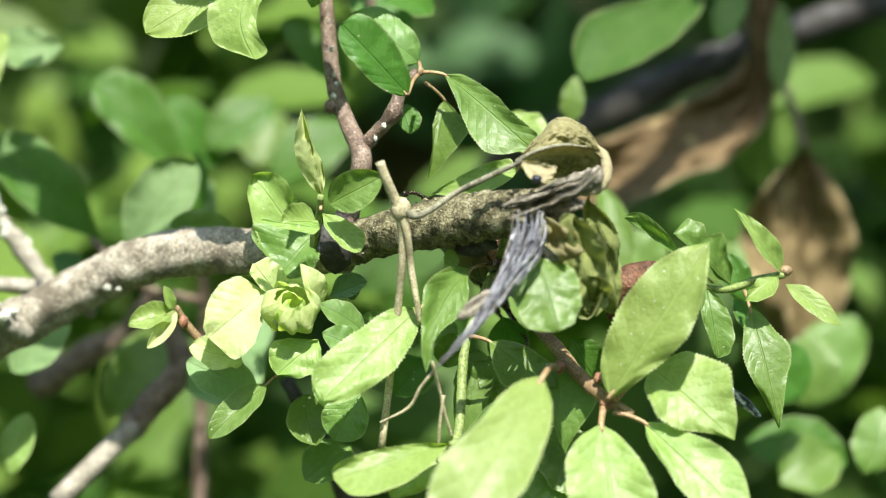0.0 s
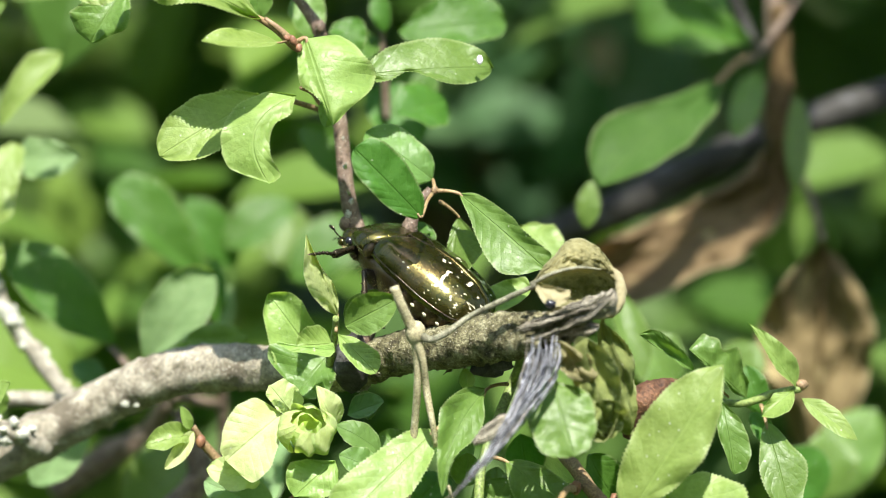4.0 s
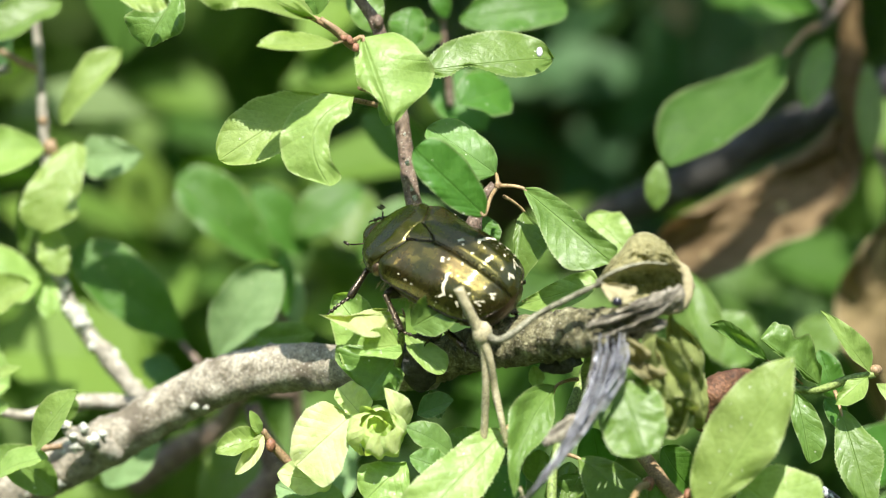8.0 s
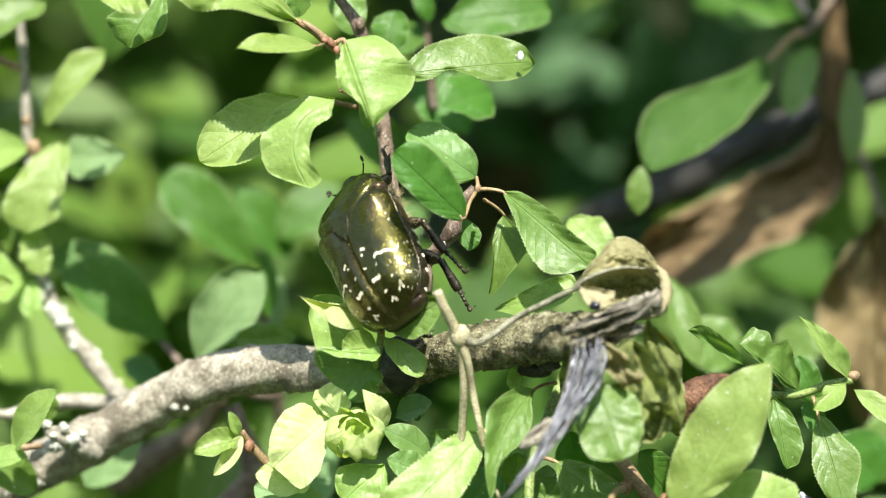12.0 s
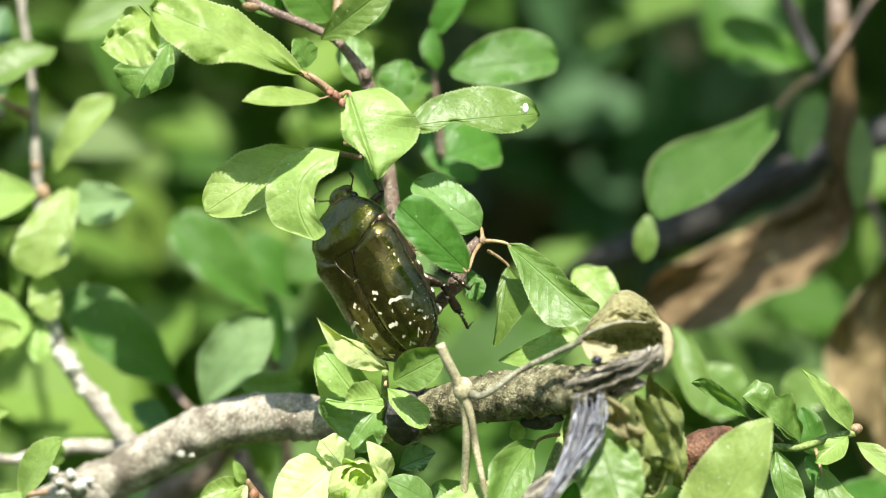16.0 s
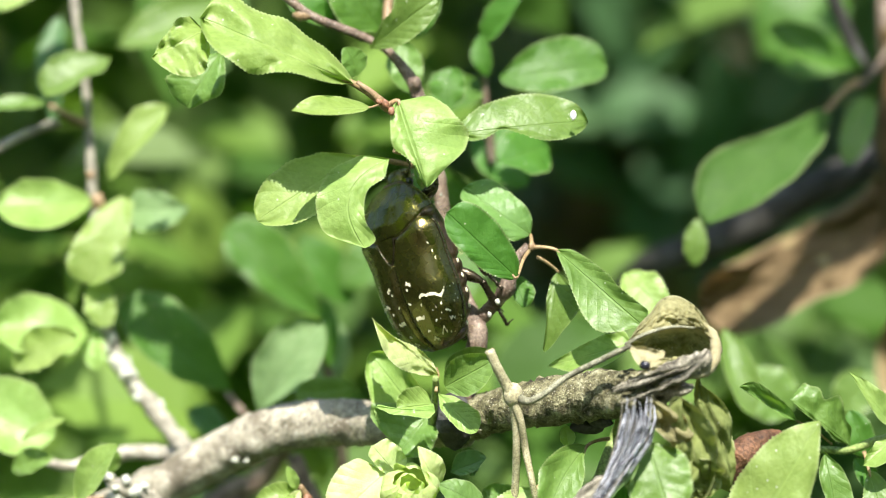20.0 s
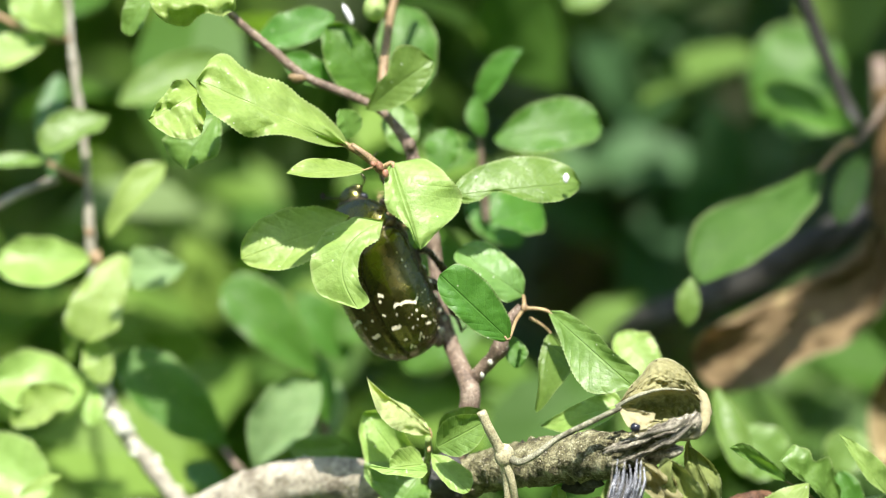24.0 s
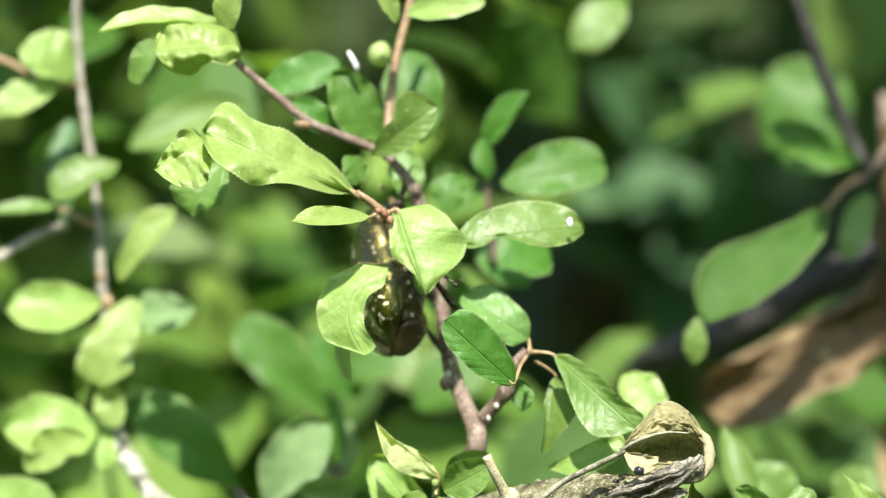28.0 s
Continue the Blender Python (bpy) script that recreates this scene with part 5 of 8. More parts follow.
pressed_leaf = leaf(tuft, (-4.37, -2, -7.46), (-7.15, -3.7, 2.10), 4.2, MAT["leaf_young"], fold=0.7, roll=20, bend=0.1, twist=70, teeth=14, wave=0.16, crumple=0.07, label='twisted young leaf', stalk=(-4.53, -5, -9.32), left=(0.034, 0.090, 0.152, 0.215, 0.262, 0.280, 0.270, 0.200, 0.100), right=(0.014, 0.047, 0.080, 0.092, 0.062, 0.028, 0.021, 0.015, 0.005))
# bright green stands in for sun on this leaf
leaf(tuft, (-5.16, 3, -14.34), (-12.44, 2, -5.17), 6.70, MAT["leaf_bright"], fold=0.2, roll=-10, teeth=18, wave=0.06, left=(0.206, 0.283, 0.338, 0.355, 0.319, 0.272, 0.211, 0.152, 0.060), right=(0.045, 0.124, 0.151, 0.181, 0.189, 0.198, 0.215, 0.179, 0.082))
leaf(tuft, (-4.32, -4, -9.60), (0.13, -6, -13.89), 3.06, MAT["leaf_bright"], fold=0.2, roll=1, teeth=12, left=(0.022, 0.073, 0.162, 0.210, 0.255, 0.276, 0.294, 0.221, 0.113), right=(0.019, 0.064, 0.141, 0.162, 0.173, 0.176, 0.177, 0.130, 0.078))
leaf(tuft, (-3.44, -7, -8.71), (2.32, -9, -5.47), 4.77, MAT["leaf_mid"], fold=0.3, roll=15, teeth=12)
leaf(tuft, (-2.99, 0, -18.79), (1.22, -1, -17.07), 2.63, MAT["leaf_glaucous"], fold=0.2, roll=20, teeth=9, label='small bluish dark leaf', left=(0.038, 0.126, 0.275, 0.375, 0.381, 0.371, 0.339, 0.239, 0.122), right=(0.022, 0.073, 0.160, 0.184, 0.179, 0.174, 0.126, 0.063, 0.019))
leaf(tuft, (-4.89, 1, -11.41), (-9.04, -1, -16.99), 8.63, MAT["leaf_mid"], fold=0.12, teeth=16, wave=0.06, label="broad green leaf in the shade of the tuft", left=(0.054, 0.164, 0.232, 0.304, 0.335, 0.366, 0.305, 0.198, 0.061), right=(0.048, 0.160, 0.403, 0.655, 0.825, 0.798, 0.648, 0.111, 0.023))
leaf(tuft, (-4.92, -6, -10.76), (-8.91, -8, -11.12), 3.00, MAT["leaf_bright"], fold=0.35, teeth=10, wave=0.06, left=(0.041, 0.058, 0.089, 0.122, 0.112, 0.100, 0.087, 0.075, 0.067), right=(0.349, 0.452, 0.548, 0.540, 0.532, 0.500, 0.397, 0.294, 0.106))
leaf(tuft, (-4.53, -7, -11.50), (-11.13, -9, -10.99), 1.75, MAT["leaf_bright"], fold=0.2, teeth=14, wave=0.05, left=(0.043, 0.116, 0.119, 0.106, 0.097, 0.098, 0.095, 0.047, 0.015), right=(0.134, 0.112, 0.074, 0.048, 0.030, 0.013, 0.023, 0.042, 0.055))
rosette = part("twig", tube([(-4.8, 2, -18.15, 0.77), (-6.2, -1, -21.3, 0.5), (-7.42, -3.6, -22.24, 0.37)], 8, 5, 0.1, 0.4), MAT["stem_green"], branch, "bud of rolled young leaves")
part("rolled_leaf", rolled_bud((-7.42, -5, -20.64), 2.7, (0.15, -0.8, 0.55), 1.7, 1.0, 0.3), MAT["leaf_young"], rosette, "pale rolled-up young leaf")
part("outer_leaf", rolled_bud((-7.42, -5, -20.64), 3.25, (0.1, -0.75, 0.6), 0.42, 3.0, 0.93, 2.6), MAT["leaf_young"], rosette)
part("outer_leaf", rolled_bud((-7.42, -5, -20.64), 3.5, (0.1, -0.75, 0.6), 0.38, 5.0, 0.93, 4.4), MAT["leaf_young"], rosette)
part("outer_leaf", rolled_bud((-7.42, -5, -20.64), 3.3, (0.1, -0.75, 0.6), 0.3, 8.0, 0.93, 0.4), MAT["leaf_young"], rosette)
leaf(rosette, (-4.27, -4.5, -20.14), (-6.67, -5.6, -15.39), 3.18, MAT["leaf_young"], fold=0.5, bend=0.2, roll=10, teeth=8, left=(0.031, 0.102, 0.143, 0.135, 0.122, 0.095, 0.068, 0.035, 0.011), right=(0.104, 0.213, 0.327, 0.377, 0.383, 0.328, 0.235, 0.120, 0.037))
leaf(rosette, (-10.64, -2.8, -18.72), (-14.62, -4.2, -25.45), 3.96, MAT["leaf_young"], fold=0.15, roll=-3, teeth=14, wave=0.05, left=(0.050, 0.145, 0.171, 0.200, 0.185, 0.162, 0.135, 0.102, 0.053), right=(0.062, 0.144, 0.223, 0.247, 0.263, 0.256, 0.247, 0.223, 0.157))
leaf(rosette, (-9.00, -2.4, -18.98), (-11.91, -3.5, -15.53), 3.94, MAT["leaf_young"], fold=0.2, teeth=10, left=(0.110, 0.135, 0.176, 0.221, 0.225, 0.225, 0.225, 0.209, 0.064), right=(0.284, 0.421, 0.474, 0.490, 0.507, 0.463, 0.418, 0.372, 0.022))
leaf(rosette, (-10.32, -3, -18.84), (-16.49, -5, -24.28), 6.33, MAT["leaf_young"], fold=0.25, teeth=14, wave=0.06, left=(0.036, 0.122, 0.229, 0.309, 0.385, 0.461, 0.478, 0.485, 0.412), right=(0.176, 0.403, 0.443, 0.488, 0.455, 0.417, 0.346, 0.233, 0.152))
leaf(rosette, (-4.14, -3.5, -23.86), (-8.65, -4.5, -28.13), 6.21, MAT["leaf_bright"], fold=0.1, roll=0, teeth=14, wave=0.05, left=(0.055, 0.184, 0.317, 0.380, 0.412, 0.363, 0.314, 0.157, 0.036), right=(0.027, 0.091, 0.209, 0.353, 0.440, 0.513, 0.470, 0.358, 0.220))
leaf(rosette, (-12.59, 1, -26.63), (-18.71, -1, -25.31), 4.86, MAT["leaf_young"], fold=0.3, roll=10, teeth=10)
leaf(rosette, (1.13, -3, -23.06), (-4.28, -5, -19.89), 3.80, MAT["leaf_spotted"], fold=0.2, roll=10, teeth=10, label='pale young leaf with pink stain')
leaf(rosette, (0.86, -3.1, -29.74), (-1.81, -3.8, -35.18), 5.62, MAT["leaf_mid"], fold=0.15, teeth=12, wide=0.6)
leaf(rosette, (-3.57, -2.4, -26.62), (-2.22, -2.8, -31.73), 3.77, MAT["leaf_mid"], fold=0.3)
leaf(rosette, (-9.89, 0, -29.23), (-15.98, -3, -35.5), 3.95, MAT["leaf_mid"], fold=0.25, roll=10, teeth=12, stalk=(-8.04, 2, -27.71))
leaf(rosette, (-10.84, 4, -30.4), (-19.06, 3, -26.87), 5.80, MAT["leaf_pale"], fold=0.2, roll=0)
side_twig = part("twig", tube([(-15.2, 9, -28.6, 0.75), (-16.83, 5, -25.42, 0.62), (-19.32, 4, -22.49, 0.5), (-20.5, 3, -20.65, 0.36)], 8, 5, 0.2, 0.5), MAT["twig_red"], branch, "short pinkish twig with a tuft of young leaves")
leaf(side_twig, (-20.75, 3, -21.61), (-25.83, 1, -22.96), 3.40, MAT["leaf_bright"], fold=0.4, roll=10, teeth=10, wave=0.12, crumple=0.04)
leaf(side_twig, (-20.82, 3, -21.16), (-21.94, 2, -18.40), 1.60, MAT["leaf_bright"], fold=0.5, roll=18)
leaf(side_twig, (-20.5, 3, -21.2), (-23.6, 1, -25.6), 2.20, MAT["leaf_young"], fold=0.5, roll=-15, teeth=8)
part("bud", blob((-19.6, 2.9, -22.3), 0.62, (0.9, 0.8, 1.3), 0.3, 4), MAT["bud_brown"], side_twig)
leaf(rosette, (1.09, -5, -25.2), (-3.77, -6, -23.2), 3.79, MAT["leaf_spotted"], fold=0.3)

# shoots below the branch
lower = part("twig", tube([(16.8, -9, -9.43, 0.69), (16.5, -5, -12.11, 0.63), (15.9, 0, -14.49, 0.64), (13.37, -4, -20.51, 0.51), (12.29, -6, -24.43, 0.57), (12.03, -8, -29.53, 0.57), (11.85, -10, -33.33, 0.56), (11.08, -12, -35.23, 0.5)], 9, 6, 0.08, 0.9), MAT["stem_green"], branch, "upright hairy green stem")
leaf(lower, (6.96, -8, -20.01), (-3.39, -14, -30.84), 6.60, MAT["leaf_bright"], fold=0.12, bend=0.05, roll=0, teeth=20, wave=0.04, label='large bright toothed leaf', stalk=(10.71, -4, -18.07), left=(0.024, 0.081, 0.133, 0.165, 0.185, 0.173, 0.153, 0.121, 0.070), right=(0.044, 0.113, 0.159, 0.173, 0.198, 0.217, 0.225, 0.211, 0.126))
leaf(lower, (12.69, -6, -15.25), (7.81, -14, -27.32), 5.07, MAT["leaf_mid"], fold=0.25, bend=0.05, roll=-18, teeth=20, wave=0.1, label='wavy mid-green leaf with a brown scar', stalk=(15.11, -3, -14.64), left=(0.011, 0.036, 0.112, 0.146, 0.119, 0.059, 0.025, 0.029, 0.011), right=(0.080, 0.138, 0.172, 0.185, 0.146, 0.108, 0.073, 0.046, 0.017), bow=0.087)
leaf(lower, (10.57, -5, -15.56), (10.15, -5, -13.02), 1.90, MAT["leaf_bright"], fold=0.4, roll=0)
leaf(lower, (19.18, -18, -14.07), (21.71, -22, -22.28), 7.33, MAT["leaf_mid"], fold=-0.12, bend=0.06, roll=5, teeth=18, wave=0.05, stalk=(17.96, -4, -15.2), left=(0.051, 0.165, 0.329, 0.380, 0.380, 0.354, 0.329, 0.244, 0.182), right=(0.074, 0.192, 0.316, 0.373, 0.378, 0.365, 0.362, 0.316, 0.164))
leaf(lower, (10.76, -12, -34.94), (-1.93, -16, -39.33), 5.83, MAT["leaf_bright"], fold=0.15, bend=0.08, roll=15, teeth=18, left=(0.019, 0.064, 0.137, 0.184, 0.231, 0.253, 0.261, 0.233, 0.167), right=(0.012, 0.041, 0.081, 0.115, 0.141, 0.154, 0.154, 0.143, 0.097))
leaf(lower, (10.88, -10, -35.88), (4.44, -12, -41.13), 4.99, MAT["leaf_bright"], fold=0.3, roll=4)
leaf(lower, (12.33, 0, -34.61), (14.45, 2, -24.19), 4.49, MAT["leaf_mid"], fold=0.3, wide=0.6)
leaf(lower, (14.99, -6, -23.30), (22.70, -8, -28.34), 6.04, MAT["leaf_mid"], fold=0.1, roll=-10, teeth=16, stalk=(12.73, -6, -22.82), left=(0.033, 0.110, 0.173, 0.222, 0.239, 0.239, 0.234, 0.173, 0.072), right=(0.033, 0.111, 0.227, 0.336, 0.402, 0.352, 0.275, 0.149, 0.046))
leaf(lower, (10.5, -2, -26.35), (10.94, -3, -22.51), 3.81, MAT["leaf_mid"], fold=0.3)
rshoot = part("twig", tube([(18, -10, -9.24, 0.69), (19.27, -3, -14.47, 0.64), (20.13, 2, -20.07, 0.64), (22.78, -4, -23.63, 0.82), (25.42, -9, -27.09, 0.81), (27.8, -12, -29.22, 0.75), (30.92, -13, -30.98, 0.5)], 10, 6, 0.12, 0.8), MAT["twig_red"], branch, "brown leafy shoot")
part("bud", blob((27.86, -13, -29.85), 0.68, (1, 1, 1.3), 0.3, 1), MAT["bud_brown"], rshoot, "")
part("bud", blob((22.84, -9, -25.94), 0.63, (1, 1, 1.3), 0.3, 4), MAT["bud_brown"], rshoot, "")
part("bud", blob((26.96, -12, -27.06), 0.50, (1, 1, 1.3), 0.3, 11), MAT["bud_brown"], rshoot, "")
leaf(rshoot, (20.28, -22, -27.21), (9.97, -34, -44.63), 9.13, MAT["leaf_bright"], fold=0.2, bend=0.06, roll=0, teeth=22, wave=0.03, label='large soft bright leaf near the front', stalk=(22.46, -10, -26.09), left=(0.026, 0.082, 0.136, 0.162, 0.175, 0.185, 0.156, 0.105, 0.032), right=(0.038, 0.089, 0.125, 0.141, 0.173, 0.203, 0.199, 0.158, 0.081))
leaf(rshoot, (28.17, -15, -29.04), (38.24, -17, -11.73), 8.39, MAT["leaf_bright"], fold=0.12, bend=0.05, roll=-10, teeth=24, wave=0.05, label='large bright pointed leaf with toothed rim', stalk=(27.73, -13, -29.67), left=(0.062, 0.137, 0.195, 0.226, 0.241, 0.233, 0.199, 0.133, 0.047), right=(0.029, 0.067, 0.105, 0.151, 0.176, 0.167, 0.128, 0.072, 0.024))
leaf(rshoot, (32.69, -12, -25.57), (41.98, -16, -33.33), 9.64, MAT["leaf_bright"], fold=0.15, bend=0.08, roll=0, teeth=18, stalk=(28.67, -13, -29.51), left=(0.090, 0.299, 0.375, 0.433, 0.458, 0.358, 0.259, 0.161, 0.050), right=(0.066, 0.181, 0.237, 0.298, 0.288, 0.246, 0.139, 0.053, 0.016))
leaf(rshoot, (27.21, -16, -32.07), (28.96, -22, -44.96), 9.55, MAT["leaf_bright"], fold=0.2, bend=0.06, roll=0, teeth=20, stalk=(27.63, -13, -30.3), left=(0.033, 0.109, 0.188, 0.258, 0.300, 0.336, 0.329, 0.261, 0.104), right=(0.061, 0.177, 0.278, 0.320, 0.326, 0.331, 0.281, 0.220, 0.068))
leaf(rshoot, (32.12, -14, -31.74), (43.73, -20, -42.59), 6.82, MAT["leaf_bright"], fold=0.2, bend=0.06, roll=0, teeth=20, stalk=(28.72, -13, -30.76), left=(0.037, 0.093, 0.147, 0.209, 0.243, 0.236, 0.187, 0.110, 0.034), right=(0.019, 0.065, 0.102, 0.125, 0.158, 0.159, 0.155, 0.090, 0.028))
leaf(rshoot, (22.41, -6, -25.79), (23.93, -8, -35.56), 5.09, MAT["leaf_mid"], fold=0.2, roll=10, teeth=16, stalk=(22.53, -9, -25.95), left=(0.061, 0.194, 0.330, 0.399, 0.391, 0.298, 0.179, 0.080, 0.025), right=(0.015, 0.050, 0.080, 0.105, 0.106, 0.099, 0.069, 0.037, 0.011))
leaf(rshoot, (26.32, -2, -36.6), (19.99, -4, -41.93), 7.62, MAT["leaf_mid"], fold=0.2)
leaf(rshoot, (37.16, 0, -28.76), (42, 2, -31.14), 3.20, MAT["leaf_dark"], fold=0.3)
leaf(rshoot, (18.01, 4, -29.21), (22.51, 6, -40.74), 7.76, MAT["leaf_dark"], fold=0.2)
part("dead_twig", tube([(43.39, 4, -27.51, 0.58), (45.18, 2, -29.07, 0.64), (46.62, 0, -30.5, 0.26)], 7, 5, 0.2, 0.8), MAT["wood_silver"], branch, "broken grey twig end")

# shoot at the side of the break
rightshoot = part("twig", tube([(18.14, -11, -9.42, 0.56), (19.97, -5, -11, 0.51), (22.12, 0, -12.73, 0.51), (31.28, 3, -16.03, 0.45), (39.65, 3, -16.03, 0.45), (42.77, 2, -16, 0.45), (45.88, 1, -14.81, 0.51), (48.85, 0, -14.14, 0.45)], 8, 6, 0.1, 0.8), MAT["stem_green"], branch, "thin green-brown side shoot")
part("bud", blob((48.97, 0, -13.69), 0.58, (1.2, 1, 1), 0.3, 8), MAT["twig_red"], rightshoot, "")
leaf(rightshoot, (48.28, 0, -14.02), (42.46, -2, -6.86), 3.26, MAT["leaf_bright"], fold=0.35, roll=20, teeth=14, left=(0.008, 0.025, 0.067, 0.097, 0.082, 0.065, 0.041, 0.018, 0.006), right=(0.065, 0.178, 0.249, 0.248, 0.224, 0.181, 0.131, 0.071, 0.022))
leaf(rightshoot, (42.86, 2, -15.44), (35.78, -2, -10.08), 4.36, MAT["leaf_mid"], fold=0.15, roll=-10, teeth=14, wave=0.16, label='dull green leaf with pale specks', left=(0.008, 0.027, 0.058, 0.031, 0.012, 0.017, 0.023, 0.021, 0.007), right=(0.063, 0.174, 0.215, 0.324, 0.389, 0.257, 0.320, 0.275, 0.249))
leaf(rightshoot, (36.72, 0, -12.60), (29.98, -3, -8.63), 2.61, MAT["leaf_mid"], fold=0.9, roll=20, bend=0.12, teeth=10, wave=0.1, label='rolled narrow leaf', stalk=(40.85, 2, -15.36), left=(0.009, 0.031, 0.065, 0.050, 0.036, 0.029, 0.025, 0.014, 0.004), right=(0.035, 0.116, 0.161, 0.202, 0.228, 0.246, 0.247, 0.187, 0.077))
leaf(rightshoot, (39.70, -2, -16.00), (41.19, -3, -24.13), 3.35, MAT["leaf_mid"], fold=0.15, teeth=14, wave=0.06, label='speckled green leaf', left=(0.025, 0.082, 0.172, 0.221, 0.259, 0.265, 0.270, 0.210, 0.157), right=(0.020, 0.065, 0.113, 0.133, 0.120, 0.093, 0.068, 0.048, 0.024))
leaf(rightshoot, (44.87, -1, -18.14), (48.43, -4, -31.71), 5.29, MAT["leaf_mid"], fold=0.1, teeth=20, wave=0.06, label='speckled green leaf with toothed rim', stalk=(44.45, 1, -16.15), left=(0.052, 0.098, 0.149, 0.223, 0.208, 0.144, 0.092, 0.050, 0.016), right=(0.019, 0.064, 0.111, 0.146, 0.146, 0.117, 0.068, 0.032, 0.010))
leaf(rightshoot, (48.97, 0, -15.22), (55.36, -2, -19.85), 2.65, MAT["leaf_bright"], fold=0.3, roll=-2, teeth=12, left=(0.024, 0.080, 0.157, 0.174, 0.187, 0.154, 0.121, 0.064, 0.020), right=(0.017, 0.058, 0.106, 0.126, 0.139, 0.130, 0.122, 0.072, 0.022))
leaf(rightshoot, (47.91, -1, -14.33), (44.03, -3, -17.46), 3.07, MAT["leaf_bright"], fold=0.4, roll=20, teeth=8, left=(0.031, 0.102, 0.197, 0.251, 0.306, 0.280, 0.249, 0.203, 0.062), right=(0.023, 0.076, 0.168, 0.267, 0.238, 0.209, 0.180, 0.095, 0.029))
leaf(rightshoot, (43.65, 4, -17.06), (46.09, 4, -20.88), 2.58, MAT["leaf_dark"], fold=0.3)
leaf(rightshoot, (45.31, 8, -17.19), (43.36, 8, -11.66), 3.91, MAT["leaf_dark"], fold=0.3)

# ---- dry things caught on the broken end ----
stalk_thing = thing("dry_stalk", (4.13, -9, -9.02), "straw-coloured dry stalk with a swollen joint, hooked over the branch", "dry stalk")
part("upper_stem", tube([(1.72, -15, -4.27, 0.56), (2.53, -14.5, -6.13, 0.56), (3.47, -13.5, -8, 0.62), (4.21, -13, -9.25, 0.74)], 10, 5, 0.06, 0.4), MAT["straw"], stalk_thing, "cut-off upper stem")
part("joint", blob((4.28, -13, -9.25), 1.18, (0.95, 0.85, 1.1), 0.15, 8), MAT["straw"], stalk_thing, "swollen joint")
part("lower_stem", tube([(4.21, -13, -9.25, 0.68), (4.6, -12, -12.38, 0.44), (4.73, -11, -15.53, 0.44), (4.57, -9, -19.98, 0.44), (4.14, -8, -26.31, 0.44), (3.39, -8, -35.73, 0.44)], 8, 5, 0.06, 0.4), MAT["straw"], stalk_thing, "")
part("lower_stem", tube([(4.21, -13, -9.25, 0.68), (5.21, -12.5, -12.37, 0.43), (5.73, -11, -15.53, 0.44), (6.48, -11, -18.96, 0.37), (7.06, -10, -21.81, 0.31)], 8, 5, 0.06, 0.4), MAT["straw"], stalk_thing, "")
part("side_stem", tube([(4.4, -13, -9.25, 0.68), (5.95, -13.5, -9.98, 0.43), (7.8, -14, -9.1, 0.37), (10.27, -14, -7.25, 0.34), (13.34, -15, -5.62, 0.34), (15.77, -16, -4.38, 0.31), (17.35, -16.5, -3.64, 0.25)], 8, 6, 0.06, 0.4), MAT["stalk_grey"], stalk_thing, "grey-green side stem leading to a withered leaf")
withered = thing("withered_leaf", (21.42, -14, -1.8), "rolled-up withered olive-tan leaf hanging on the broken end", "dry leaf")
part("leaf_hood", hood([(16.77, -15, -3.46), (18.81, -13, -0.85), (21.58, -12, 1.84), (24.91, -12.5, 0.42), (26.79, -14.5, -3.05)], [(16.76, -15.2, -3.59), (19.21, -15.5, -2.22), (21.94, -15, -1.46), (24.67, -14.8, -1.70), (26.83, -15, -3.54)], [(16.76, -15.4, -3.83), (19.55, -16.5, -5.78), (22.61, -17, -6.75), (25.55, -17, -6.61), (26.80, -15.5, -4.15)], 6.0), MAT["leaf_dry_green"], withered, "cupped hood with curled rim")
part("rolled_rim", tube([(25.13, -13.2, -0.95, 0.3), (26.44, -14.2, -2.43, 0.55), (26.73, -15.6, -4.15, 0.65), (26.05, -16.8, -6.00, 0.6), (24.25, -17.3, -6.80, 0.45), (21.79, -17.4, -6.99, 0.25)], 10, 6, 0.3, 1.1), MAT["leaf_dry_pale"], withered, "pale dry rolled rim")
part("midrib", tube([(16.75, -15.4, -3.58, 0.26), (19.07, -15.9, -2.28, 0.22), (21.92, -15.5, -1.53, 0.17), (24.53, -15.1, -1.64, 0.1)], 7, 5, 0.1, 0.8), MAT["stalk_grey"], withered)
leaf(withered, (17.19, -17, -4.01), (21.02, -18, -4.78), 2.30, MAT["leaf_dry_pale"], fold=0.2, bend=0.1, wave=0.12, crumple=0.05, teeth=6, left=(0.092, 0.111, 0.144, 0.179, 0.173, 0.164, 0.154, 0.162, 0.170), right=(0.035, 0.116, 0.256, 0.362, 0.377, 0.392, 0.377, 0.250, 0.161))
leaf(withered, (22.44, -18, -9.14), (25.38, -15, -20.32), 5.42, MAT["leaf_withered"], fold=0.4, bend=0.12, wave=0.35, crumple=0.05, teeth=10, twist=35, cols=9, label='crumpled hanging blade')
leaf(withered, (25.07, -15, -7.35), (28.05, -12, -19.85), 4.34, MAT["leaf_withered"], fold=-0.4, bend=0.15, wave=0.35, crumple=0.05, teeth=10, twist=-35, cols=9)
leaf(withered, (19.99, -18, -9.76), (22.49, -17, -15.31), 4.05, MAT["leaf_dry_green"], fold=0.8, bend=0.15, wave=0.55, teeth=8, cols=9)
leaf(withered, (24.7, -16, -15.35), (25.69, -15, -20.02), 4.94, MAT["leaf_withered"], fold=0.4, bend=0.2, wave=0.35, crumple=0.05, teeth=8, cols=9)
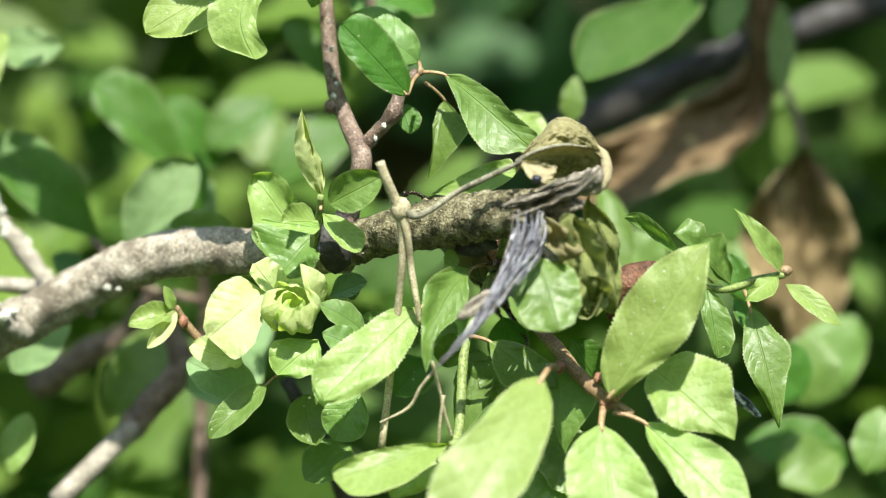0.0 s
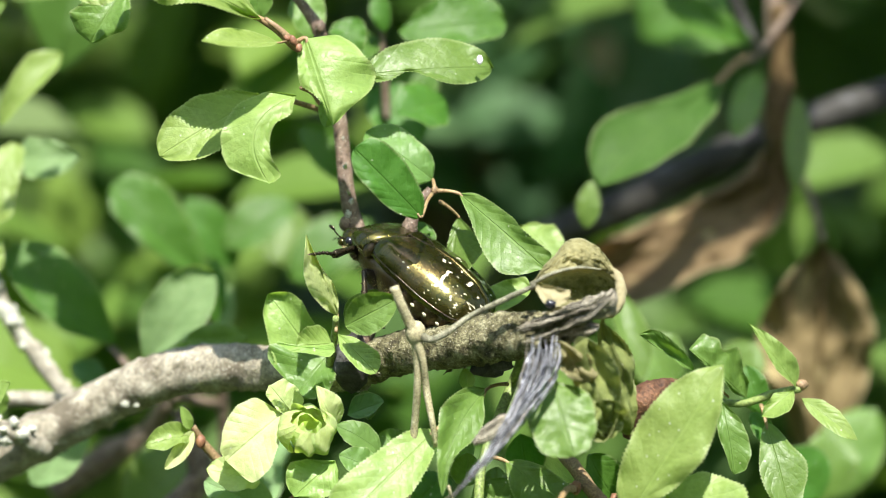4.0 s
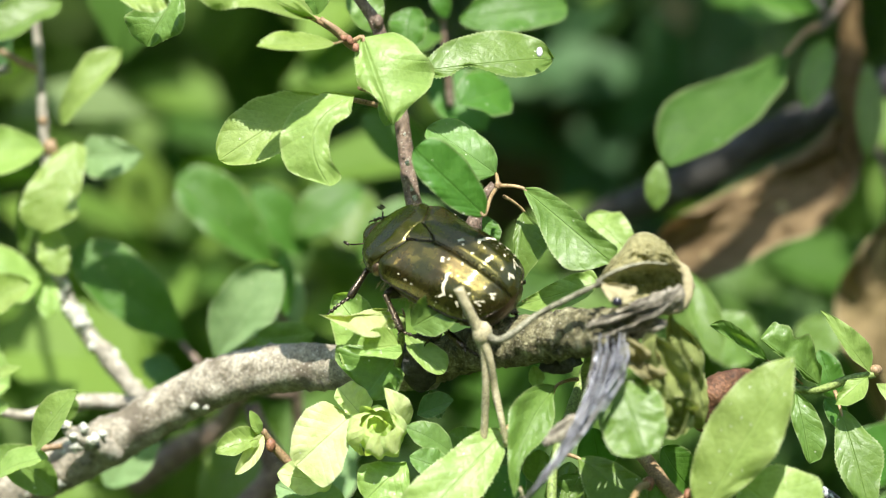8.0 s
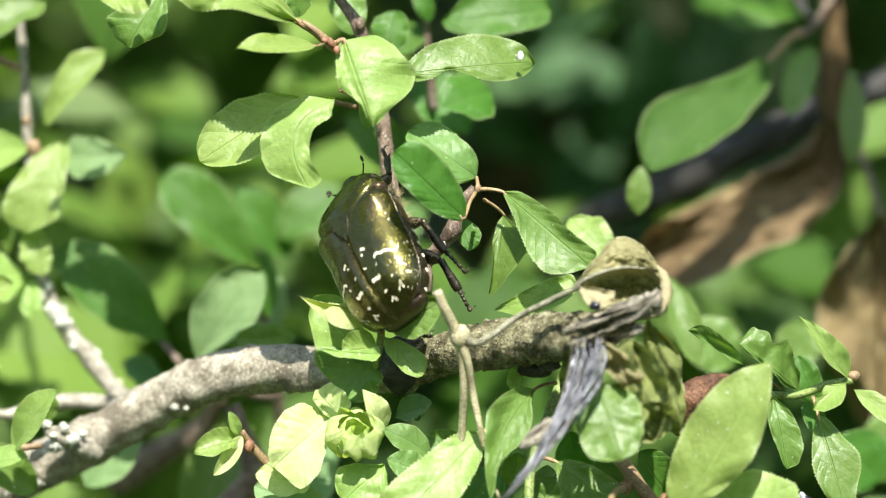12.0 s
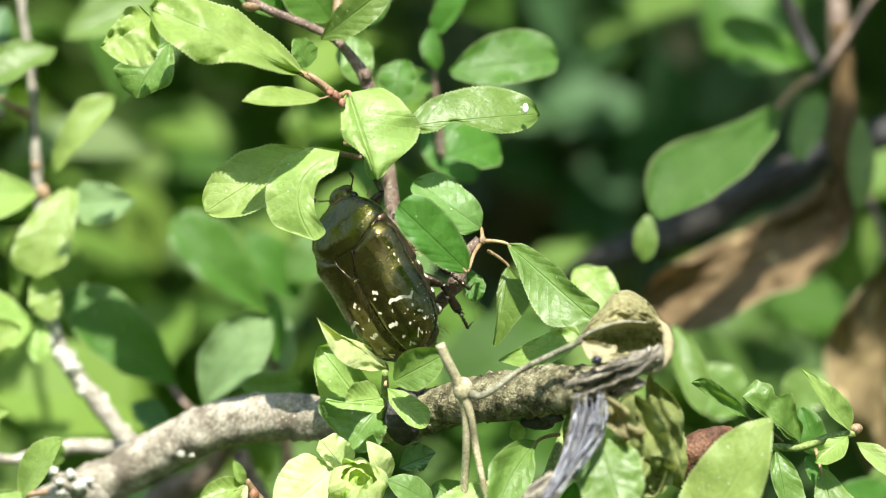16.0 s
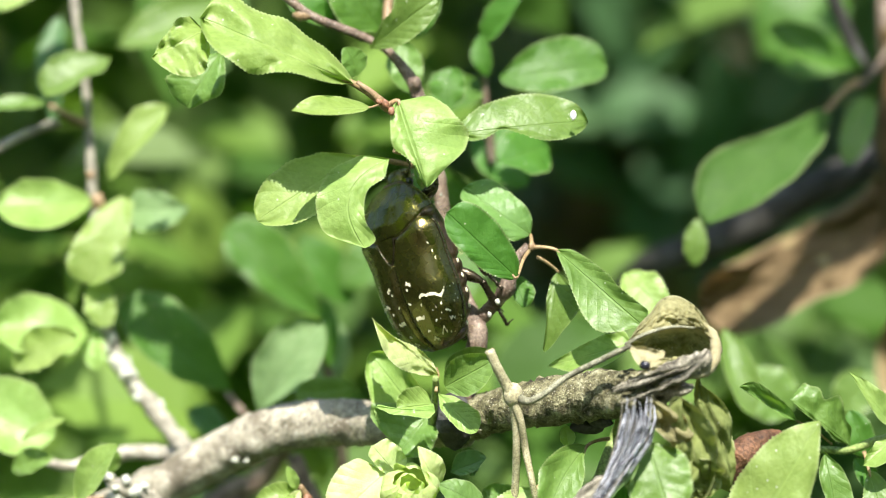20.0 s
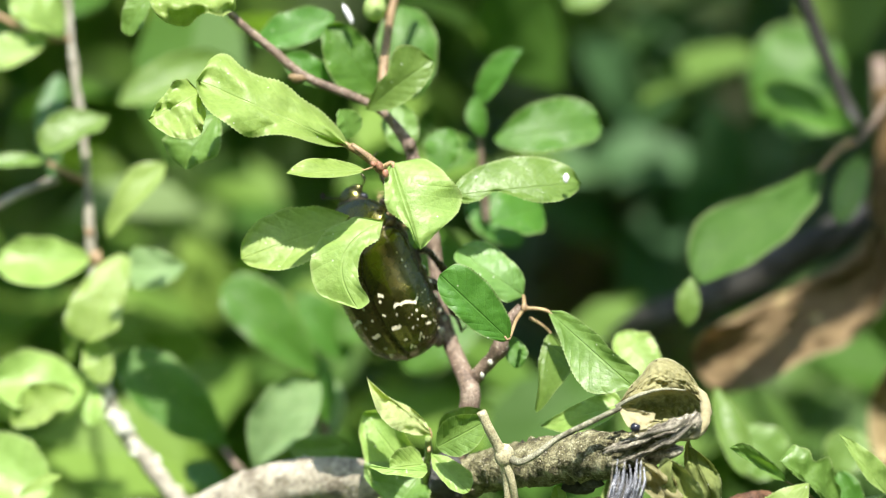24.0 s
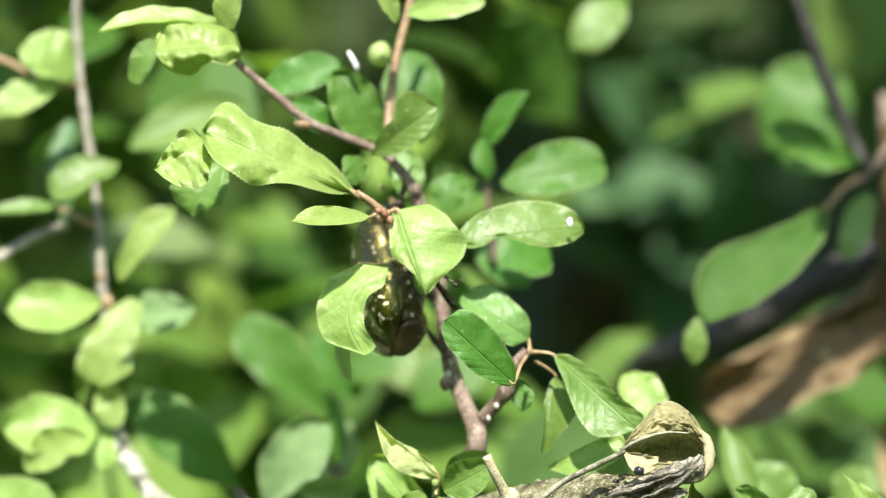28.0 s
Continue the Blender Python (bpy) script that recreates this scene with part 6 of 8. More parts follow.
seed = thing("black_seed", (18.86, -18.5, -5.64), "glossy black seed lodged on the broken wood", "seed")
part("seed_body", blob((18.92, -18.5, -5.7), 0.61, (1.1, 1, 0.85), 0.15, 6), MAT["seed_black"], seed, "")
rust = thing("rolled_brown_leaf", (30.79, -4, -17.68), "rust-brown rolled dead leaf behind the fresh leaves", "dry leaf")
part("roll", tube([(34.75, -2, -14.07, 0.51), (32.69, -4, -14.64, 1.27), (30.72, -5, -15.75, 1.9), (29.58, -5, -17.64, 1.77), (29.2, -4, -20.22, 0.89)], 12, 6, 0.25, 0.5), MAT["rust_leaf"], rust, "")
dry_wisp = thing("dry_plant_wisp", (8.82, -12, -25.94), "thin branching wisp of dry straw", "dry stalk")
part("wisp_stem", tube([(8.37, -16, -26.02, 0.18), (9.38, -14, -29.06, 0.19), (10.29, -13, -32.14, 0.19), (11.05, -12, -34.3, 0.19)], 6, 5, 0, 0.4), MAT["straw"], dry_wisp, "")
part("wisp_stem", tube([(8.75, -15, -26.92, 0.19), (7.31, -14, -28.84, 0.19), (6.18, -13, -31.06, 0.19), (4.05, -13, -32.4, 0.12), (2.95, -13, -32.94, 0.12)], 6, 5, 0, 0.4), MAT["straw"], dry_wisp, "")
part("wisp_stem", tube([(9.84, -14, -29.67, 0.19), (9.59, -13, -33.42, 0.19), (9.61, -12, -35.92, 0.12)], 6, 5, 0, 0.4), MAT["straw"], dry_wisp, "")

# ---- neighbour twig with lichen, at one side ----
side_twig = thing("leafy_side_twig", (-40.17, 34, -24.25), "slender upright twig with pale smooth leaves", "twig")
sstem = part("stem", tube([(-52.29, 36, 55.65, 0.48), (-52.24, 37, 47.12, 0.49), (-51.77, 37, 40.31, 0.52), (-50.87, 37, 33.5, 0.55), (-49.75, 37, 26.34, 0.55), (-49.21, 37, 18.45, 0.59), (-48.82, 37, 12.72, 0.66), (-47.86, 36, 4.15, 0.62), (-46.69, 35, -3.68, 0.83), (-44.54, 34, -8.61, 1.03), (-40.83, 33, -13.15, 1.17), (-36.77, 32, -18.03, 1.03), (-31.24, 30, -21.02, 0.82)], 12, 9, 0.34, 0.6), MAT["bark_pale"], side_twig, "grey-brown stem, lichened at its foot")
part("bud", blob((-48.68, 33, 15.59), 0.62, (0.9, 0.6, 1), 0.6, 23), MAT["twig_red"], sstem, "")
part("bud", blob((-47.73, 33, 12.32), 1.03, (0.9, 0.6, 1), 0.6, 13), MAT["twig_red"], sstem, "")
part("lichen_tuft", blob((-40.25, 33, -13.65), 1.37, (0.9, 0.6, 1), 0.6, 16), MAT["lichen"], sstem, "")
part("lichen_tuft", blob((-43.7, 33, -9.62), 1.03, (0.9, 0.6, 1), 0.6, 14), MAT["lichen"], sstem, "")
part("lichen_tuft", blob((-42.26, 33, -11.74), 0.96, (0.9, 0.6, 1), 0.6, 21), MAT["lichen"], sstem, "")
part("lichen_tuft", blob((-44.99, 33, -7.5), 0.82, (0.9, 0.6, 1), 0.6, 22), MAT["lichen"], sstem, "")
part("lichen_tuft", blob((-45.80, 32.2, -7.33), 0.49, (0.9, 0.7, 1), 0.8, 0), MAT["lichen"], sstem, "")
part("lichen_tuft", blob((-43.12, 32.9, -9.05), 0.57, (0.9, 0.7, 1), 0.8, 1), MAT["lichen"], sstem, "")
part("lichen_tuft", blob((-42.64, 32.1, -11.90), 0.57, (0.9, 0.7, 1), 0.8, 2), MAT["lichen"], sstem, "")
part("lichen_tuft", blob((-37.14, 33.0, -16.46), 0.56, (0.9, 0.7, 1), 0.8, 3), MAT["lichen"], sstem, "")
part("lichen_tuft", blob((-44.49, 33.0, -7.89), 0.93, (0.9, 0.7, 1), 0.8, 4), MAT["lichen"], sstem, "")
part("lichen_tuft", blob((-45.96, 32.6, -4.69), 0.55, (0.9, 0.7, 1), 0.8, 5), MAT["lichen"], sstem, "")
part("lichen_tuft", blob((-43.64, 33.0, -9.82), 0.75, (0.9, 0.7, 1), 0.8, 6), MAT["lichen"], sstem, "")
part("lichen_tuft", blob((-44.10, 33.1, -8.00), 0.92, (0.9, 0.7, 1), 0.8, 7), MAT["lichen"], sstem, "")
part("lichen_tuft", blob((-42.74, 32.5, -10.83), 0.54, (0.9, 0.7, 1), 0.8, 8), MAT["lichen"], sstem, "")
part("lichen_tuft", blob((-44.22, 32.1, -8.92), 0.79, (0.9, 0.7, 1), 0.8, 9), MAT["lichen"], sstem, "")
part("lichen_tuft", blob((-44.83, 32.4, -7.87), 1.00, (0.9, 0.7, 1), 0.8, 10), MAT["lichen"], sstem, "")
part("lichen_tuft", blob((-45.57, 32.8, -7.05), 0.60, (0.9, 0.7, 1), 0.8, 11), MAT["lichen"], sstem, "")
part("lichen_tuft", blob((-43.90, 32.7, -9.20), 0.95, (0.9, 0.7, 1), 0.8, 12), MAT["lichen"], sstem, "")
part("lichen_tuft", blob((-46.74, 32.9, -5.61), 0.79, (0.9, 0.7, 1), 0.8, 13), MAT["lichen"], sstem, "")
spet = part("side_shoot", tube([(-66.16, 34, 16.21, 0.62), (-62.02, 35, 18.02, 0.62), (-57.86, 36, 20.41, 0.55), (-53.12, 37, 22.31, 0.55)], 8, 5, 0.1, 0.4), MAT["bark_pale"], sstem, "pale cut shoot")
spet = part("side_shoot", tube([(-49.73, 37, 22.04, 0.55), (-51.76, 36, 22.87, 0.48), (-54.29, 36, 24.29, 0.35)], 8, 5, 0.1, 0.4), MAT["twig_red"], sstem, "")
spet = part("side_shoot", tube([(-51.62, 37, 39.96, 0.55), (-55.8, 36, 40.04, 0.42), (-60.7, 35, 42.69, 0.48), (-65.02, 35, 44.11, 0.41)], 8, 5, 0.1, 0.4), MAT["twig_red"], sstem, "")
leaf(sstem, (-52.52, 35, 39.83), (-58.98, 32, 44.26), 7.48, MAT["leaf_bright"], roll=10, teeth=9, fold=0.25, left=(0.009, 0.031, 0.069, 0.110, 0.151, 0.165, 0.151, 0.136, 0.045), right=(0.170, 0.349, 0.564, 0.727, 0.692, 0.658, 0.510, 0.347, 0.107))
leaf(sstem, (-54.08, 35, 39.81), (-61.70, 32, 35.47), 4.63, MAT["leaf_bright"], roll=0, teeth=9, fold=0.25, left=(0.012, 0.040, 0.087, 0.129, 0.131, 0.133, 0.108, 0.054, 0.017), right=(0.033, 0.109, 0.240, 0.306, 0.366, 0.354, 0.315, 0.213, 0.066))
leaf(sstem, (-46.24, 33, 30.18), (-54.36, 30, 25.56), 5.36, MAT["leaf_mid"], roll=10, teeth=9, fold=0.25, left=(0.031, 0.103, 0.147, 0.116, 0.116, 0.148, 0.159, 0.124, 0.091), right=(0.035, 0.116, 0.256, 0.353, 0.371, 0.387, 0.328, 0.268, 0.152))
leaf(sstem, (-46.40, 33, 15.06), (-39.11, 34, 24.35), 3.96, MAT["leaf_bright"], roll=0, teeth=9, fold=0.25, left=(0.040, 0.103, 0.160, 0.200, 0.230, 0.248, 0.256, 0.182, 0.067), right=(0.026, 0.038, 0.036, 0.050, 0.064, 0.077, 0.078, 0.071, 0.023))
leaf(sstem, (-48.33, 34, 12.35), (-60.10, 30, 11.50), 7.59, MAT["leaf_bright"], roll=10, teeth=9, fold=0.25, left=(0.043, 0.113, 0.200, 0.256, 0.293, 0.288, 0.252, 0.191, 0.068), right=(0.042, 0.141, 0.221, 0.278, 0.298, 0.316, 0.261, 0.167, 0.051))
leaf(sstem, (-44.82, 33, 13.10), (-48.34, 30, 1.89), 7.05, MAT["leaf_bright"], roll=0, teeth=9, fold=0.25, left=(0.134, 0.155, 0.191, 0.209, 0.223, 0.244, 0.273, 0.161, 0.061), right=(0.026, 0.086, 0.157, 0.215, 0.262, 0.293, 0.308, 0.274, 0.190))
leaf(sstem, (-44.93, 36, 11.18), (-36.47, 34, 11.65), 5.23, MAT["leaf_pale"], roll=20, teeth=9, fold=0.25, left=(0.038, 0.128, 0.281, 0.279, 0.264, 0.234, 0.166, 0.090, 0.028), right=(0.064, 0.184, 0.283, 0.311, 0.320, 0.294, 0.234, 0.162, 0.050))
leaf(sstem, (-48.43, 33, -3.34), (-60.11, 29, -3.57), 9.70, MAT["leaf_bright"], roll=15, teeth=9, fold=0.25, left=(0.057, 0.174, 0.311, 0.318, 0.299, 0.266, 0.274, 0.182, 0.091), right=(0.044, 0.148, 0.321, 0.409, 0.467, 0.449, 0.384, 0.268, 0.127))
leaf(sstem, (-48.14, 33, -3.76), (-47.83, 31, -8.54), 2.96, MAT["leaf_bright"], roll=0, teeth=9, fold=0.25, left=(0.091, 0.191, 0.235, 0.272, 0.277, 0.282, 0.249, 0.170, 0.115), right=(0.040, 0.132, 0.239, 0.263, 0.288, 0.265, 0.207, 0.148, 0.053))
leaf(sstem, (-47.31, 33, 3.04), (-46.49, 31, -3.31), 3.80, MAT["leaf_bright"], roll=0, teeth=9, fold=0.25, left=(0.020, 0.067, 0.148, 0.219, 0.222, 0.224, 0.227, 0.168, 0.116), right=(0.047, 0.157, 0.283, 0.302, 0.321, 0.340, 0.267, 0.194, 0.076))
leaf(sstem, (-53.86, 34, 24.26), (-62.29, 32, 23.9), 2.47, MAT["leaf_mid"], roll=20, teeth=9, fold=0.25, wide=0.55)
leaf(sstem, (-51.68, 36, 6.99), (-51.28, 36, -0.89), 2.08, MAT["leaf_mid"], roll=0, teeth=9, fold=0.25, wide=0.55)
leaf(sstem, (-54.94, 46, 22.13), (-54.54, 48, 36.09), 3.96, MAT["leaf_glaucous"], roll=0, teeth=9, fold=0.25, wide=0.55)
leaf(sstem, (-64.7, 26, -11.87), (-51.71, 24, -16.54), 10.14, MAT["leaf_bright"], roll=0, teeth=9, fold=0.25, wide=0.55)

# sprig at the foot of the lichened twig
sprig = thing("low_leafy_sprig", (-50.41, 14, -18.41), "small sprig of bright leaves beside the branch", "twig")
part("stem", tube([(-59.65, 14, -26.33, 0.59), (-51.62, 13, -23.64, 0.59), (-47.56, 12, -23.26, 0.46), (-44.28, 12, -22.93, 0.33)], 8, 5, 0.1, 0.4), MAT["twig_red"], sprig, "")
part("stem", tube([(-36.85, 26, -18.56, 1.08), (-41.59, 26, -18.22, 1.02), (-44.88, 25, -18.52, 0.95), (-50.85, 24, -19.83, 0.61), (-56.92, 24, -17.47, 0.54)], 9, 5, 0.2, 0.4), MAT["bark_pale"], sprig, "pale lichened side twig")
leaf(sprig, (-47.01, 8, -23.18), (-41.69, 4, -16.2), 5.06, MAT["leaf_bright"], teeth=10, fold=0.25, roll=-22)
leaf(sprig, (-44.01, 16, -20.15), (-45.23, 15, -16.6), 3.97, MAT["leaf_mid"], teeth=10, fold=0.25)
leaf(sprig, (-52.58, 10, -27.08), (-45.31, 6, -23.92), 4.56, MAT["leaf_bright"], teeth=10, fold=0.25, roll=-24)
leaf(sprig, (-57.16, 26, -8.06), (-49.16, 24, -3.98), 5.41, MAT["leaf_bright"], teeth=10, fold=0.25)
leaf(sprig, (-54.85, 18, -16.58), (-49.44, 16, -13.85), 1.99, MAT["leaf_bright"], teeth=10, fold=0.25, roll=-22)
leaf(sprig, (-56.43, 20, -19.99), (-51.19, 18, -18.57), 3.34, MAT["leaf_mid"], teeth=10, fold=0.25)
leaf(sprig, (-45.13, 14, -28.31), (-52.58, 10, -23.48), 5.25, MAT["leaf_mid"], teeth=10, fold=0.25)

# ---- leafy shrub behind ----
behind = thing("leafy_shrub", (-27.91, 60, -47.89), "shrub with broad smooth oval leaves, in half shade", "shrub")
part("stem", tube([(-17.73, 60, -62.42, 1.02), (-18.39, 58, -33.22, 0.87), (-18.52, 52, -18.52, 0.72), (-20.06, 46, -8.41, 0.64), (-23.05, 42, -2.04, 0.56)], 8, 5, 0.1, 0.4), MAT["bark_twig"], behind, "thin brown stem")
part("stem", tube([(-18.52, 52, -18.52, 0.72), (-27.13, 46, -16.88, 0.57), (-30.28, 40, -13.89, 0.49), (-33.34, 44, -10.48, 0.42)], 8, 5, 0.1, 0.4), MAT["bark_twig"], behind, "")
leaf(behind, (-27.69, 32, -13.43), (-19.66, 30, -1.93), 7.78, MAT["leaf_pale"], roll=0, teeth=0, fold=0.2, left=(0.036, 0.120, 0.232, 0.304, 0.312, 0.309, 0.282, 0.217, 0.119), right=(0.018, 0.059, 0.111, 0.166, 0.221, 0.237, 0.211, 0.149, 0.079))
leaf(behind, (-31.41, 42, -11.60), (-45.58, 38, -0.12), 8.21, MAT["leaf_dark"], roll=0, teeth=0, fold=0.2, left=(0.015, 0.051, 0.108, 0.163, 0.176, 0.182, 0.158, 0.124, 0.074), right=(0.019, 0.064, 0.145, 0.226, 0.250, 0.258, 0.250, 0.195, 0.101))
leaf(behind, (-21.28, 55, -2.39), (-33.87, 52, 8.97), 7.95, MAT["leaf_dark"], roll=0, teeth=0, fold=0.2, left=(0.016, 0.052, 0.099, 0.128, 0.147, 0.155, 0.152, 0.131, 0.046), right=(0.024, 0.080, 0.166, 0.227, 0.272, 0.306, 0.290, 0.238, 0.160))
leaf(behind, (-21.56, 48, -11.99), (-18.8, 50, -2.78), 6.40, MAT["leaf_pale"], roll=0, teeth=0, fold=0.2, wide=0.5)
leaf(behind, (-22.33, 20, -10.63), (-14.98, 20, -9.96), 4.01, MAT["leaf_mid"], roll=30, teeth=0, fold=0.2, wide=0.5)
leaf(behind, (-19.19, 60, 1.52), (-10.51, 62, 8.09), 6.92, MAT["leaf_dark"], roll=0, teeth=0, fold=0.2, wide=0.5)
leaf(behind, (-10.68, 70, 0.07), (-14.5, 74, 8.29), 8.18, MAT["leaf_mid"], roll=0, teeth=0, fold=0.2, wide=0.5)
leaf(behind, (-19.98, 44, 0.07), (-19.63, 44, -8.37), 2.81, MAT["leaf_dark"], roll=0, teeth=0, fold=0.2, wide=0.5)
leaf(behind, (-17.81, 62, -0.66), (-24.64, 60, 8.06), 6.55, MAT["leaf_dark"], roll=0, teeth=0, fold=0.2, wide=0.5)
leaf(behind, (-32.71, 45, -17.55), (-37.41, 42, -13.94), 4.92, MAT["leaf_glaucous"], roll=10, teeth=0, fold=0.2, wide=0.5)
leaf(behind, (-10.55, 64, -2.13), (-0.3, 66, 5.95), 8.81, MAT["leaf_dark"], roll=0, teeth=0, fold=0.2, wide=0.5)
# most of these take the dark green in place of shade
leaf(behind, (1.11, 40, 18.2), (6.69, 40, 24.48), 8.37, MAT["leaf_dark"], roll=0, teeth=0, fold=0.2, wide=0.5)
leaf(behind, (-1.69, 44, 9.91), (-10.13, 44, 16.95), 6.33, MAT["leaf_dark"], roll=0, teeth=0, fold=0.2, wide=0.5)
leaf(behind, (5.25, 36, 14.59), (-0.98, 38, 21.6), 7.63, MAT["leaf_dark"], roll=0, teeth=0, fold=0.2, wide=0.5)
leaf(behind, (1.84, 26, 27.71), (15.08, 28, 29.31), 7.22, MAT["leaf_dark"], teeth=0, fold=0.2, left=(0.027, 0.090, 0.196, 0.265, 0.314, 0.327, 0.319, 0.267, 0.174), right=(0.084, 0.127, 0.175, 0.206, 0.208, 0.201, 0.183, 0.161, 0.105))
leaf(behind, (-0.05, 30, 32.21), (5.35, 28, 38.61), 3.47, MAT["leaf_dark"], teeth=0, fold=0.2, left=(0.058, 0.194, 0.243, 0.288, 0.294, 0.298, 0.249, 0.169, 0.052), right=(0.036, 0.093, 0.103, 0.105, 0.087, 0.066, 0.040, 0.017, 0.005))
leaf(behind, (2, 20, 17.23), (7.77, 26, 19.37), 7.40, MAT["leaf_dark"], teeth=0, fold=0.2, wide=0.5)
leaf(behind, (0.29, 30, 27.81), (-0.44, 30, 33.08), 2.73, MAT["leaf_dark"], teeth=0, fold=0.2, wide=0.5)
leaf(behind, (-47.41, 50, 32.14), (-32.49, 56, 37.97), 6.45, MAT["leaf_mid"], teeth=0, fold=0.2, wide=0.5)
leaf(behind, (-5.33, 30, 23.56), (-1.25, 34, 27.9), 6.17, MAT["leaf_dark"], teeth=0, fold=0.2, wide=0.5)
leaf(behind, (-38.88, 36, -21.63), (-44.65, 34, -28.14), 7.59, MAT["leaf_bright"], teeth=0, fold=0.2, wide=0.5)
leaf(behind, (-34.5, 32, -21.55), (-40.89, 30, -28.73), 6.16, MAT["leaf_pale"], teeth=0, fold=0.2, wide=0.5)
leaf(behind, (-38.63, 30, -33.42), (-40.19, 28, -40.98), 4.23, MAT["leaf_bright"], teeth=0, fold=0.2, wide=0.5)
leaf(behind, (-21.9, 48, -22.01), (-29.71, 44, -33.73), 8.48, MAT["leaf_mid"], teeth=0, fold=0.2, wide=0.5)
leaf(behind, (-9.83, 40, -20.3), (-16.46, 40, -28.98), 6.28, MAT["leaf_pale"], teeth=0, fold=0.2, wide=0.5)
leaf(behind, (-19.65, 30, -29.9), (-10.22, 30, -26.08), 8.20, MAT["leaf_pale"], teeth=0, fold=0.2, wide=0.5)
part("stem", tube([(0.94, 34, 17.26, 0.55), (0.6, 33, 21.3, 0.55), (0.25, 32, 24.32, 0.45), (-0.03, 31, 28.53, 0.35)], 8, 5, 0.1, 0.4), MAT["bark_twig"], behind, "")
# pale bark paints the sunlit stretch; the same stem goes on in darker bark
part("stem", tube([(-34.61, 28, -44.15, 1.36), (-29.52, 30, -38.52, 1.37), (-26.02, 32, -34.62, 1.51)], 10, 5, 0.08, 0.4), MAT["bark_pale"], behind, "bare stem, bark made paler for its sunlit stretch")
part("stem", tube([(-26.48, 32, -35.12, 1.65), (-23.8, 33, -31.43, 1.72), (-20.57, 34, -27.14, 1.65), (-22.16, 34, -22.36, 1.24), (-23.35, 34, -18.95, 0.96)], 10, 5, 0.15, 0.4), MAT["bark_twig"], behind, "")
part("stem", tube([(-40.05, 60, -30.5, 1.74), (-33.62, 58, -25.89, 1.88), (-28.6, 56, -22.82, 1.44), (-25, 50, -17.8, 1)], 10, 5, 0.15, 0.4), MAT["bark_twig"], behind, "")
# dark bark puts this stem's shade into its colour
part("stem", tube([(-7.72, 18, -28.17, 0.8), (-4.85, 18, -32.73, 0.93), (-2.32, 20, -36.65, 1.07), (0.71, 24, -43.32, 1.21)], 10, 5, 0.12, 0.4), MAT["bark_dark"], behind, "stem with bark darkened for the shade it stands in")

# ---- right-hand background: dark limb, dead leaves and a leafy shoot ----
limb = thing("dark_limb", (13.17, 75, -0.68), "dark grey bare limb running behind the leaves", "branch")
part("limb_wood", tube([(17.5, 170, -8.5, 1.3), (17.2, 120, -1.5, 1.7), (21.0, 84, 4.0, 2.1), (31.07, 74, 8.29, 2.47), (39.88, 72, 13.09, 2.53), (47.87, 70, 17.12, 2.37), (57.73, 72, 21.65, 2.23), (76.03, 75, 28.51, 2.25)], 14, 6, 0.12, 0.15), MAT["bark_dark"], limb, "")
part("limb_wood", tube([(53.48, 74, 8.29, 0.9), (55.5, 72, 17.93, 1.04), (53.06, 70, 28.23, 1.19), (52.53, 72, 40.25, 1.34)], 10, 5, 0.12, 0.2), MAT["bark_twig"], limb, "")
deadleaf = thing("large_dead_leaf", (52.02, 60, 28.41), "large curled brown dead leaf hanging from a stem", "dry leaf")
part("rolled_stalk", tube([(52.43, 64, 35.93, 1.20), (52.65, 63, 28.54, 1.50), (52.28, 62, 21.91, 1.80), (52.93, 61, 16.05, 1.70), (52.27, 60, 10.20, 1.50), (50.45, 59, 5.81, 1.00)], 14, 8, 0.35, 0.6), MAT["leaf_dry_brown"], deadleaf, "brown twisted upper part of the leaf")
leaf(deadleaf, (53.49, 62, 12.80), (27.06, 66, -0.06), 13.16, MAT["leaf_dry_tan"], fold=0.35, bend=0.04, wave=0.2, crumple=0.07, teeth=0, cols=16, label="crumpled tan blade folded along its midrib", left=(0.047, 0.156, 0.221, 0.261, 0.237, 0.237, 0.250, 0.241, 0.173), right=(0.183, 0.147, 0.111, 0.103, 0.096, 0.094, 0.091, 0.089, 0.040))
deadleaf2 = thing("dead_leaf", (53.69, 62, -8.69), "brown dead leaf hanging in shade", "dry leaf")
leaf(deadleaf2, (58.63, 62, 5.17), (58.99, 66, -24.90), 15.10, MAT["leaf_dry_tan"], fold=0.25, bend=0.05, wave=0.2, crumple=0.07, teeth=0, cols=16, left=(0.026, 0.087, 0.164, 0.224, 0.225, 0.213, 0.150, 0.081, 0.025), right=(0.035, 0.116, 0.214, 0.263, 0.272, 0.241, 0.155, 0.090, 0.028))
part("midrib", tube([(58.63, 61.4, 5.17, 0.5), (58.7, 61.3, -5, 0.45), (58.8, 62.3, -15, 0.35), (58.99, 65.6, -24.9, 0.15)], 8, 5, 0.1, 0.5), MAT["leaf_dry_brown"], deadleaf2)
part("leaf_stalk", tube([(58.63, 61.6, 5.17, 0.5), (57.6, 66, 10.5, 0.5), (55.3, 71.5, 17, 0.6)], 8, 5, 0.1, 0.5), MAT["bark_twig"], deadleaf2)
rshrub = thing("leafy_shoot", (47.91, 58, 28.58), "shoot with long smooth green leaves behind", "twig")
part("stem", tube([(61.47, 66, 47.13, 0.51), (54.42, 62, 36.54, 0.44), (49.64, 58, 29.74, 0.43), (47.74, 57, 27.87, 0.36)], 8, 5, 0.1, 0.4), MAT["bark_twig"], rshrub, "")
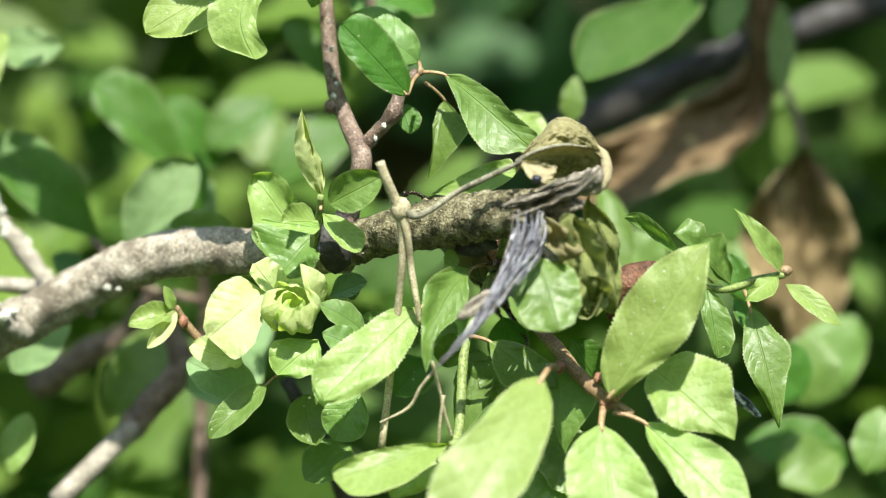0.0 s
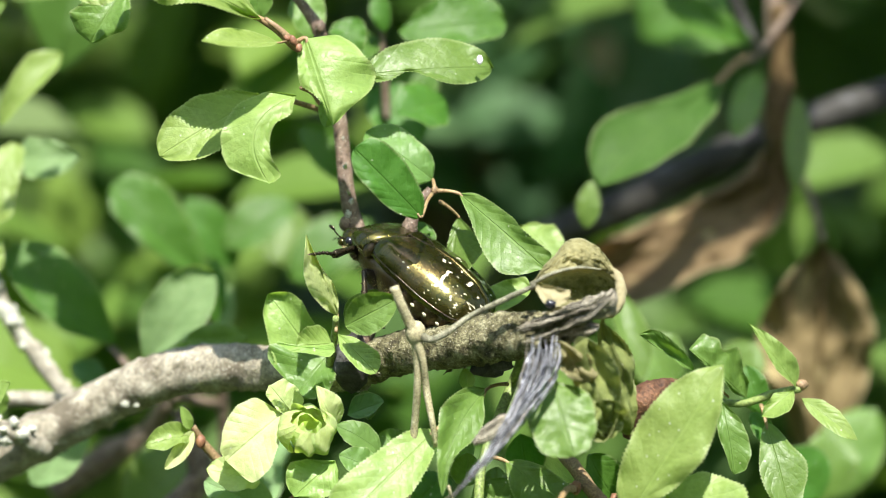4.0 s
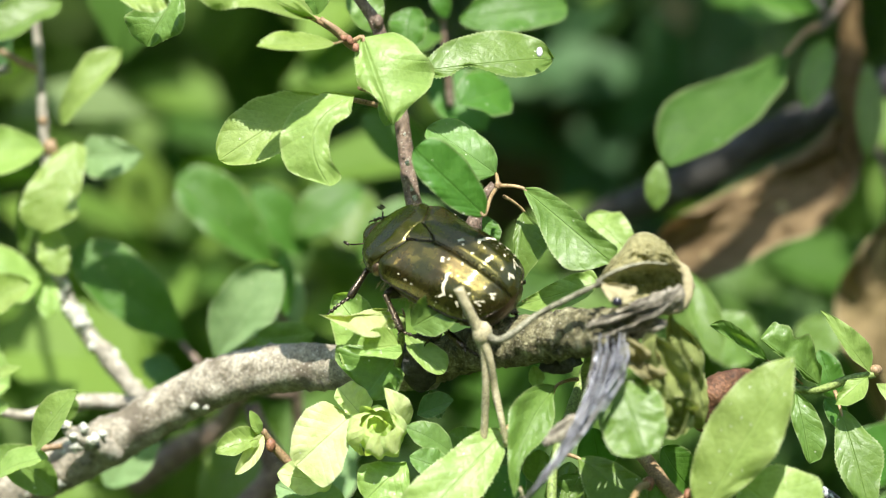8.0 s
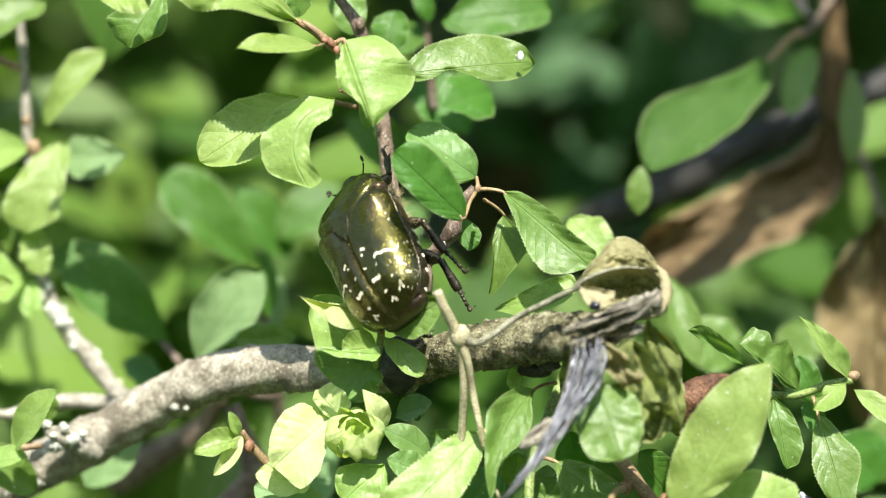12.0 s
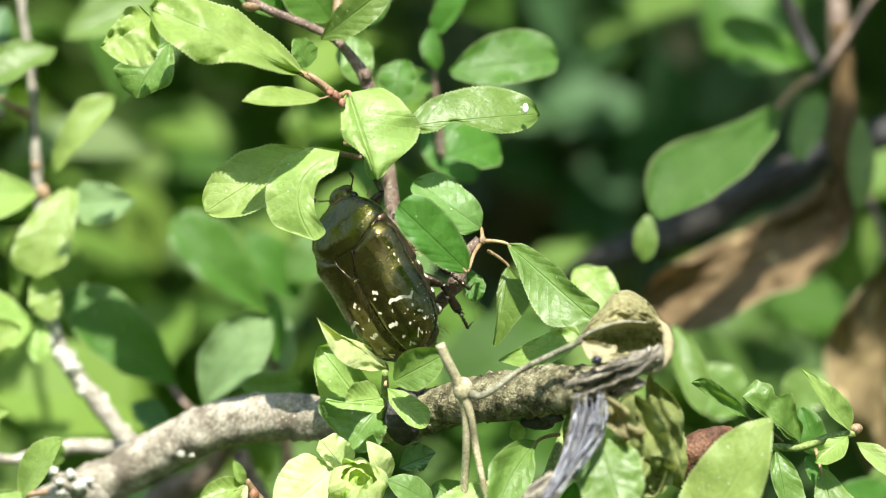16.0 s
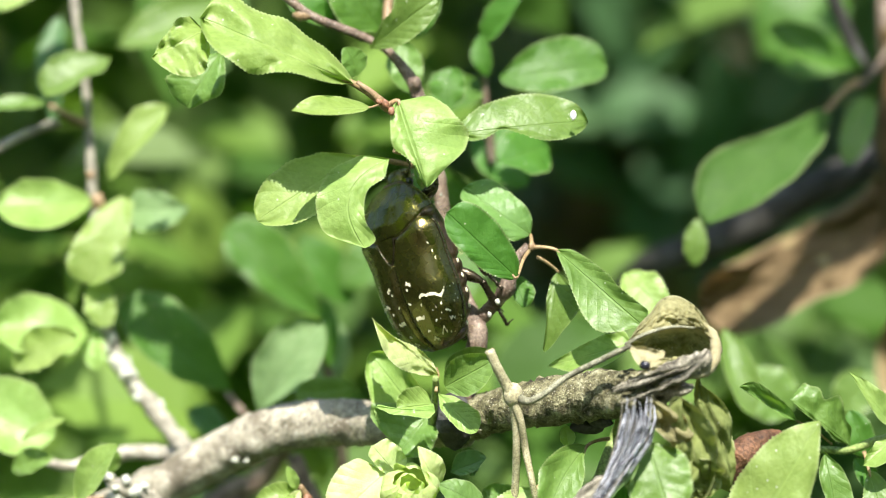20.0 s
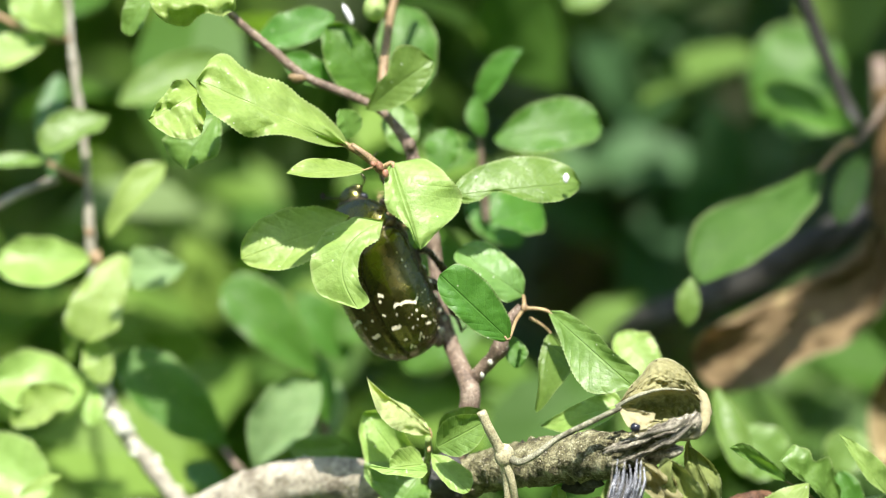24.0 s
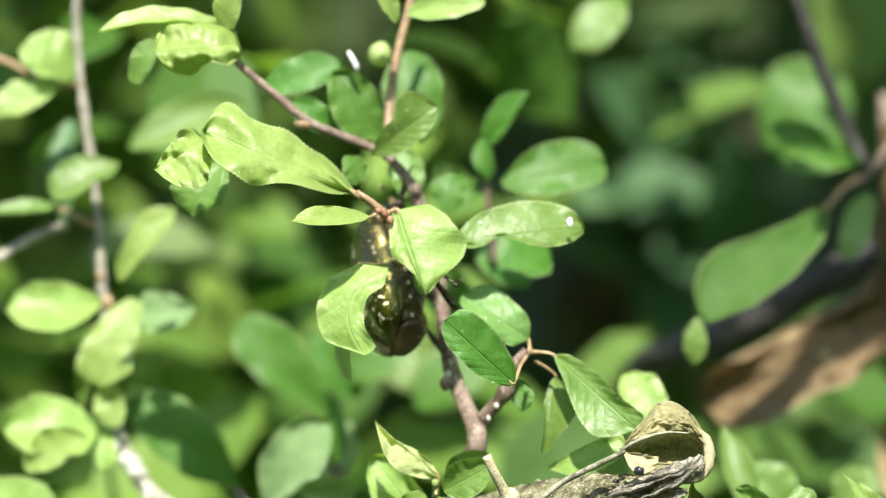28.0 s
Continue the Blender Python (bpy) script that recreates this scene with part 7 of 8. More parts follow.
part("stem", tube([(39.36, 56, 53, 0.86), (42.46, 58, 44.24, 1.01), (46.33, 60, 35.43, 0.94), (48.95, 60, 30.22, 0.8)], 8, 5, 0.1, 0.4), MAT["bark_dark"], rshrub, "")
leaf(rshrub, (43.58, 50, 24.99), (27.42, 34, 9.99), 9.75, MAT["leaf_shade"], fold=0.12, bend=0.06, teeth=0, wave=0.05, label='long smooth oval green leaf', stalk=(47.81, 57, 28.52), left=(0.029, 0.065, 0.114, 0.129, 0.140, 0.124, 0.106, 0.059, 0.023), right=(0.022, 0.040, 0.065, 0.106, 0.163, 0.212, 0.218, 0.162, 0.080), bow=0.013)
leaf(rshrub, (49.28, 58, 26.85), (46.01, 54, 17.66), 4.32, MAT["leaf_mid"], teeth=0, fold=0.2, wide=0.55)
leaf(rshrub, (54.56, 60, 24.05), (54.13, 56, 11.24), 3.62, MAT["leaf_mid"], teeth=0, fold=0.2, wide=0.55)
leaf(rshrub, (26.45, 34, 10.74), (25.9, 34, 4.75), 3.17, MAT["leaf_mid"], teeth=0, fold=0.2, wide=0.55)
leaf(rshrub, (45.48, 60, 29.86), (37.79, 64, 31.56), 5.84, MAT["leaf_dark"], teeth=0, fold=0.2, wide=0.55)
leaf(rshrub, (48.42, 58, 30.50), (36.01, 54, 35.15), 5.27, MAT["leaf_dark"], teeth=0, fold=0.2, left=(0.020, 0.067, 0.141, 0.167, 0.193, 0.191, 0.161, 0.114, 0.035), right=(0.026, 0.073, 0.115, 0.154, 0.171, 0.188, 0.163, 0.126, 0.051))
leaf(rshrub, (36.64, 95, 33.92), (48.49, 95, 43.11), 15.55, MAT["leaf_dark"], teeth=0, fold=0.2, wide=0.55)
leaf(rshrub, (17.23, 60, 52.49), (10.58, 56, 45.38), 6.51, MAT["leaf_mid"], teeth=0, fold=0.2, wide=0.55)
leaf(rshrub, (58.07, 75, 12.05), (53.35, 80, 1.58), 8.27, MAT["leaf_mid"], teeth=0, fold=0.2, wide=0.55)
leaf(rshrub, (32.5, 40, -8.31), (38.08, 40, -13.89), 7.67, MAT["leaf_mid"], teeth=0, fold=0.2, wide=0.55)
leaf(rshrub, (29.43, 30, -2.67), (32.91, 26, -13.48), 4.08, MAT["leaf_mid"], teeth=0, fold=0.2, wide=0.55)
leaf(rshrub, (60.08, 60, -28.55), (66.28, 60, -16.55), 9.45, MAT["leaf_mid"], teeth=0, fold=0.2, wide=0.55)
leaf(rshrub, (58.02, 50, -28.68), (59.12, 50, -19.28), 7.83, MAT["leaf_mid"], teeth=0, fold=0.2, wide=0.55)
leaf(rshrub, (49.8, 40, -33.27), (62.61, 40, -35.56), 9.07, MAT["leaf_dark"], teeth=0, fold=0.2, wide=0.55)
leaf(rshrub, (65.99, 36, -28.4), (63.9, 34, -36.84), 6.21, MAT["leaf_mid"], teeth=0, fold=0.2, wide=0.55)
leaf(rshrub, (61.15, 40, -34.22), (53.74, 36, -38.67), 8.34, MAT["leaf_mid"], teeth=0, fold=0.2, wide=0.55)
leaf(rshrub, (49.6, 30, -22.21), (55.6, 32, -27.46), 8.90, MAT["leaf_dark"], teeth=0, fold=0.2, wide=0.55)
leaf(rshrub, (44.73, 44, -14), (48.25, 44, -8.37), 6.33, MAT["leaf_mid"], teeth=0, fold=0.2, wide=0.55)

# ---- far leaves seen as soft patches of colour ----
farp = thing("broad_leaved_plant", (31.4, 244, 4.1), "plant with broad pale bluish-green leaves, far behind", "plant")
part("stem", tube([(30.95, 256, -26.21, 1.22), (31.85, 253.68, 2.11, 1.21), (30.74, 251.36, 24.21, 1.01), (29.73, 251.36, 48.32, 0.8)], 8, 5, 0.1, 0.4), MAT["stem_green"], farp, "")
leaf(farp, (30.43, 244.4, 37.88), (22.16, 235.12, 49.15), 16.80, MAT["leaf_blue"], teeth=0, fold=0.2, wide=0.5)
leaf(farp, (30.92, 244.4, 32.92), (43.76, 235.12, 44.25), 14.81, MAT["leaf_blue"], teeth=0, fold=0.2, wide=0.5)
leaf(farp, (30.43, 244.4, 23.96), (19.72, 235.12, 32.47), 14.81, MAT["leaf_blue"], teeth=0, fold=0.2, wide=0.5)
leaf(farp, (31.43, 244.4, 22.97), (42.77, 235.12, 32.47), 15.81, MAT["leaf_blue"], teeth=0, fold=0.2, wide=0.5)
leaf(farp, (30.92, 244.4, 14.03), (40.81, 235.12, 20.7), 14.81, MAT["leaf_blue"], teeth=0, fold=0.2, wide=0.5)
leaf(farp, (30.92, 244.4, 13.03), (24.13, 235.12, 4.01), 11.86, MAT["leaf_blue"], teeth=0, fold=0.2, wide=0.5)
leaf(farp, (31.43, 244.4, 18.99), (32.95, 235.12, 33.46), 13.83, MAT["leaf_blue"], teeth=0, fold=0.2, wide=0.5)
farl = thing("yellow_green_weed", (-46.5, 221, 3.9), "weed with broad yellow-green leaves, far behind", "plant")
part("stem", tube([(-35.6, 232.8, -25.32, 0.98), (-37.42, 230.48, 3.99, 0.98), (-40.2, 228.16, 19.51, 0.78)], 8, 5, 0.1, 0.4), MAT["stem_green"], farl, "")
leaf(farl, (-38.48, 223.52, 18.41), (-54.3, 216.56, 25.38), 10.56, MAT["leaf_mid"], teeth=0, fold=0.2, wide=0.5)
leaf(farl, (-39.44, 223.52, 16.48), (-50.96, 216.56, 19.17), 8.63, MAT["leaf_mid"], teeth=0, fold=0.2, wide=0.5)
leaf(farl, (-37.03, 223.52, 10.7), (-29.96, 216.56, 19.17), 8.63, MAT["leaf_mid"], teeth=0, fold=0.2, wide=0.5)
leaf(farl, (-37.52, 223.52, 2.02), (-48.09, 216.56, 3.91), 10.56, MAT["leaf_mid"], teeth=0, fold=0.2, wide=0.5)
leaf(farl, (-35.1, 223.52, -15.34), (-43.33, 216.56, -26.62), 12.47, MAT["leaf_mid"], teeth=0, fold=0.2, wide=0.5)
leaf(farl, (-34.14, 223.52, -19.2), (-21.38, 216.56, -24.72), 12.47, MAT["leaf_mid"], teeth=0, fold=0.2, wide=0.5)
leaf(farl, (-34.63, 223.52, -19.2), (-46.19, 216.56, -39.99), 14.38, MAT["leaf_mid"], teeth=0, fold=0.2, wide=0.5)
leaf(farl, (-34.14, 223.52, -23.05), (-29.96, 216.56, -39.99), 14.38, MAT["leaf_mid"], teeth=0, fold=0.2, wide=0.5)
fard = thing("tan_dead_leaf", (42.5, 215, 36.3), "tan dead leaf hanging far behind", "dry leaf")
leaf(fard, (38.79, 209.6, 44.46), (37.04, 203.8, 33.76), 6.58, MAT["leaf_dry_pale"], teeth=0, fold=0.3)
leaf(fard, (47.58, 227, 38.86), (49.58, 221.2, 28.92), 9.65, MAT["leaf_dry_tan"], teeth=0, fold=0.3)

# more small leaves about the foot of the tuft and below the stub
leaf(lower, (-1.34, 1, -18.41), (0.52, 0, -17.08), 3.84, MAT["leaf_glaucous"], roll=0, fold=0.25, teeth=12)
leaf(lower, (4.76, 4, -23.26), (0.74, 3, -20.86), 3.87, MAT["leaf_mid"], roll=0, fold=0.25, teeth=12)
leaf(lower, (8.58, 2, -23.14), (11.06, 2, -20.45), 4.50, MAT["leaf_mid"], roll=10, fold=0.25, teeth=12)
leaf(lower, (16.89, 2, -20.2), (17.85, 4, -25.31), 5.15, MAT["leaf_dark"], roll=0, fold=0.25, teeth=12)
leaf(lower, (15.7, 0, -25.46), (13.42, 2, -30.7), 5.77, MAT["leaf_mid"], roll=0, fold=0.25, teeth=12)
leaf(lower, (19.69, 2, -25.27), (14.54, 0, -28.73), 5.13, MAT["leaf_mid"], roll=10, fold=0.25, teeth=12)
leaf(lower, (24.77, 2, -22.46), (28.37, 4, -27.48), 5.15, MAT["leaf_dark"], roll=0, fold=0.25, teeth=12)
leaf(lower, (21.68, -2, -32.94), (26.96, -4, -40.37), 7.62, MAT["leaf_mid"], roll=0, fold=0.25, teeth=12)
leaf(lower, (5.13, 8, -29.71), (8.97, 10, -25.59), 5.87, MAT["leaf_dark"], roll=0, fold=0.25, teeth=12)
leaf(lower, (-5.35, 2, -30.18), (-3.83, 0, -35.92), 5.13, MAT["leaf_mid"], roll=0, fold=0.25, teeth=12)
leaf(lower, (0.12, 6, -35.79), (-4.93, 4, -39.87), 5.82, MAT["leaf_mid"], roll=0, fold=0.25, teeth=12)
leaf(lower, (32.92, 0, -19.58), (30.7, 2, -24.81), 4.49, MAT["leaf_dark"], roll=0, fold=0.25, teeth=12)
leaf(tuft, (-3.58, 2, -7.75), (1.53, 0, -4.85), 3.85, MAT["leaf_mid"], roll=15, fold=0.25, teeth=12, wave=0.07)


# ---- the beetle ----
def smooth_curve(xs, ys, blur=0.05):
    """A profile through the given points with its corners rounded off."""
    g = np.linspace(xs[0], xs[-1], 401)
    y = np.interp(g, xs, ys)
    k = np.exp(-np.linspace(-2, 2, 2 * int(400 * blur) + 1) ** 2)
    pad = len(k) // 2
    y = np.convolve(np.concatenate([2 * y[0] - y[pad:0:-1], y, 2 * y[-1] - y[-2:-pad - 2:-1]]), k / k.sum(), "valid")
    return lambda x: float(np.interp(x, g, y))


wing_width = smooth_curve((-10.6, -10.2, -9.4, -8.2, -6.0, -3.0, 0.0, 1.6, 3.2, 4.2, 4.9), (1.0, 2.2, 3.7, 4.75, 5.4, 5.6, 5.55, 5.75, 5.8, 5.3, 4.5), 0.03)
wing_height = smooth_curve((-10.6, -9.9, -8.6, -6.5, -3.0, 0.3, 3.0, 4.9), (2.0, 2.85, 3.8, 4.55, 4.8, 4.5, 4.2, 3.7))
wing_rim = smooth_curve((-10.6, -9.4, -8.0, -4.0, 1.0, 3.0, 4.9), (1.9, 1.5, 1.2, 1.1, 1.2, 1.4, 1.7))
shield_width = smooth_curve((0, 0.1, 0.3, 0.6, 0.85, 1), (5.05, 5.25, 5.2, 4.6, 3.7, 3.0), 0.05)
shield_height = smooth_curve((0, 0.3, 0.6, 0.85, 1), (4.15, 3.95, 3.0, 1.6, 0.6), 0.06)


def wing_point(y, a, lift=0.0):
    """Point of the wing-case surface: y along the body, a from the seam (0) to the rim (1)."""
    ang = a * radians(102)
    w, h, base = wing_width(y) + lift, wing_height(y) + lift, wing_rim(y)
    c = math.cos(ang)
    return Vector((w * math.sin(min(ang, radians(90))) ** 0.74 * (1 if c > 0 else 1 - 0.5 * c * c), y, base + (h - base) * c))


def wing_front(a):
    """Front margin of a wing case: beside the small shield, then along the neck shield to the shoulder."""
    return float(np.interp(a, (0, 0.02, 0.05, 0.083, 0.2, 0.4, 0.6, 0.8, 1.0), (0.3, 0.7, 1.9, 2.95, 3.35, 4.15, 4.65, 4.5, 4.0)))


def wing_relief(y, a):
    """Swell of the rib, hollow beside the seam, bump of the shoulder, step of the rim."""
    back = float(np.interp(y, (-9.5, -7.5, -3, 0.5), (0, 1, 1, 0)))
    z = -0.20 * math.exp(-(a / 0.016) ** 2)
    z += 0.05 * math.exp(-((a - 0.035) / 0.018) ** 2)
    z -= 0.07 * back * math.exp(-((a - 0.125) / 0.05) ** 2)
    z += 0.06 * back * math.exp(-((a - 0.24) / 0.05) ** 2)
    z += 0.22 * math.exp(-((a - 0.52) / 0.10) ** 2 - ((y - 3.0) / 1.1) ** 2)
    z += 0.16 * math.exp(-((a - 0.45) / 0.12) ** 2 - ((y + 8.0) / 0.9) ** 2)
    return z


def wing_case(sign):
    verts, faces = [], []
    rows, cols = 64, 40
    for i in range(rows + 1):
        u = i / rows
        for j in range(cols + 1):
            a = (j / cols) ** 1.25
            y = -10.6 + (wing_front(a) + 10.6) * (1 - (1 - u) ** 1.15)
            p = wing_point(y, a)
            p.z += wing_relief(y, a) * min(1, (1 - u) * 14 + 0.15)
            p.z -= 0.25 * max(0.0, 1 - (1 - u) * 20) ** 2
            p.x = sign * (p.x + 0.03)
            verts.append(p * MM)
    c = cols + 1
    for i in range(rows):
        for j in range(cols):
            f = (i * c + j, i * c + j + 1, (i + 1) * c + j + 1, (i + 1) * c + j)
            faces.append(f if sign > 0 else f[::-1])
    return verts, faces


def shield_rear(g):
    """Rear margin of the neck shield at the angle g from the middle: hollow before the small shield, then running forward to the corners."""
    b = abs(math.sin(g))
    return float(np.interp(b, (0, 0.16, 0.26, 0.34, 0.6, 0.85, 1.0), (3.2, 3.18, 3.02, 3.1, 3.75, 4.45, 5.0)))


def shield_point(u, g):
    w, h = shield_width(u), shield_height(u)
    y0 = shield_rear(g)
    y = y0 + (9.0 - 0.7 * math.sin(g) ** 2 - y0) * u
    c = math.cos(g)
    return Vector((w * math.copysign(abs(math.sin(g)) ** 0.85, g), y, 0.9 + (h - 0.9) * c if c > 0 else 0.9 + 2.4 * c))


def neck_shield():
    verts, faces = [], []
    rows, cols = 34, 60
    for i in range(rows + 1):
        u = i / rows
        for j in range(cols + 1):
            g = radians(-112 + 224 * j / cols)
            p = shield_point(u, g)
            edge = max(0.0, 1 - u * 22) ** 2 + max(0.0, 1 - (1 - u) * 26) ** 2
            p.z -= 0.16 * edge * max(0.0, math.cos(g))
            verts.append(p * MM)
    c = cols + 1
    for i in range(rows):
        for j in range(cols):
            faces.append((i * c + j, i * c + j + 1, (i + 1) * c + j + 1, (i + 1) * c + j))
    return verts, faces


def small_shield():
    """The triangular plate between the wing cases, gently domed with a rounded tip."""
    verts, faces = [], []
    rows, cols = 14, 10
    for i in range(rows + 1):
        u = i / rows
        y = 3.25 - 2.95 * u
        w = 1.30 * (1 - u) ** 0.85 + 0.10 * math.sin(math.pi * u)
        for j in range(cols + 1):
            v = 2 * j / cols - 1
            verts.append(Vector((w * v, y, 4.24 + 0.26 * u - 0.05 * u * u + 0.05 * (1 - v * v))) * MM)
    c = cols + 1
    for i in range(rows):
        for j in range(cols):
            faces.append((i * c + j, (i + 1) * c + j, (i + 1) * c + j + 1, i * c + j + 1))
    return verts, faces


def underside():
    """Thorax and belly, the belly ringed into plates that bulge at the sides."""
    verts, faces = [], []
    rows, seg = 90, 36
    for i in range(rows + 1):
        y = -10.0 + 19.2 * i / rows
        w = float(np.interp(y, (-10, -9.2, -7.5, -5, -1, 2.5, 4.6, 6, 8.2, 9.2), (0.8, 3.0, 4.6, 5.2, 5.35, 5.2, 4.7, 4.2, 2.7, 1.2)))
        top = float(np.interp(y, (-10, -8.5, -4, 2, 6, 9.2), (1.3, 1.8, 2.2, 2.2, 1.2, 0.4)))
        low = float(np.interp(y, (-10, -8.5, -4, 1, 5, 9.2), (-0.4, -2.1, -3.2, -3.5, -2.6, -0.9)))
        ring = abs(math.sin(math.pi * (y + 10) / 1.75)) ** 0.5 if y < -0.8 else 1.0
        for k in range(seg):
            a = 2 * math.pi * k / seg
            z = math.sin(a)
            f = 0.90 + 0.10 * ring
            verts.append(Vector((w * math.copysign(abs(math.cos(a)) ** 0.8, math.cos(a)) * f, y, (top * z if z > 0 else -low * z) * f)) * MM)
    for i in range(rows):
        for k in range(seg):
            k2 = (k + 1) % seg
            faces.append((i * seg + k, (i + 1) * seg + k, (i + 1) * seg + k2, i * seg + k2))
    faces.append(tuple(range(seg)))
    faces.append(tuple(rows * seg + k for k in range(seg - 1, -1, -1)))
    return verts, faces


def mark_strip(sign, y, a0, a1, thick, seed, zig=0.6):
    """A ragged cream scale mark that lies on the wing case."""
    verts, faces = [], []
    n = max(4, int(abs(a1 - a0) * 80))
    for i in range(n + 1):
        f = i / n
        a = a0 + (a1 - a0) * f
        yy = y + zig * noise.noise(Vector((f * 3.4 + seed, seed, 0))) + 0.16 * noise.noise(Vector((f * 11 + seed, seed, 5)))
        t = thick * (0.75 + 0.9 * abs(noise.noise(Vector((f * 6 + seed, 2, seed))))) * (0.45 if i in (0, n) else 1)
        for s in (-0.5, -0.17, 0.17, 0.5):
            q = yy + s * t
            p = wing_point(q, a, 0.025)
            p.z += wing_relief(q, a) + 0.012
            p.x = sign * (p.x + 0.03)
            verts.append(p * MM)
    for i in range(n):
        for k in range(3):
            b = 4 * i + k
            f = (b, b + 1, b + 5, b + 4)
            faces.append(f[::-1] if sign > 0 else f)
    return verts, faces


def hair_fringe(rows, seed):
    """Short pale hairs along a line: foot, direction and length in mm, thin three-sided spikes."""
    r = random.Random(seed)
    verts, faces = [], []
    for (x, y, z), (dx, dy, dz), reach, count in rows:
        for _ in range(count):
            b = Vector((x + r.gauss(0, 0.28), y + r.gauss(0, 0.35), z + r.gauss(0, 0.25)))
            d = Vector((dx + r.gauss(0, 0.3), dy + r.gauss(0, 0.3), dz + r.gauss(0, 0.3))).normalized()
            side = d.cross(Vector((0.3, 0.5, 0.8))).normalized() * 0.022
            over = d.cross(side).normalized() * 0.022
            o = len(verts)
            verts += [(b + side) * MM, (b - side + over) * MM, (b - side - over) * MM, (b + d * reach * r.uniform(0.6, 1.3)) * MM]
            faces += [(o, o + 1, o + 3), (o + 1, o + 2, o + 3), (o + 2, o, o + 3)]
    return verts, faces


LEGS = (
    ("front", -1, (-2.4, 6.4, -1.3), (-4.6, 6.6, -0.5), (-8.4, 6.5, -1.2), (-10.7, 7.6, -2.0)),
    ("middle", -1, (-2.8, 1.5, -2.0), (-6.2, 3.0, -0.8), (-8.4, -0.6, -2.8), (-7.4, -3.6, -3.6)),
    ("hind", -1, (-2.6, -2.5, -2.2), (-4.9, -4.8, -2.6), (-4.6, -8.0, -3.6), (-3.6, -10.6, -4.6)),
    ("front", 1, (2.4, 6.4, -1.5), (4.6, 7.4, -2.0), (4.3, 10.2, -3.2), (3.6, 12.2, -4.0)),
    ("middle", 1, (2.8, 1.2, -2.0), (5.8, -0.2, -2.2), (5.7, -4.2, -4.0), (5.9, -7.0, -5.8)),
    ("hind", 1, (2.6, -2.5, -2.4), (4.5, -5.0, -3.8), (3.4, -8.4, -5.6), (2.6, -10.6, -6.8)),
)


def build_leg(bt, kind, s, hip, knee, ankle, toe):
    hp, kn, an, to = [Vector(p) for p in (hip, knee, ankle, toe)]
    at = hp * MM

    def rel(*pts):
        return [(*(Vector(p[:3]) - hp), p[3]) for p in pts]
    mid = (hp + kn) / 2
    lg = part("leg", tube(rel((*hp, 0.75), (*mid, 0.92), (*(hp * 0.2 + kn * 0.8), 0.72), (*kn, 0.42)), 12, 5, flat=0.7), MAT["beetle_leg"], bt, "bronze-black %s leg" % kind, at=at)
    out = (kn - hp).normalized()
    spines = []
    for f in (0.35, 0.58, 0.8, 0.97):
        b = kn + (an - kn) * f
        spines.append(tube(rel((*b, 0.2), (*(b + out * 0.75 + (an - kn).normalized() * 0.35), 0.03)), 5, 3))
    shin = join(tube(rel((*kn, 0.44), (*(kn * 0.7 + an * 0.3), 0.40), (*(kn * 0.2 + an * 0.8), 0.55), (*an, 0.46)), 10, 5, flat=0.75), *spines)
    part("shin", ([v + at for v in shin[0]], shin[1]), MAT["beetle_leg"], lg)
    joints = [an + (to - an) * k / 5 + Vector((s * 0.2, 0, 0.22)) * math.sin(k * 0.65) for k in range(6)]
    claws = [Vector((s * 0.5, 0.3, -0.25)), Vector((-s * 0.25, 0.45, -0.25))]
    end = joints[-1]
    foot = join(*[tube(rel((*joints[k], 0.13), (*(joints[k] * 0.3 + joints[k + 1] * 0.7), 0.25), (*joints[k + 1], 0.15)), 7, 3) for k in range(5)],
                *[tube(rel((*end, 0.12), (*(end + c), 0.09), (*(end + c * 1.3 + Vector((0, 0, -0.45))), 0.02)), 5, 3) for c in claws])
    part("foot", ([v + at for v in foot[0]], foot[1]), MAT["beetle_leg"], lg)
    return lg, hp, s, kind


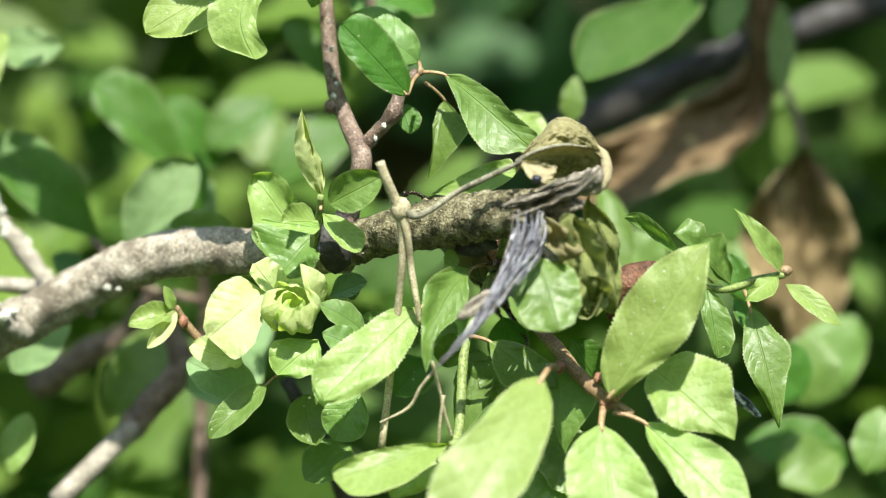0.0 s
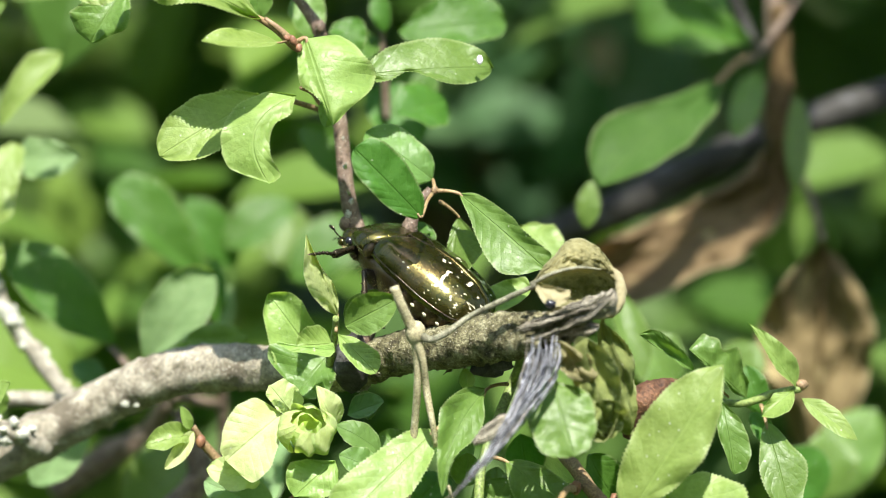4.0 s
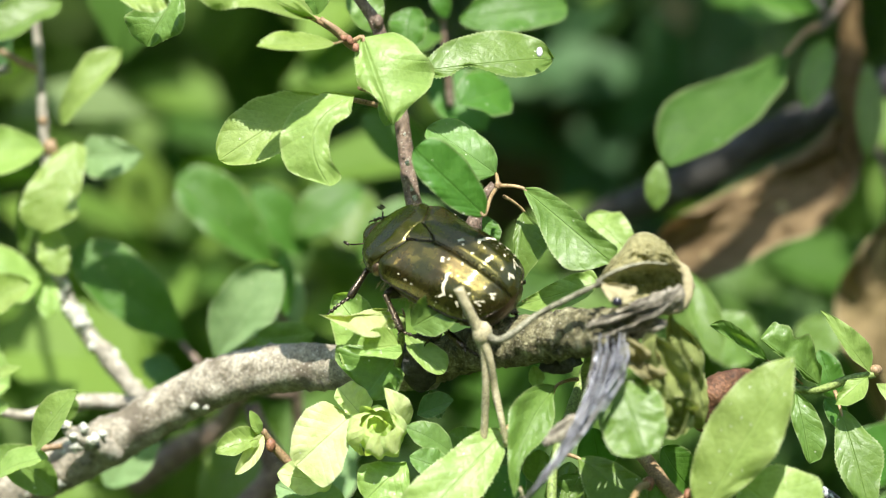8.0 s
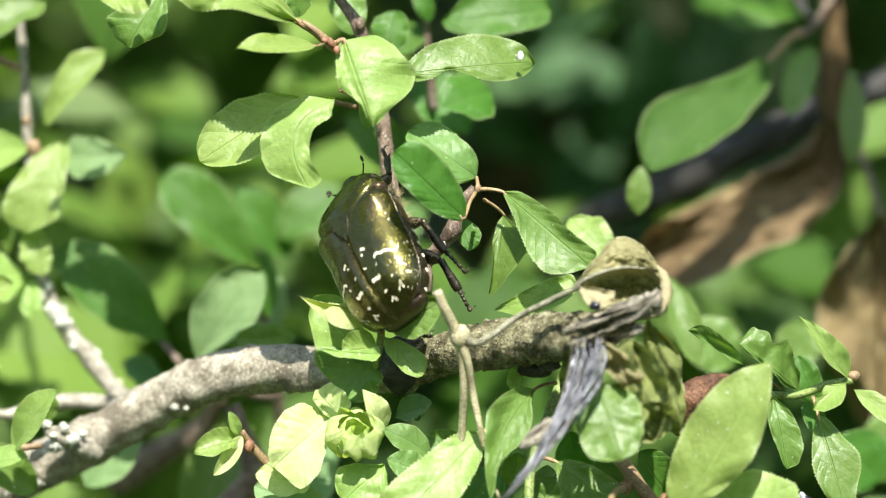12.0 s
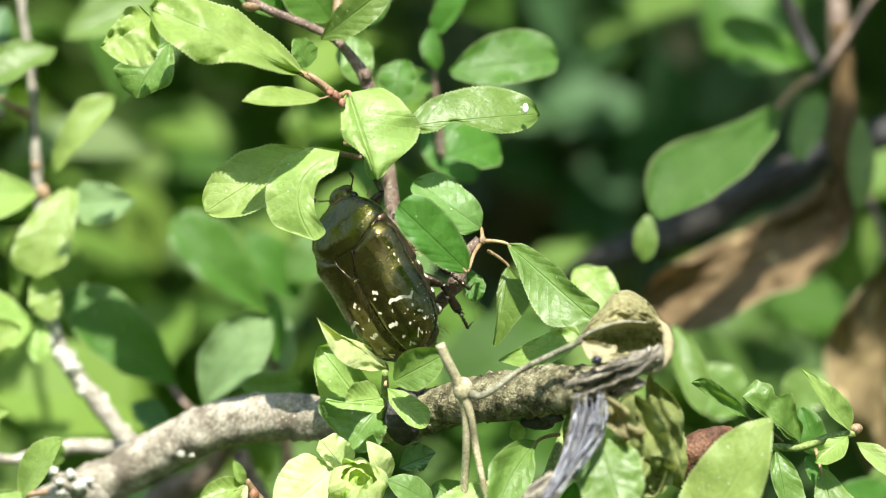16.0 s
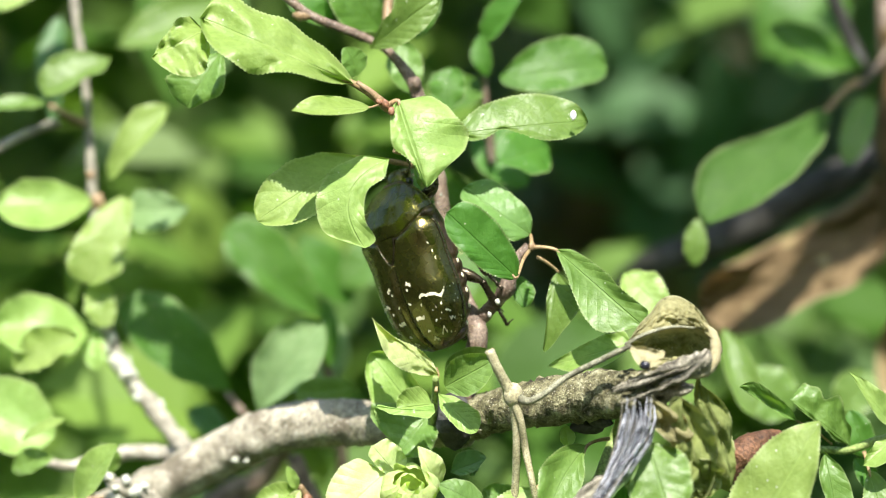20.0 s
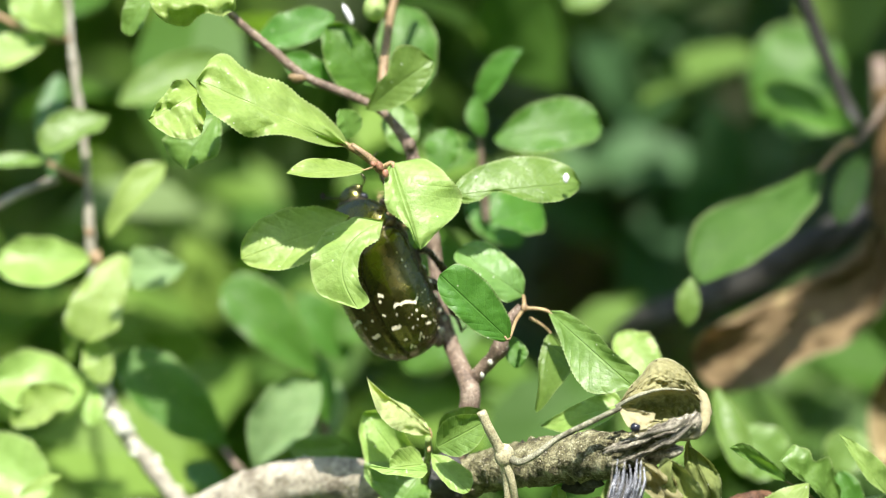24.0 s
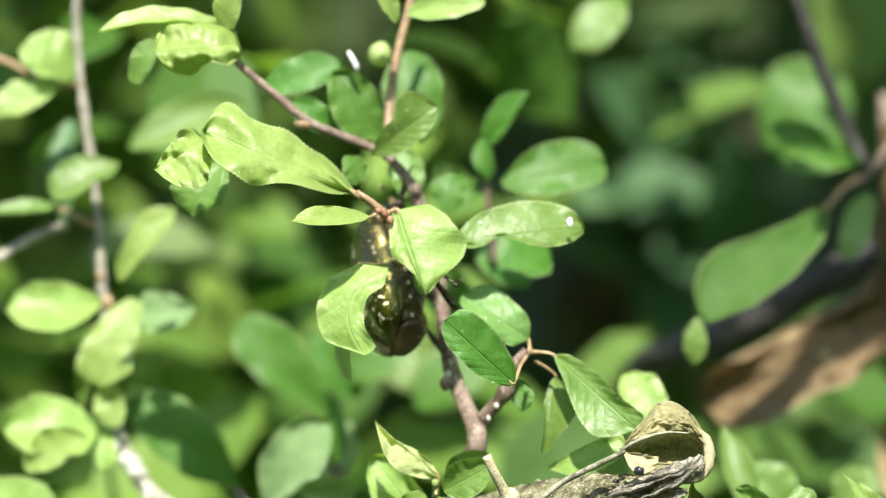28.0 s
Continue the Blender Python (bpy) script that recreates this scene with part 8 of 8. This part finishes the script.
def build_beetle():
    bt = thing("rose_chafer_beetle", (0, 0, 0), "metallic bronze-green chafer beetle with cream flecks, climbing the twig", "beetle")
    part("underside", underside(), MAT["beetle_under"], bt, "coppery purple-brown underside")
    part("neck_shield", neck_shield(), MAT["beetle_shell"], bt, "glossy olive-bronze neck shield")
    for sign in (1, -1):
        case = part("wing_case", wing_case(sign), MAT["beetle_shell"], bt, "bronze-green wing case with cream marks")
        r = random.Random(5)
        for y, a0, a1, th, zig in ((-4.3, 0.19, 0.60, 0.42, 1.0), (-2.3, 0.075, 0.135, 0.40, 0.5), (-3.0, 0.06, 0.085, 0.3, 0.2), (-6.5, 0.05, 0.165, 0.52, 0.7), (-5.1, 0.17, 0.195, 0.26, 0.2), (-4.6, 0.035, 0.06, 0.28, 0.2),
                                   (-7.3, 0.30, 0.34, 0.26, 0.3), (-5.7, 0.46, 0.50, 0.3, 0.3), (-6.6, 0.52, 0.62, 0.28, 0.5), (-8.2, 0.10, 0.15, 0.26, 0.4), (-8.7, 0.34, 0.48, 0.26, 0.6), (-9.4, 0.12, 0.26, 0.3, 0.6), (0.3, 0.60, 0.63, 0.34, 0.1), (-0.5, 0.62, 0.65, 0.34, 0.1), (1.3, 0.56, 0.58, 0.24, 0.1), (-7.6, 0.58, 0.68, 0.24, 0.4)):
            part("cream_mark", mark_strip(sign, y, a0, a1, th, y * 1.7 + a0, zig), MAT["beetle_mark"], case)
        for _ in range(22):
            y, a = r.uniform(-9.2, -3.8), r.uniform(0.3, 0.85)
            part("cream_dot", mark_strip(sign, y, a, a + 0.02, r.uniform(0.12, 0.22), y, 0.1), MAT["beetle_mark"], case)
        # bead along the seam and beside the small shield
        bead = [(sign * 0.12, y, wing_point(y, 0.02).z - 0.03, 0.055) for y in np.linspace(-10.3, 0.2, 12)]
        part("seam_bead", tube(bead, 6, 3), MAT["beetle_shell"], case)
        rim = [(sign * (wing_point(y, 0.9).x + 0.05), y, wing_point(y, 0.9).z, 0.10) for y in np.linspace(-10.2, 3.9, 20)]
        part("wing_rim", tube(rim, 7, 2), MAT["beetle_leg"], case, "dark raised rim")
    part("shield_plate", small_shield(), MAT["beetle_shell"], bt, "small triangular shield plate")
    margin = [(*(shield_point(0.0, g) + Vector((0, -0.03, -0.06))), 0.075) for g in np.linspace(radians(-95), radians(95), 41)]
    part("shield_margin", tube(margin, 6, 2), MAT["beetle_leg"], bt, "dark rear margin")
    for s in (1, -1):
        edge = [(s * 1.42, 3.1, 4.2), (s * 1.2, 2.2, 4.32), (s * 0.85, 1.35, 4.40), (s * 0.42, 0.55, 4.46), (0, 0.22, 4.44)]
        part("plate_margin", tube([(*p, 0.06) for p in edge], 6, 4), MAT["beetle_leg"], bt)
        lip = [(*(shield_point(u, s * radians(100)) + Vector((s * 0.03, 0, 0))), 0.11) for u in np.linspace(0.02, 0.97, 12)]
        part("shield_lip", tube(lip, 7, 2), MAT["beetle_shell"], bt)
        part("shoulder_plate", blob((s * 4.75, 4.7, 1.0), 1.0, (0.85, 0.75, 1.0), 0.1, 3.0, rings=9, seg=14), MAT["beetle_under"], bt, "coppery plate at the shoulder")
        for k in range(5):
            y = -9.0 + 1.75 * k
            w = float(np.interp(y, (-9.2, -7.5, -5, -1), (3.3, 4.7, 5.3, 5.45)))
            part("belly_fleck", blob((s * w * 0.985, y + 0.3, -0.5), 0.42, (0.25, 0.7, 0.4), 0.6, y), MAT["beetle_mark"], bt)
    tail = part("tail_plate", blob((0, -9.35, -0.1), 2.9, (1.12, 0.40, 0.80), 0.05, rings=14, seg=22, axis=(0, -0.35, 1)), MAT["beetle_under"], bt, "flecked tail plate")
    r = random.Random(3)
    for k in range(14):
        g, q = r.uniform(-2.4, 2.4), r.uniform(-1.6, 1.7)
        part("cream_dot", blob((g, -10.28 + 0.11 * g * g + 0.12 * (q - 0.4) ** 2, q), 0.22, (1.2, 0.5, 0.7), 0.5, k), MAT["beetle_mark"], tail)
    head = part("head", blob((0, 8.7, -1.1), 1.8, (1.0, 1.0, 0.75), 0.03, rings=12, seg=20), MAT["beetle_shell"], bt)
    part("head_plate", blob((0, 9.8, -2.1), 1.3, (1.05, 0.55, 0.55), 0.03, rings=10, seg=16), MAT["beetle_shell"], head)
    for s in (1, -1):
        part("eye", blob((s * 1.75, 8.7, -1.1), 0.52, (0.8, 1, 1), 0, rings=9, seg=14), MAT["seed_black"], head, "black eye")
        part("antenna", join(tube([(s * 1.3, 9.4, -1.5, 0.12), (s * 2.0, 9.9, -1.3, 0.09), (s * 2.6, 10.2, -1.0, 0.09), (s * 2.9, 10.4, -0.8, 0.11)], 6, 4),
                             *[blob((s * (3.15 + 0.16 * k), 10.8 - 0.10 * k, -0.6 + 0.12 * k), 0.26, (0.32, 1.8, 0.6), 0.05, rings=6, seg=8) for k in (-1, 0, 1)]), MAT["beetle_leg"], head, "short clubbed antenna")
    fringe = [((s * 4.9, y, -1.2), (s * 0.8, 0, -0.6), 0.8, 26) for s in (1, -1) for y in (4.0, 2.6, 1.2, -0.2)]
    fringe += [((s * 3.4, y, -1.2), (s * 0.9, 0.3, -0.4), 0.9, 22) for s in (1, -1) for y in (5.8, 6.8, 7.8)]
    fringe += [((x, -9.6, -1.9), (0.1 * x, -0.8, -0.6), 0.8, 12) for x in (-2.4, -1.2, 0, 1.2, 2.4)]
    part("hair_fringe", hair_fringe(fringe, 8), MAT["beetle_hair"], bt, "short tan hairs")
    return bt, [build_leg(bt, *row) for row in LEGS]


beetle, beetle_legs = build_beetle()


# ---- motions ----
def motions():
    walk(beetle, [
        (0, pose(0.01480, 0.00400, -0.01240, 31.00, 22.00, 80.00)),
        (0.5, pose(0.01390, 0.00380, -0.00910, 32.00, 21.00, 78.00)),
        (1, pose(0.01177, 0.00360, -0.00760, 33.00, 19.00, 75.00)),
        (2, pose(0.00735, 0.00320, -0.00619, 37.00, 20.00, 71.00)),
        (3, pose(0.00780, 0.00250, -0.00481, 42.00, 13.00, 68.00)),
        (3.5, pose(0.00640, 0.00110, -0.00380, 40.00, 4.00, 64.00)),
        (5.5, pose(0.00004, -0.00493, -0.00194, 31.19, -30.62, 50.41)),
        (6, pose(-0.00044, -0.00530, -0.00188, 30.91, -31.70, 49.91)),
        (7, pose(-0.00120, -0.00471, -0.00235, 33.28, -32.84, 47.16)),
        (8, pose(-0.00056, -0.00404, -0.00183, 36.69, -40.56, 35.70)),
        (8.5, pose(-0.00035, -0.00414, -0.00206, 36.93, -37.35, 31.54)),
        (9, pose(0.00030, -0.00318, -0.00106, 43.01, -36.88, 23.64)),
        (9.5, pose(-0.00058, -0.00338, -0.00065, 52.73, -39.17, 13.97)),
        (10, pose(-0.00199, -0.00459, -0.00153, 64.30, -32.97, 8.75)),
        (10.5, pose(-0.00300, -0.00377, -0.00121, 61.43, -37.26, 4.20)),
        (11, pose(-0.00467, -0.00400, -0.00116, 62.89, -50.78, -21.67)),
        (11.5, pose(-0.00524, -0.00342, -0.00057, 70.15, -48.37, -30.96)),
        (12, pose(-0.00526, -0.00381, 0.00039, 79.98, -39.33, -38.87)),
        (12.5, pose(-0.00540, -0.00323, 0.00187, 79.91, -39.97, -38.41)),
        (14.5, pose(-0.00568, -0.00376, 0.00356, 101.47, -23.04, -29.09)),
        (15, pose(-0.00623, -0.00306, 0.00332, 99.72, -28.03, -33.86)),
        (16, pose(-0.00579, -0.00162, 0.00356, 105.25, -26.84, -37.82)),
        (17, pose(-0.00652, -0.00216, 0.00354, 105.15, -27.86, -33.45)),
        (18, pose(-0.00627, -0.00270, 0.00394, 103.99, -27.16, -28.55)),
        (19, pose(-0.00582, -0.00221, 0.00416, 108.02, -20.43, -35.12)),
        (20, pose(-0.00676, -0.00076, 0.00570, 103.41, -14.93, -44.22)),
        (21, pose(-0.00858, 0.00173, 0.00632, 110.29, -20.95, -64.44)),
        (21.5, pose(-0.00806, 0.00246, 0.00701, 111.63, -28.76, -66.22)),
        (23.5, pose(-0.01063, 0.00155, 0.01095, 98.67, -19.16, -39.97)),
        (24, pose(-0.01051, 0.00137, 0.01122, 106.59, -21.00, -34.13)),
        (24.6, pose(-0.01022, 0.00131, 0.01093, 92.11, -26.29, -33.64)),
        (25, pose(-0.01098, 0.00128, 0.01070, 92.09, -29.09, -38.24)),
        (25.6, pose(-0.01255, 0.00221, 0.01088, 90.88, -31.63, -51.06)),
        (26, pose(-0.01410, 0.00480, 0.01187, 89.72, -32.69, -54.0)),
        (27, pose(-0.01330, 0.00580, 0.01520, 90.28, -30.29, -63.5)),
        (28, pose(-0.01040, 0.00670, 0.01610, 96.0, -38.0, -79.0)),
    ])
    # the legs step in turn while the beetle climbs; those on its far side fold under it as it turns
    for k, (lg, hip, side, kind) in enumerate(beetle_legs):
        rows = []
        for i in range(57):
            t = i / 2
            pace = 1.0 if t <= 8.5 else (0.5 if t < 14 else (0.15 if t < 20 else 0.6))
            swing = 8 * pace * math.sin(t * 2.4 + k * 2.1)
            lift = 4 * pace * math.sin(t * 2.4 + k * 2.1 + 1.4)
            if side < 0:
                fold = max(0.0, min(1.0, (t - 8.5) / 1.5))
                lift += {"front": 58, "middle": 45, "hind": 25}[kind] * fold
                swing -= {"front": 25, "middle": 0, "hind": 0}[kind] * fold
            rows.append((t, pose(hip.x * MM, hip.y * MM, hip.z * MM, 0, side * lift, swing)))
        walk(lg, rows)
    # a young leaf is pressed down while the beetle stands on it
    foot = pressed_leaf.matrix_basis.translation
    rows = []
    for t, tilt, lean in ((0, 0, 0), (3.4, 0, 0), (4.4, 4, -14), (5.5, 5, -21), (6.5, 6, -25), (7.2, 10, -60), (8, 12, -72), (9.0, 10, -55), (10, 6, -32), (11, 6, -45), (12, 6, -59), (12.5, 6, -58), (14.5, 5, -48), (16, 4, -38), (20, 3, -33), (28, 3, -31)):
        rows.append((t, Matrix.Translation(foot) @ pose(0, 0, 0, tilt, lean, 0)))
    walk(pressed_leaf, rows)
    # the shaded leaf gives way as the beetle leans on it
    foot = shaded_leaf.matrix_basis.translation
    rows = []
    for t, down, turn in ((0, 0, 0), (21.5, 0, 0), (23.5, -11, 0), (24.0, -12, 0), (24.4, -6, 0), (24.8, 14, 0), (25.0, 29, 0), (25.3, 33, 0), (26.2, 35, 0), (27.0, 35, 0), (27.5, 45, -12), (28, 62, -50)):
        rows.append((t, Matrix.Translation(foot) @ pose(0, 0, 0, 0, -down, turn)))
    walk(shaded_leaf, rows)


motions()
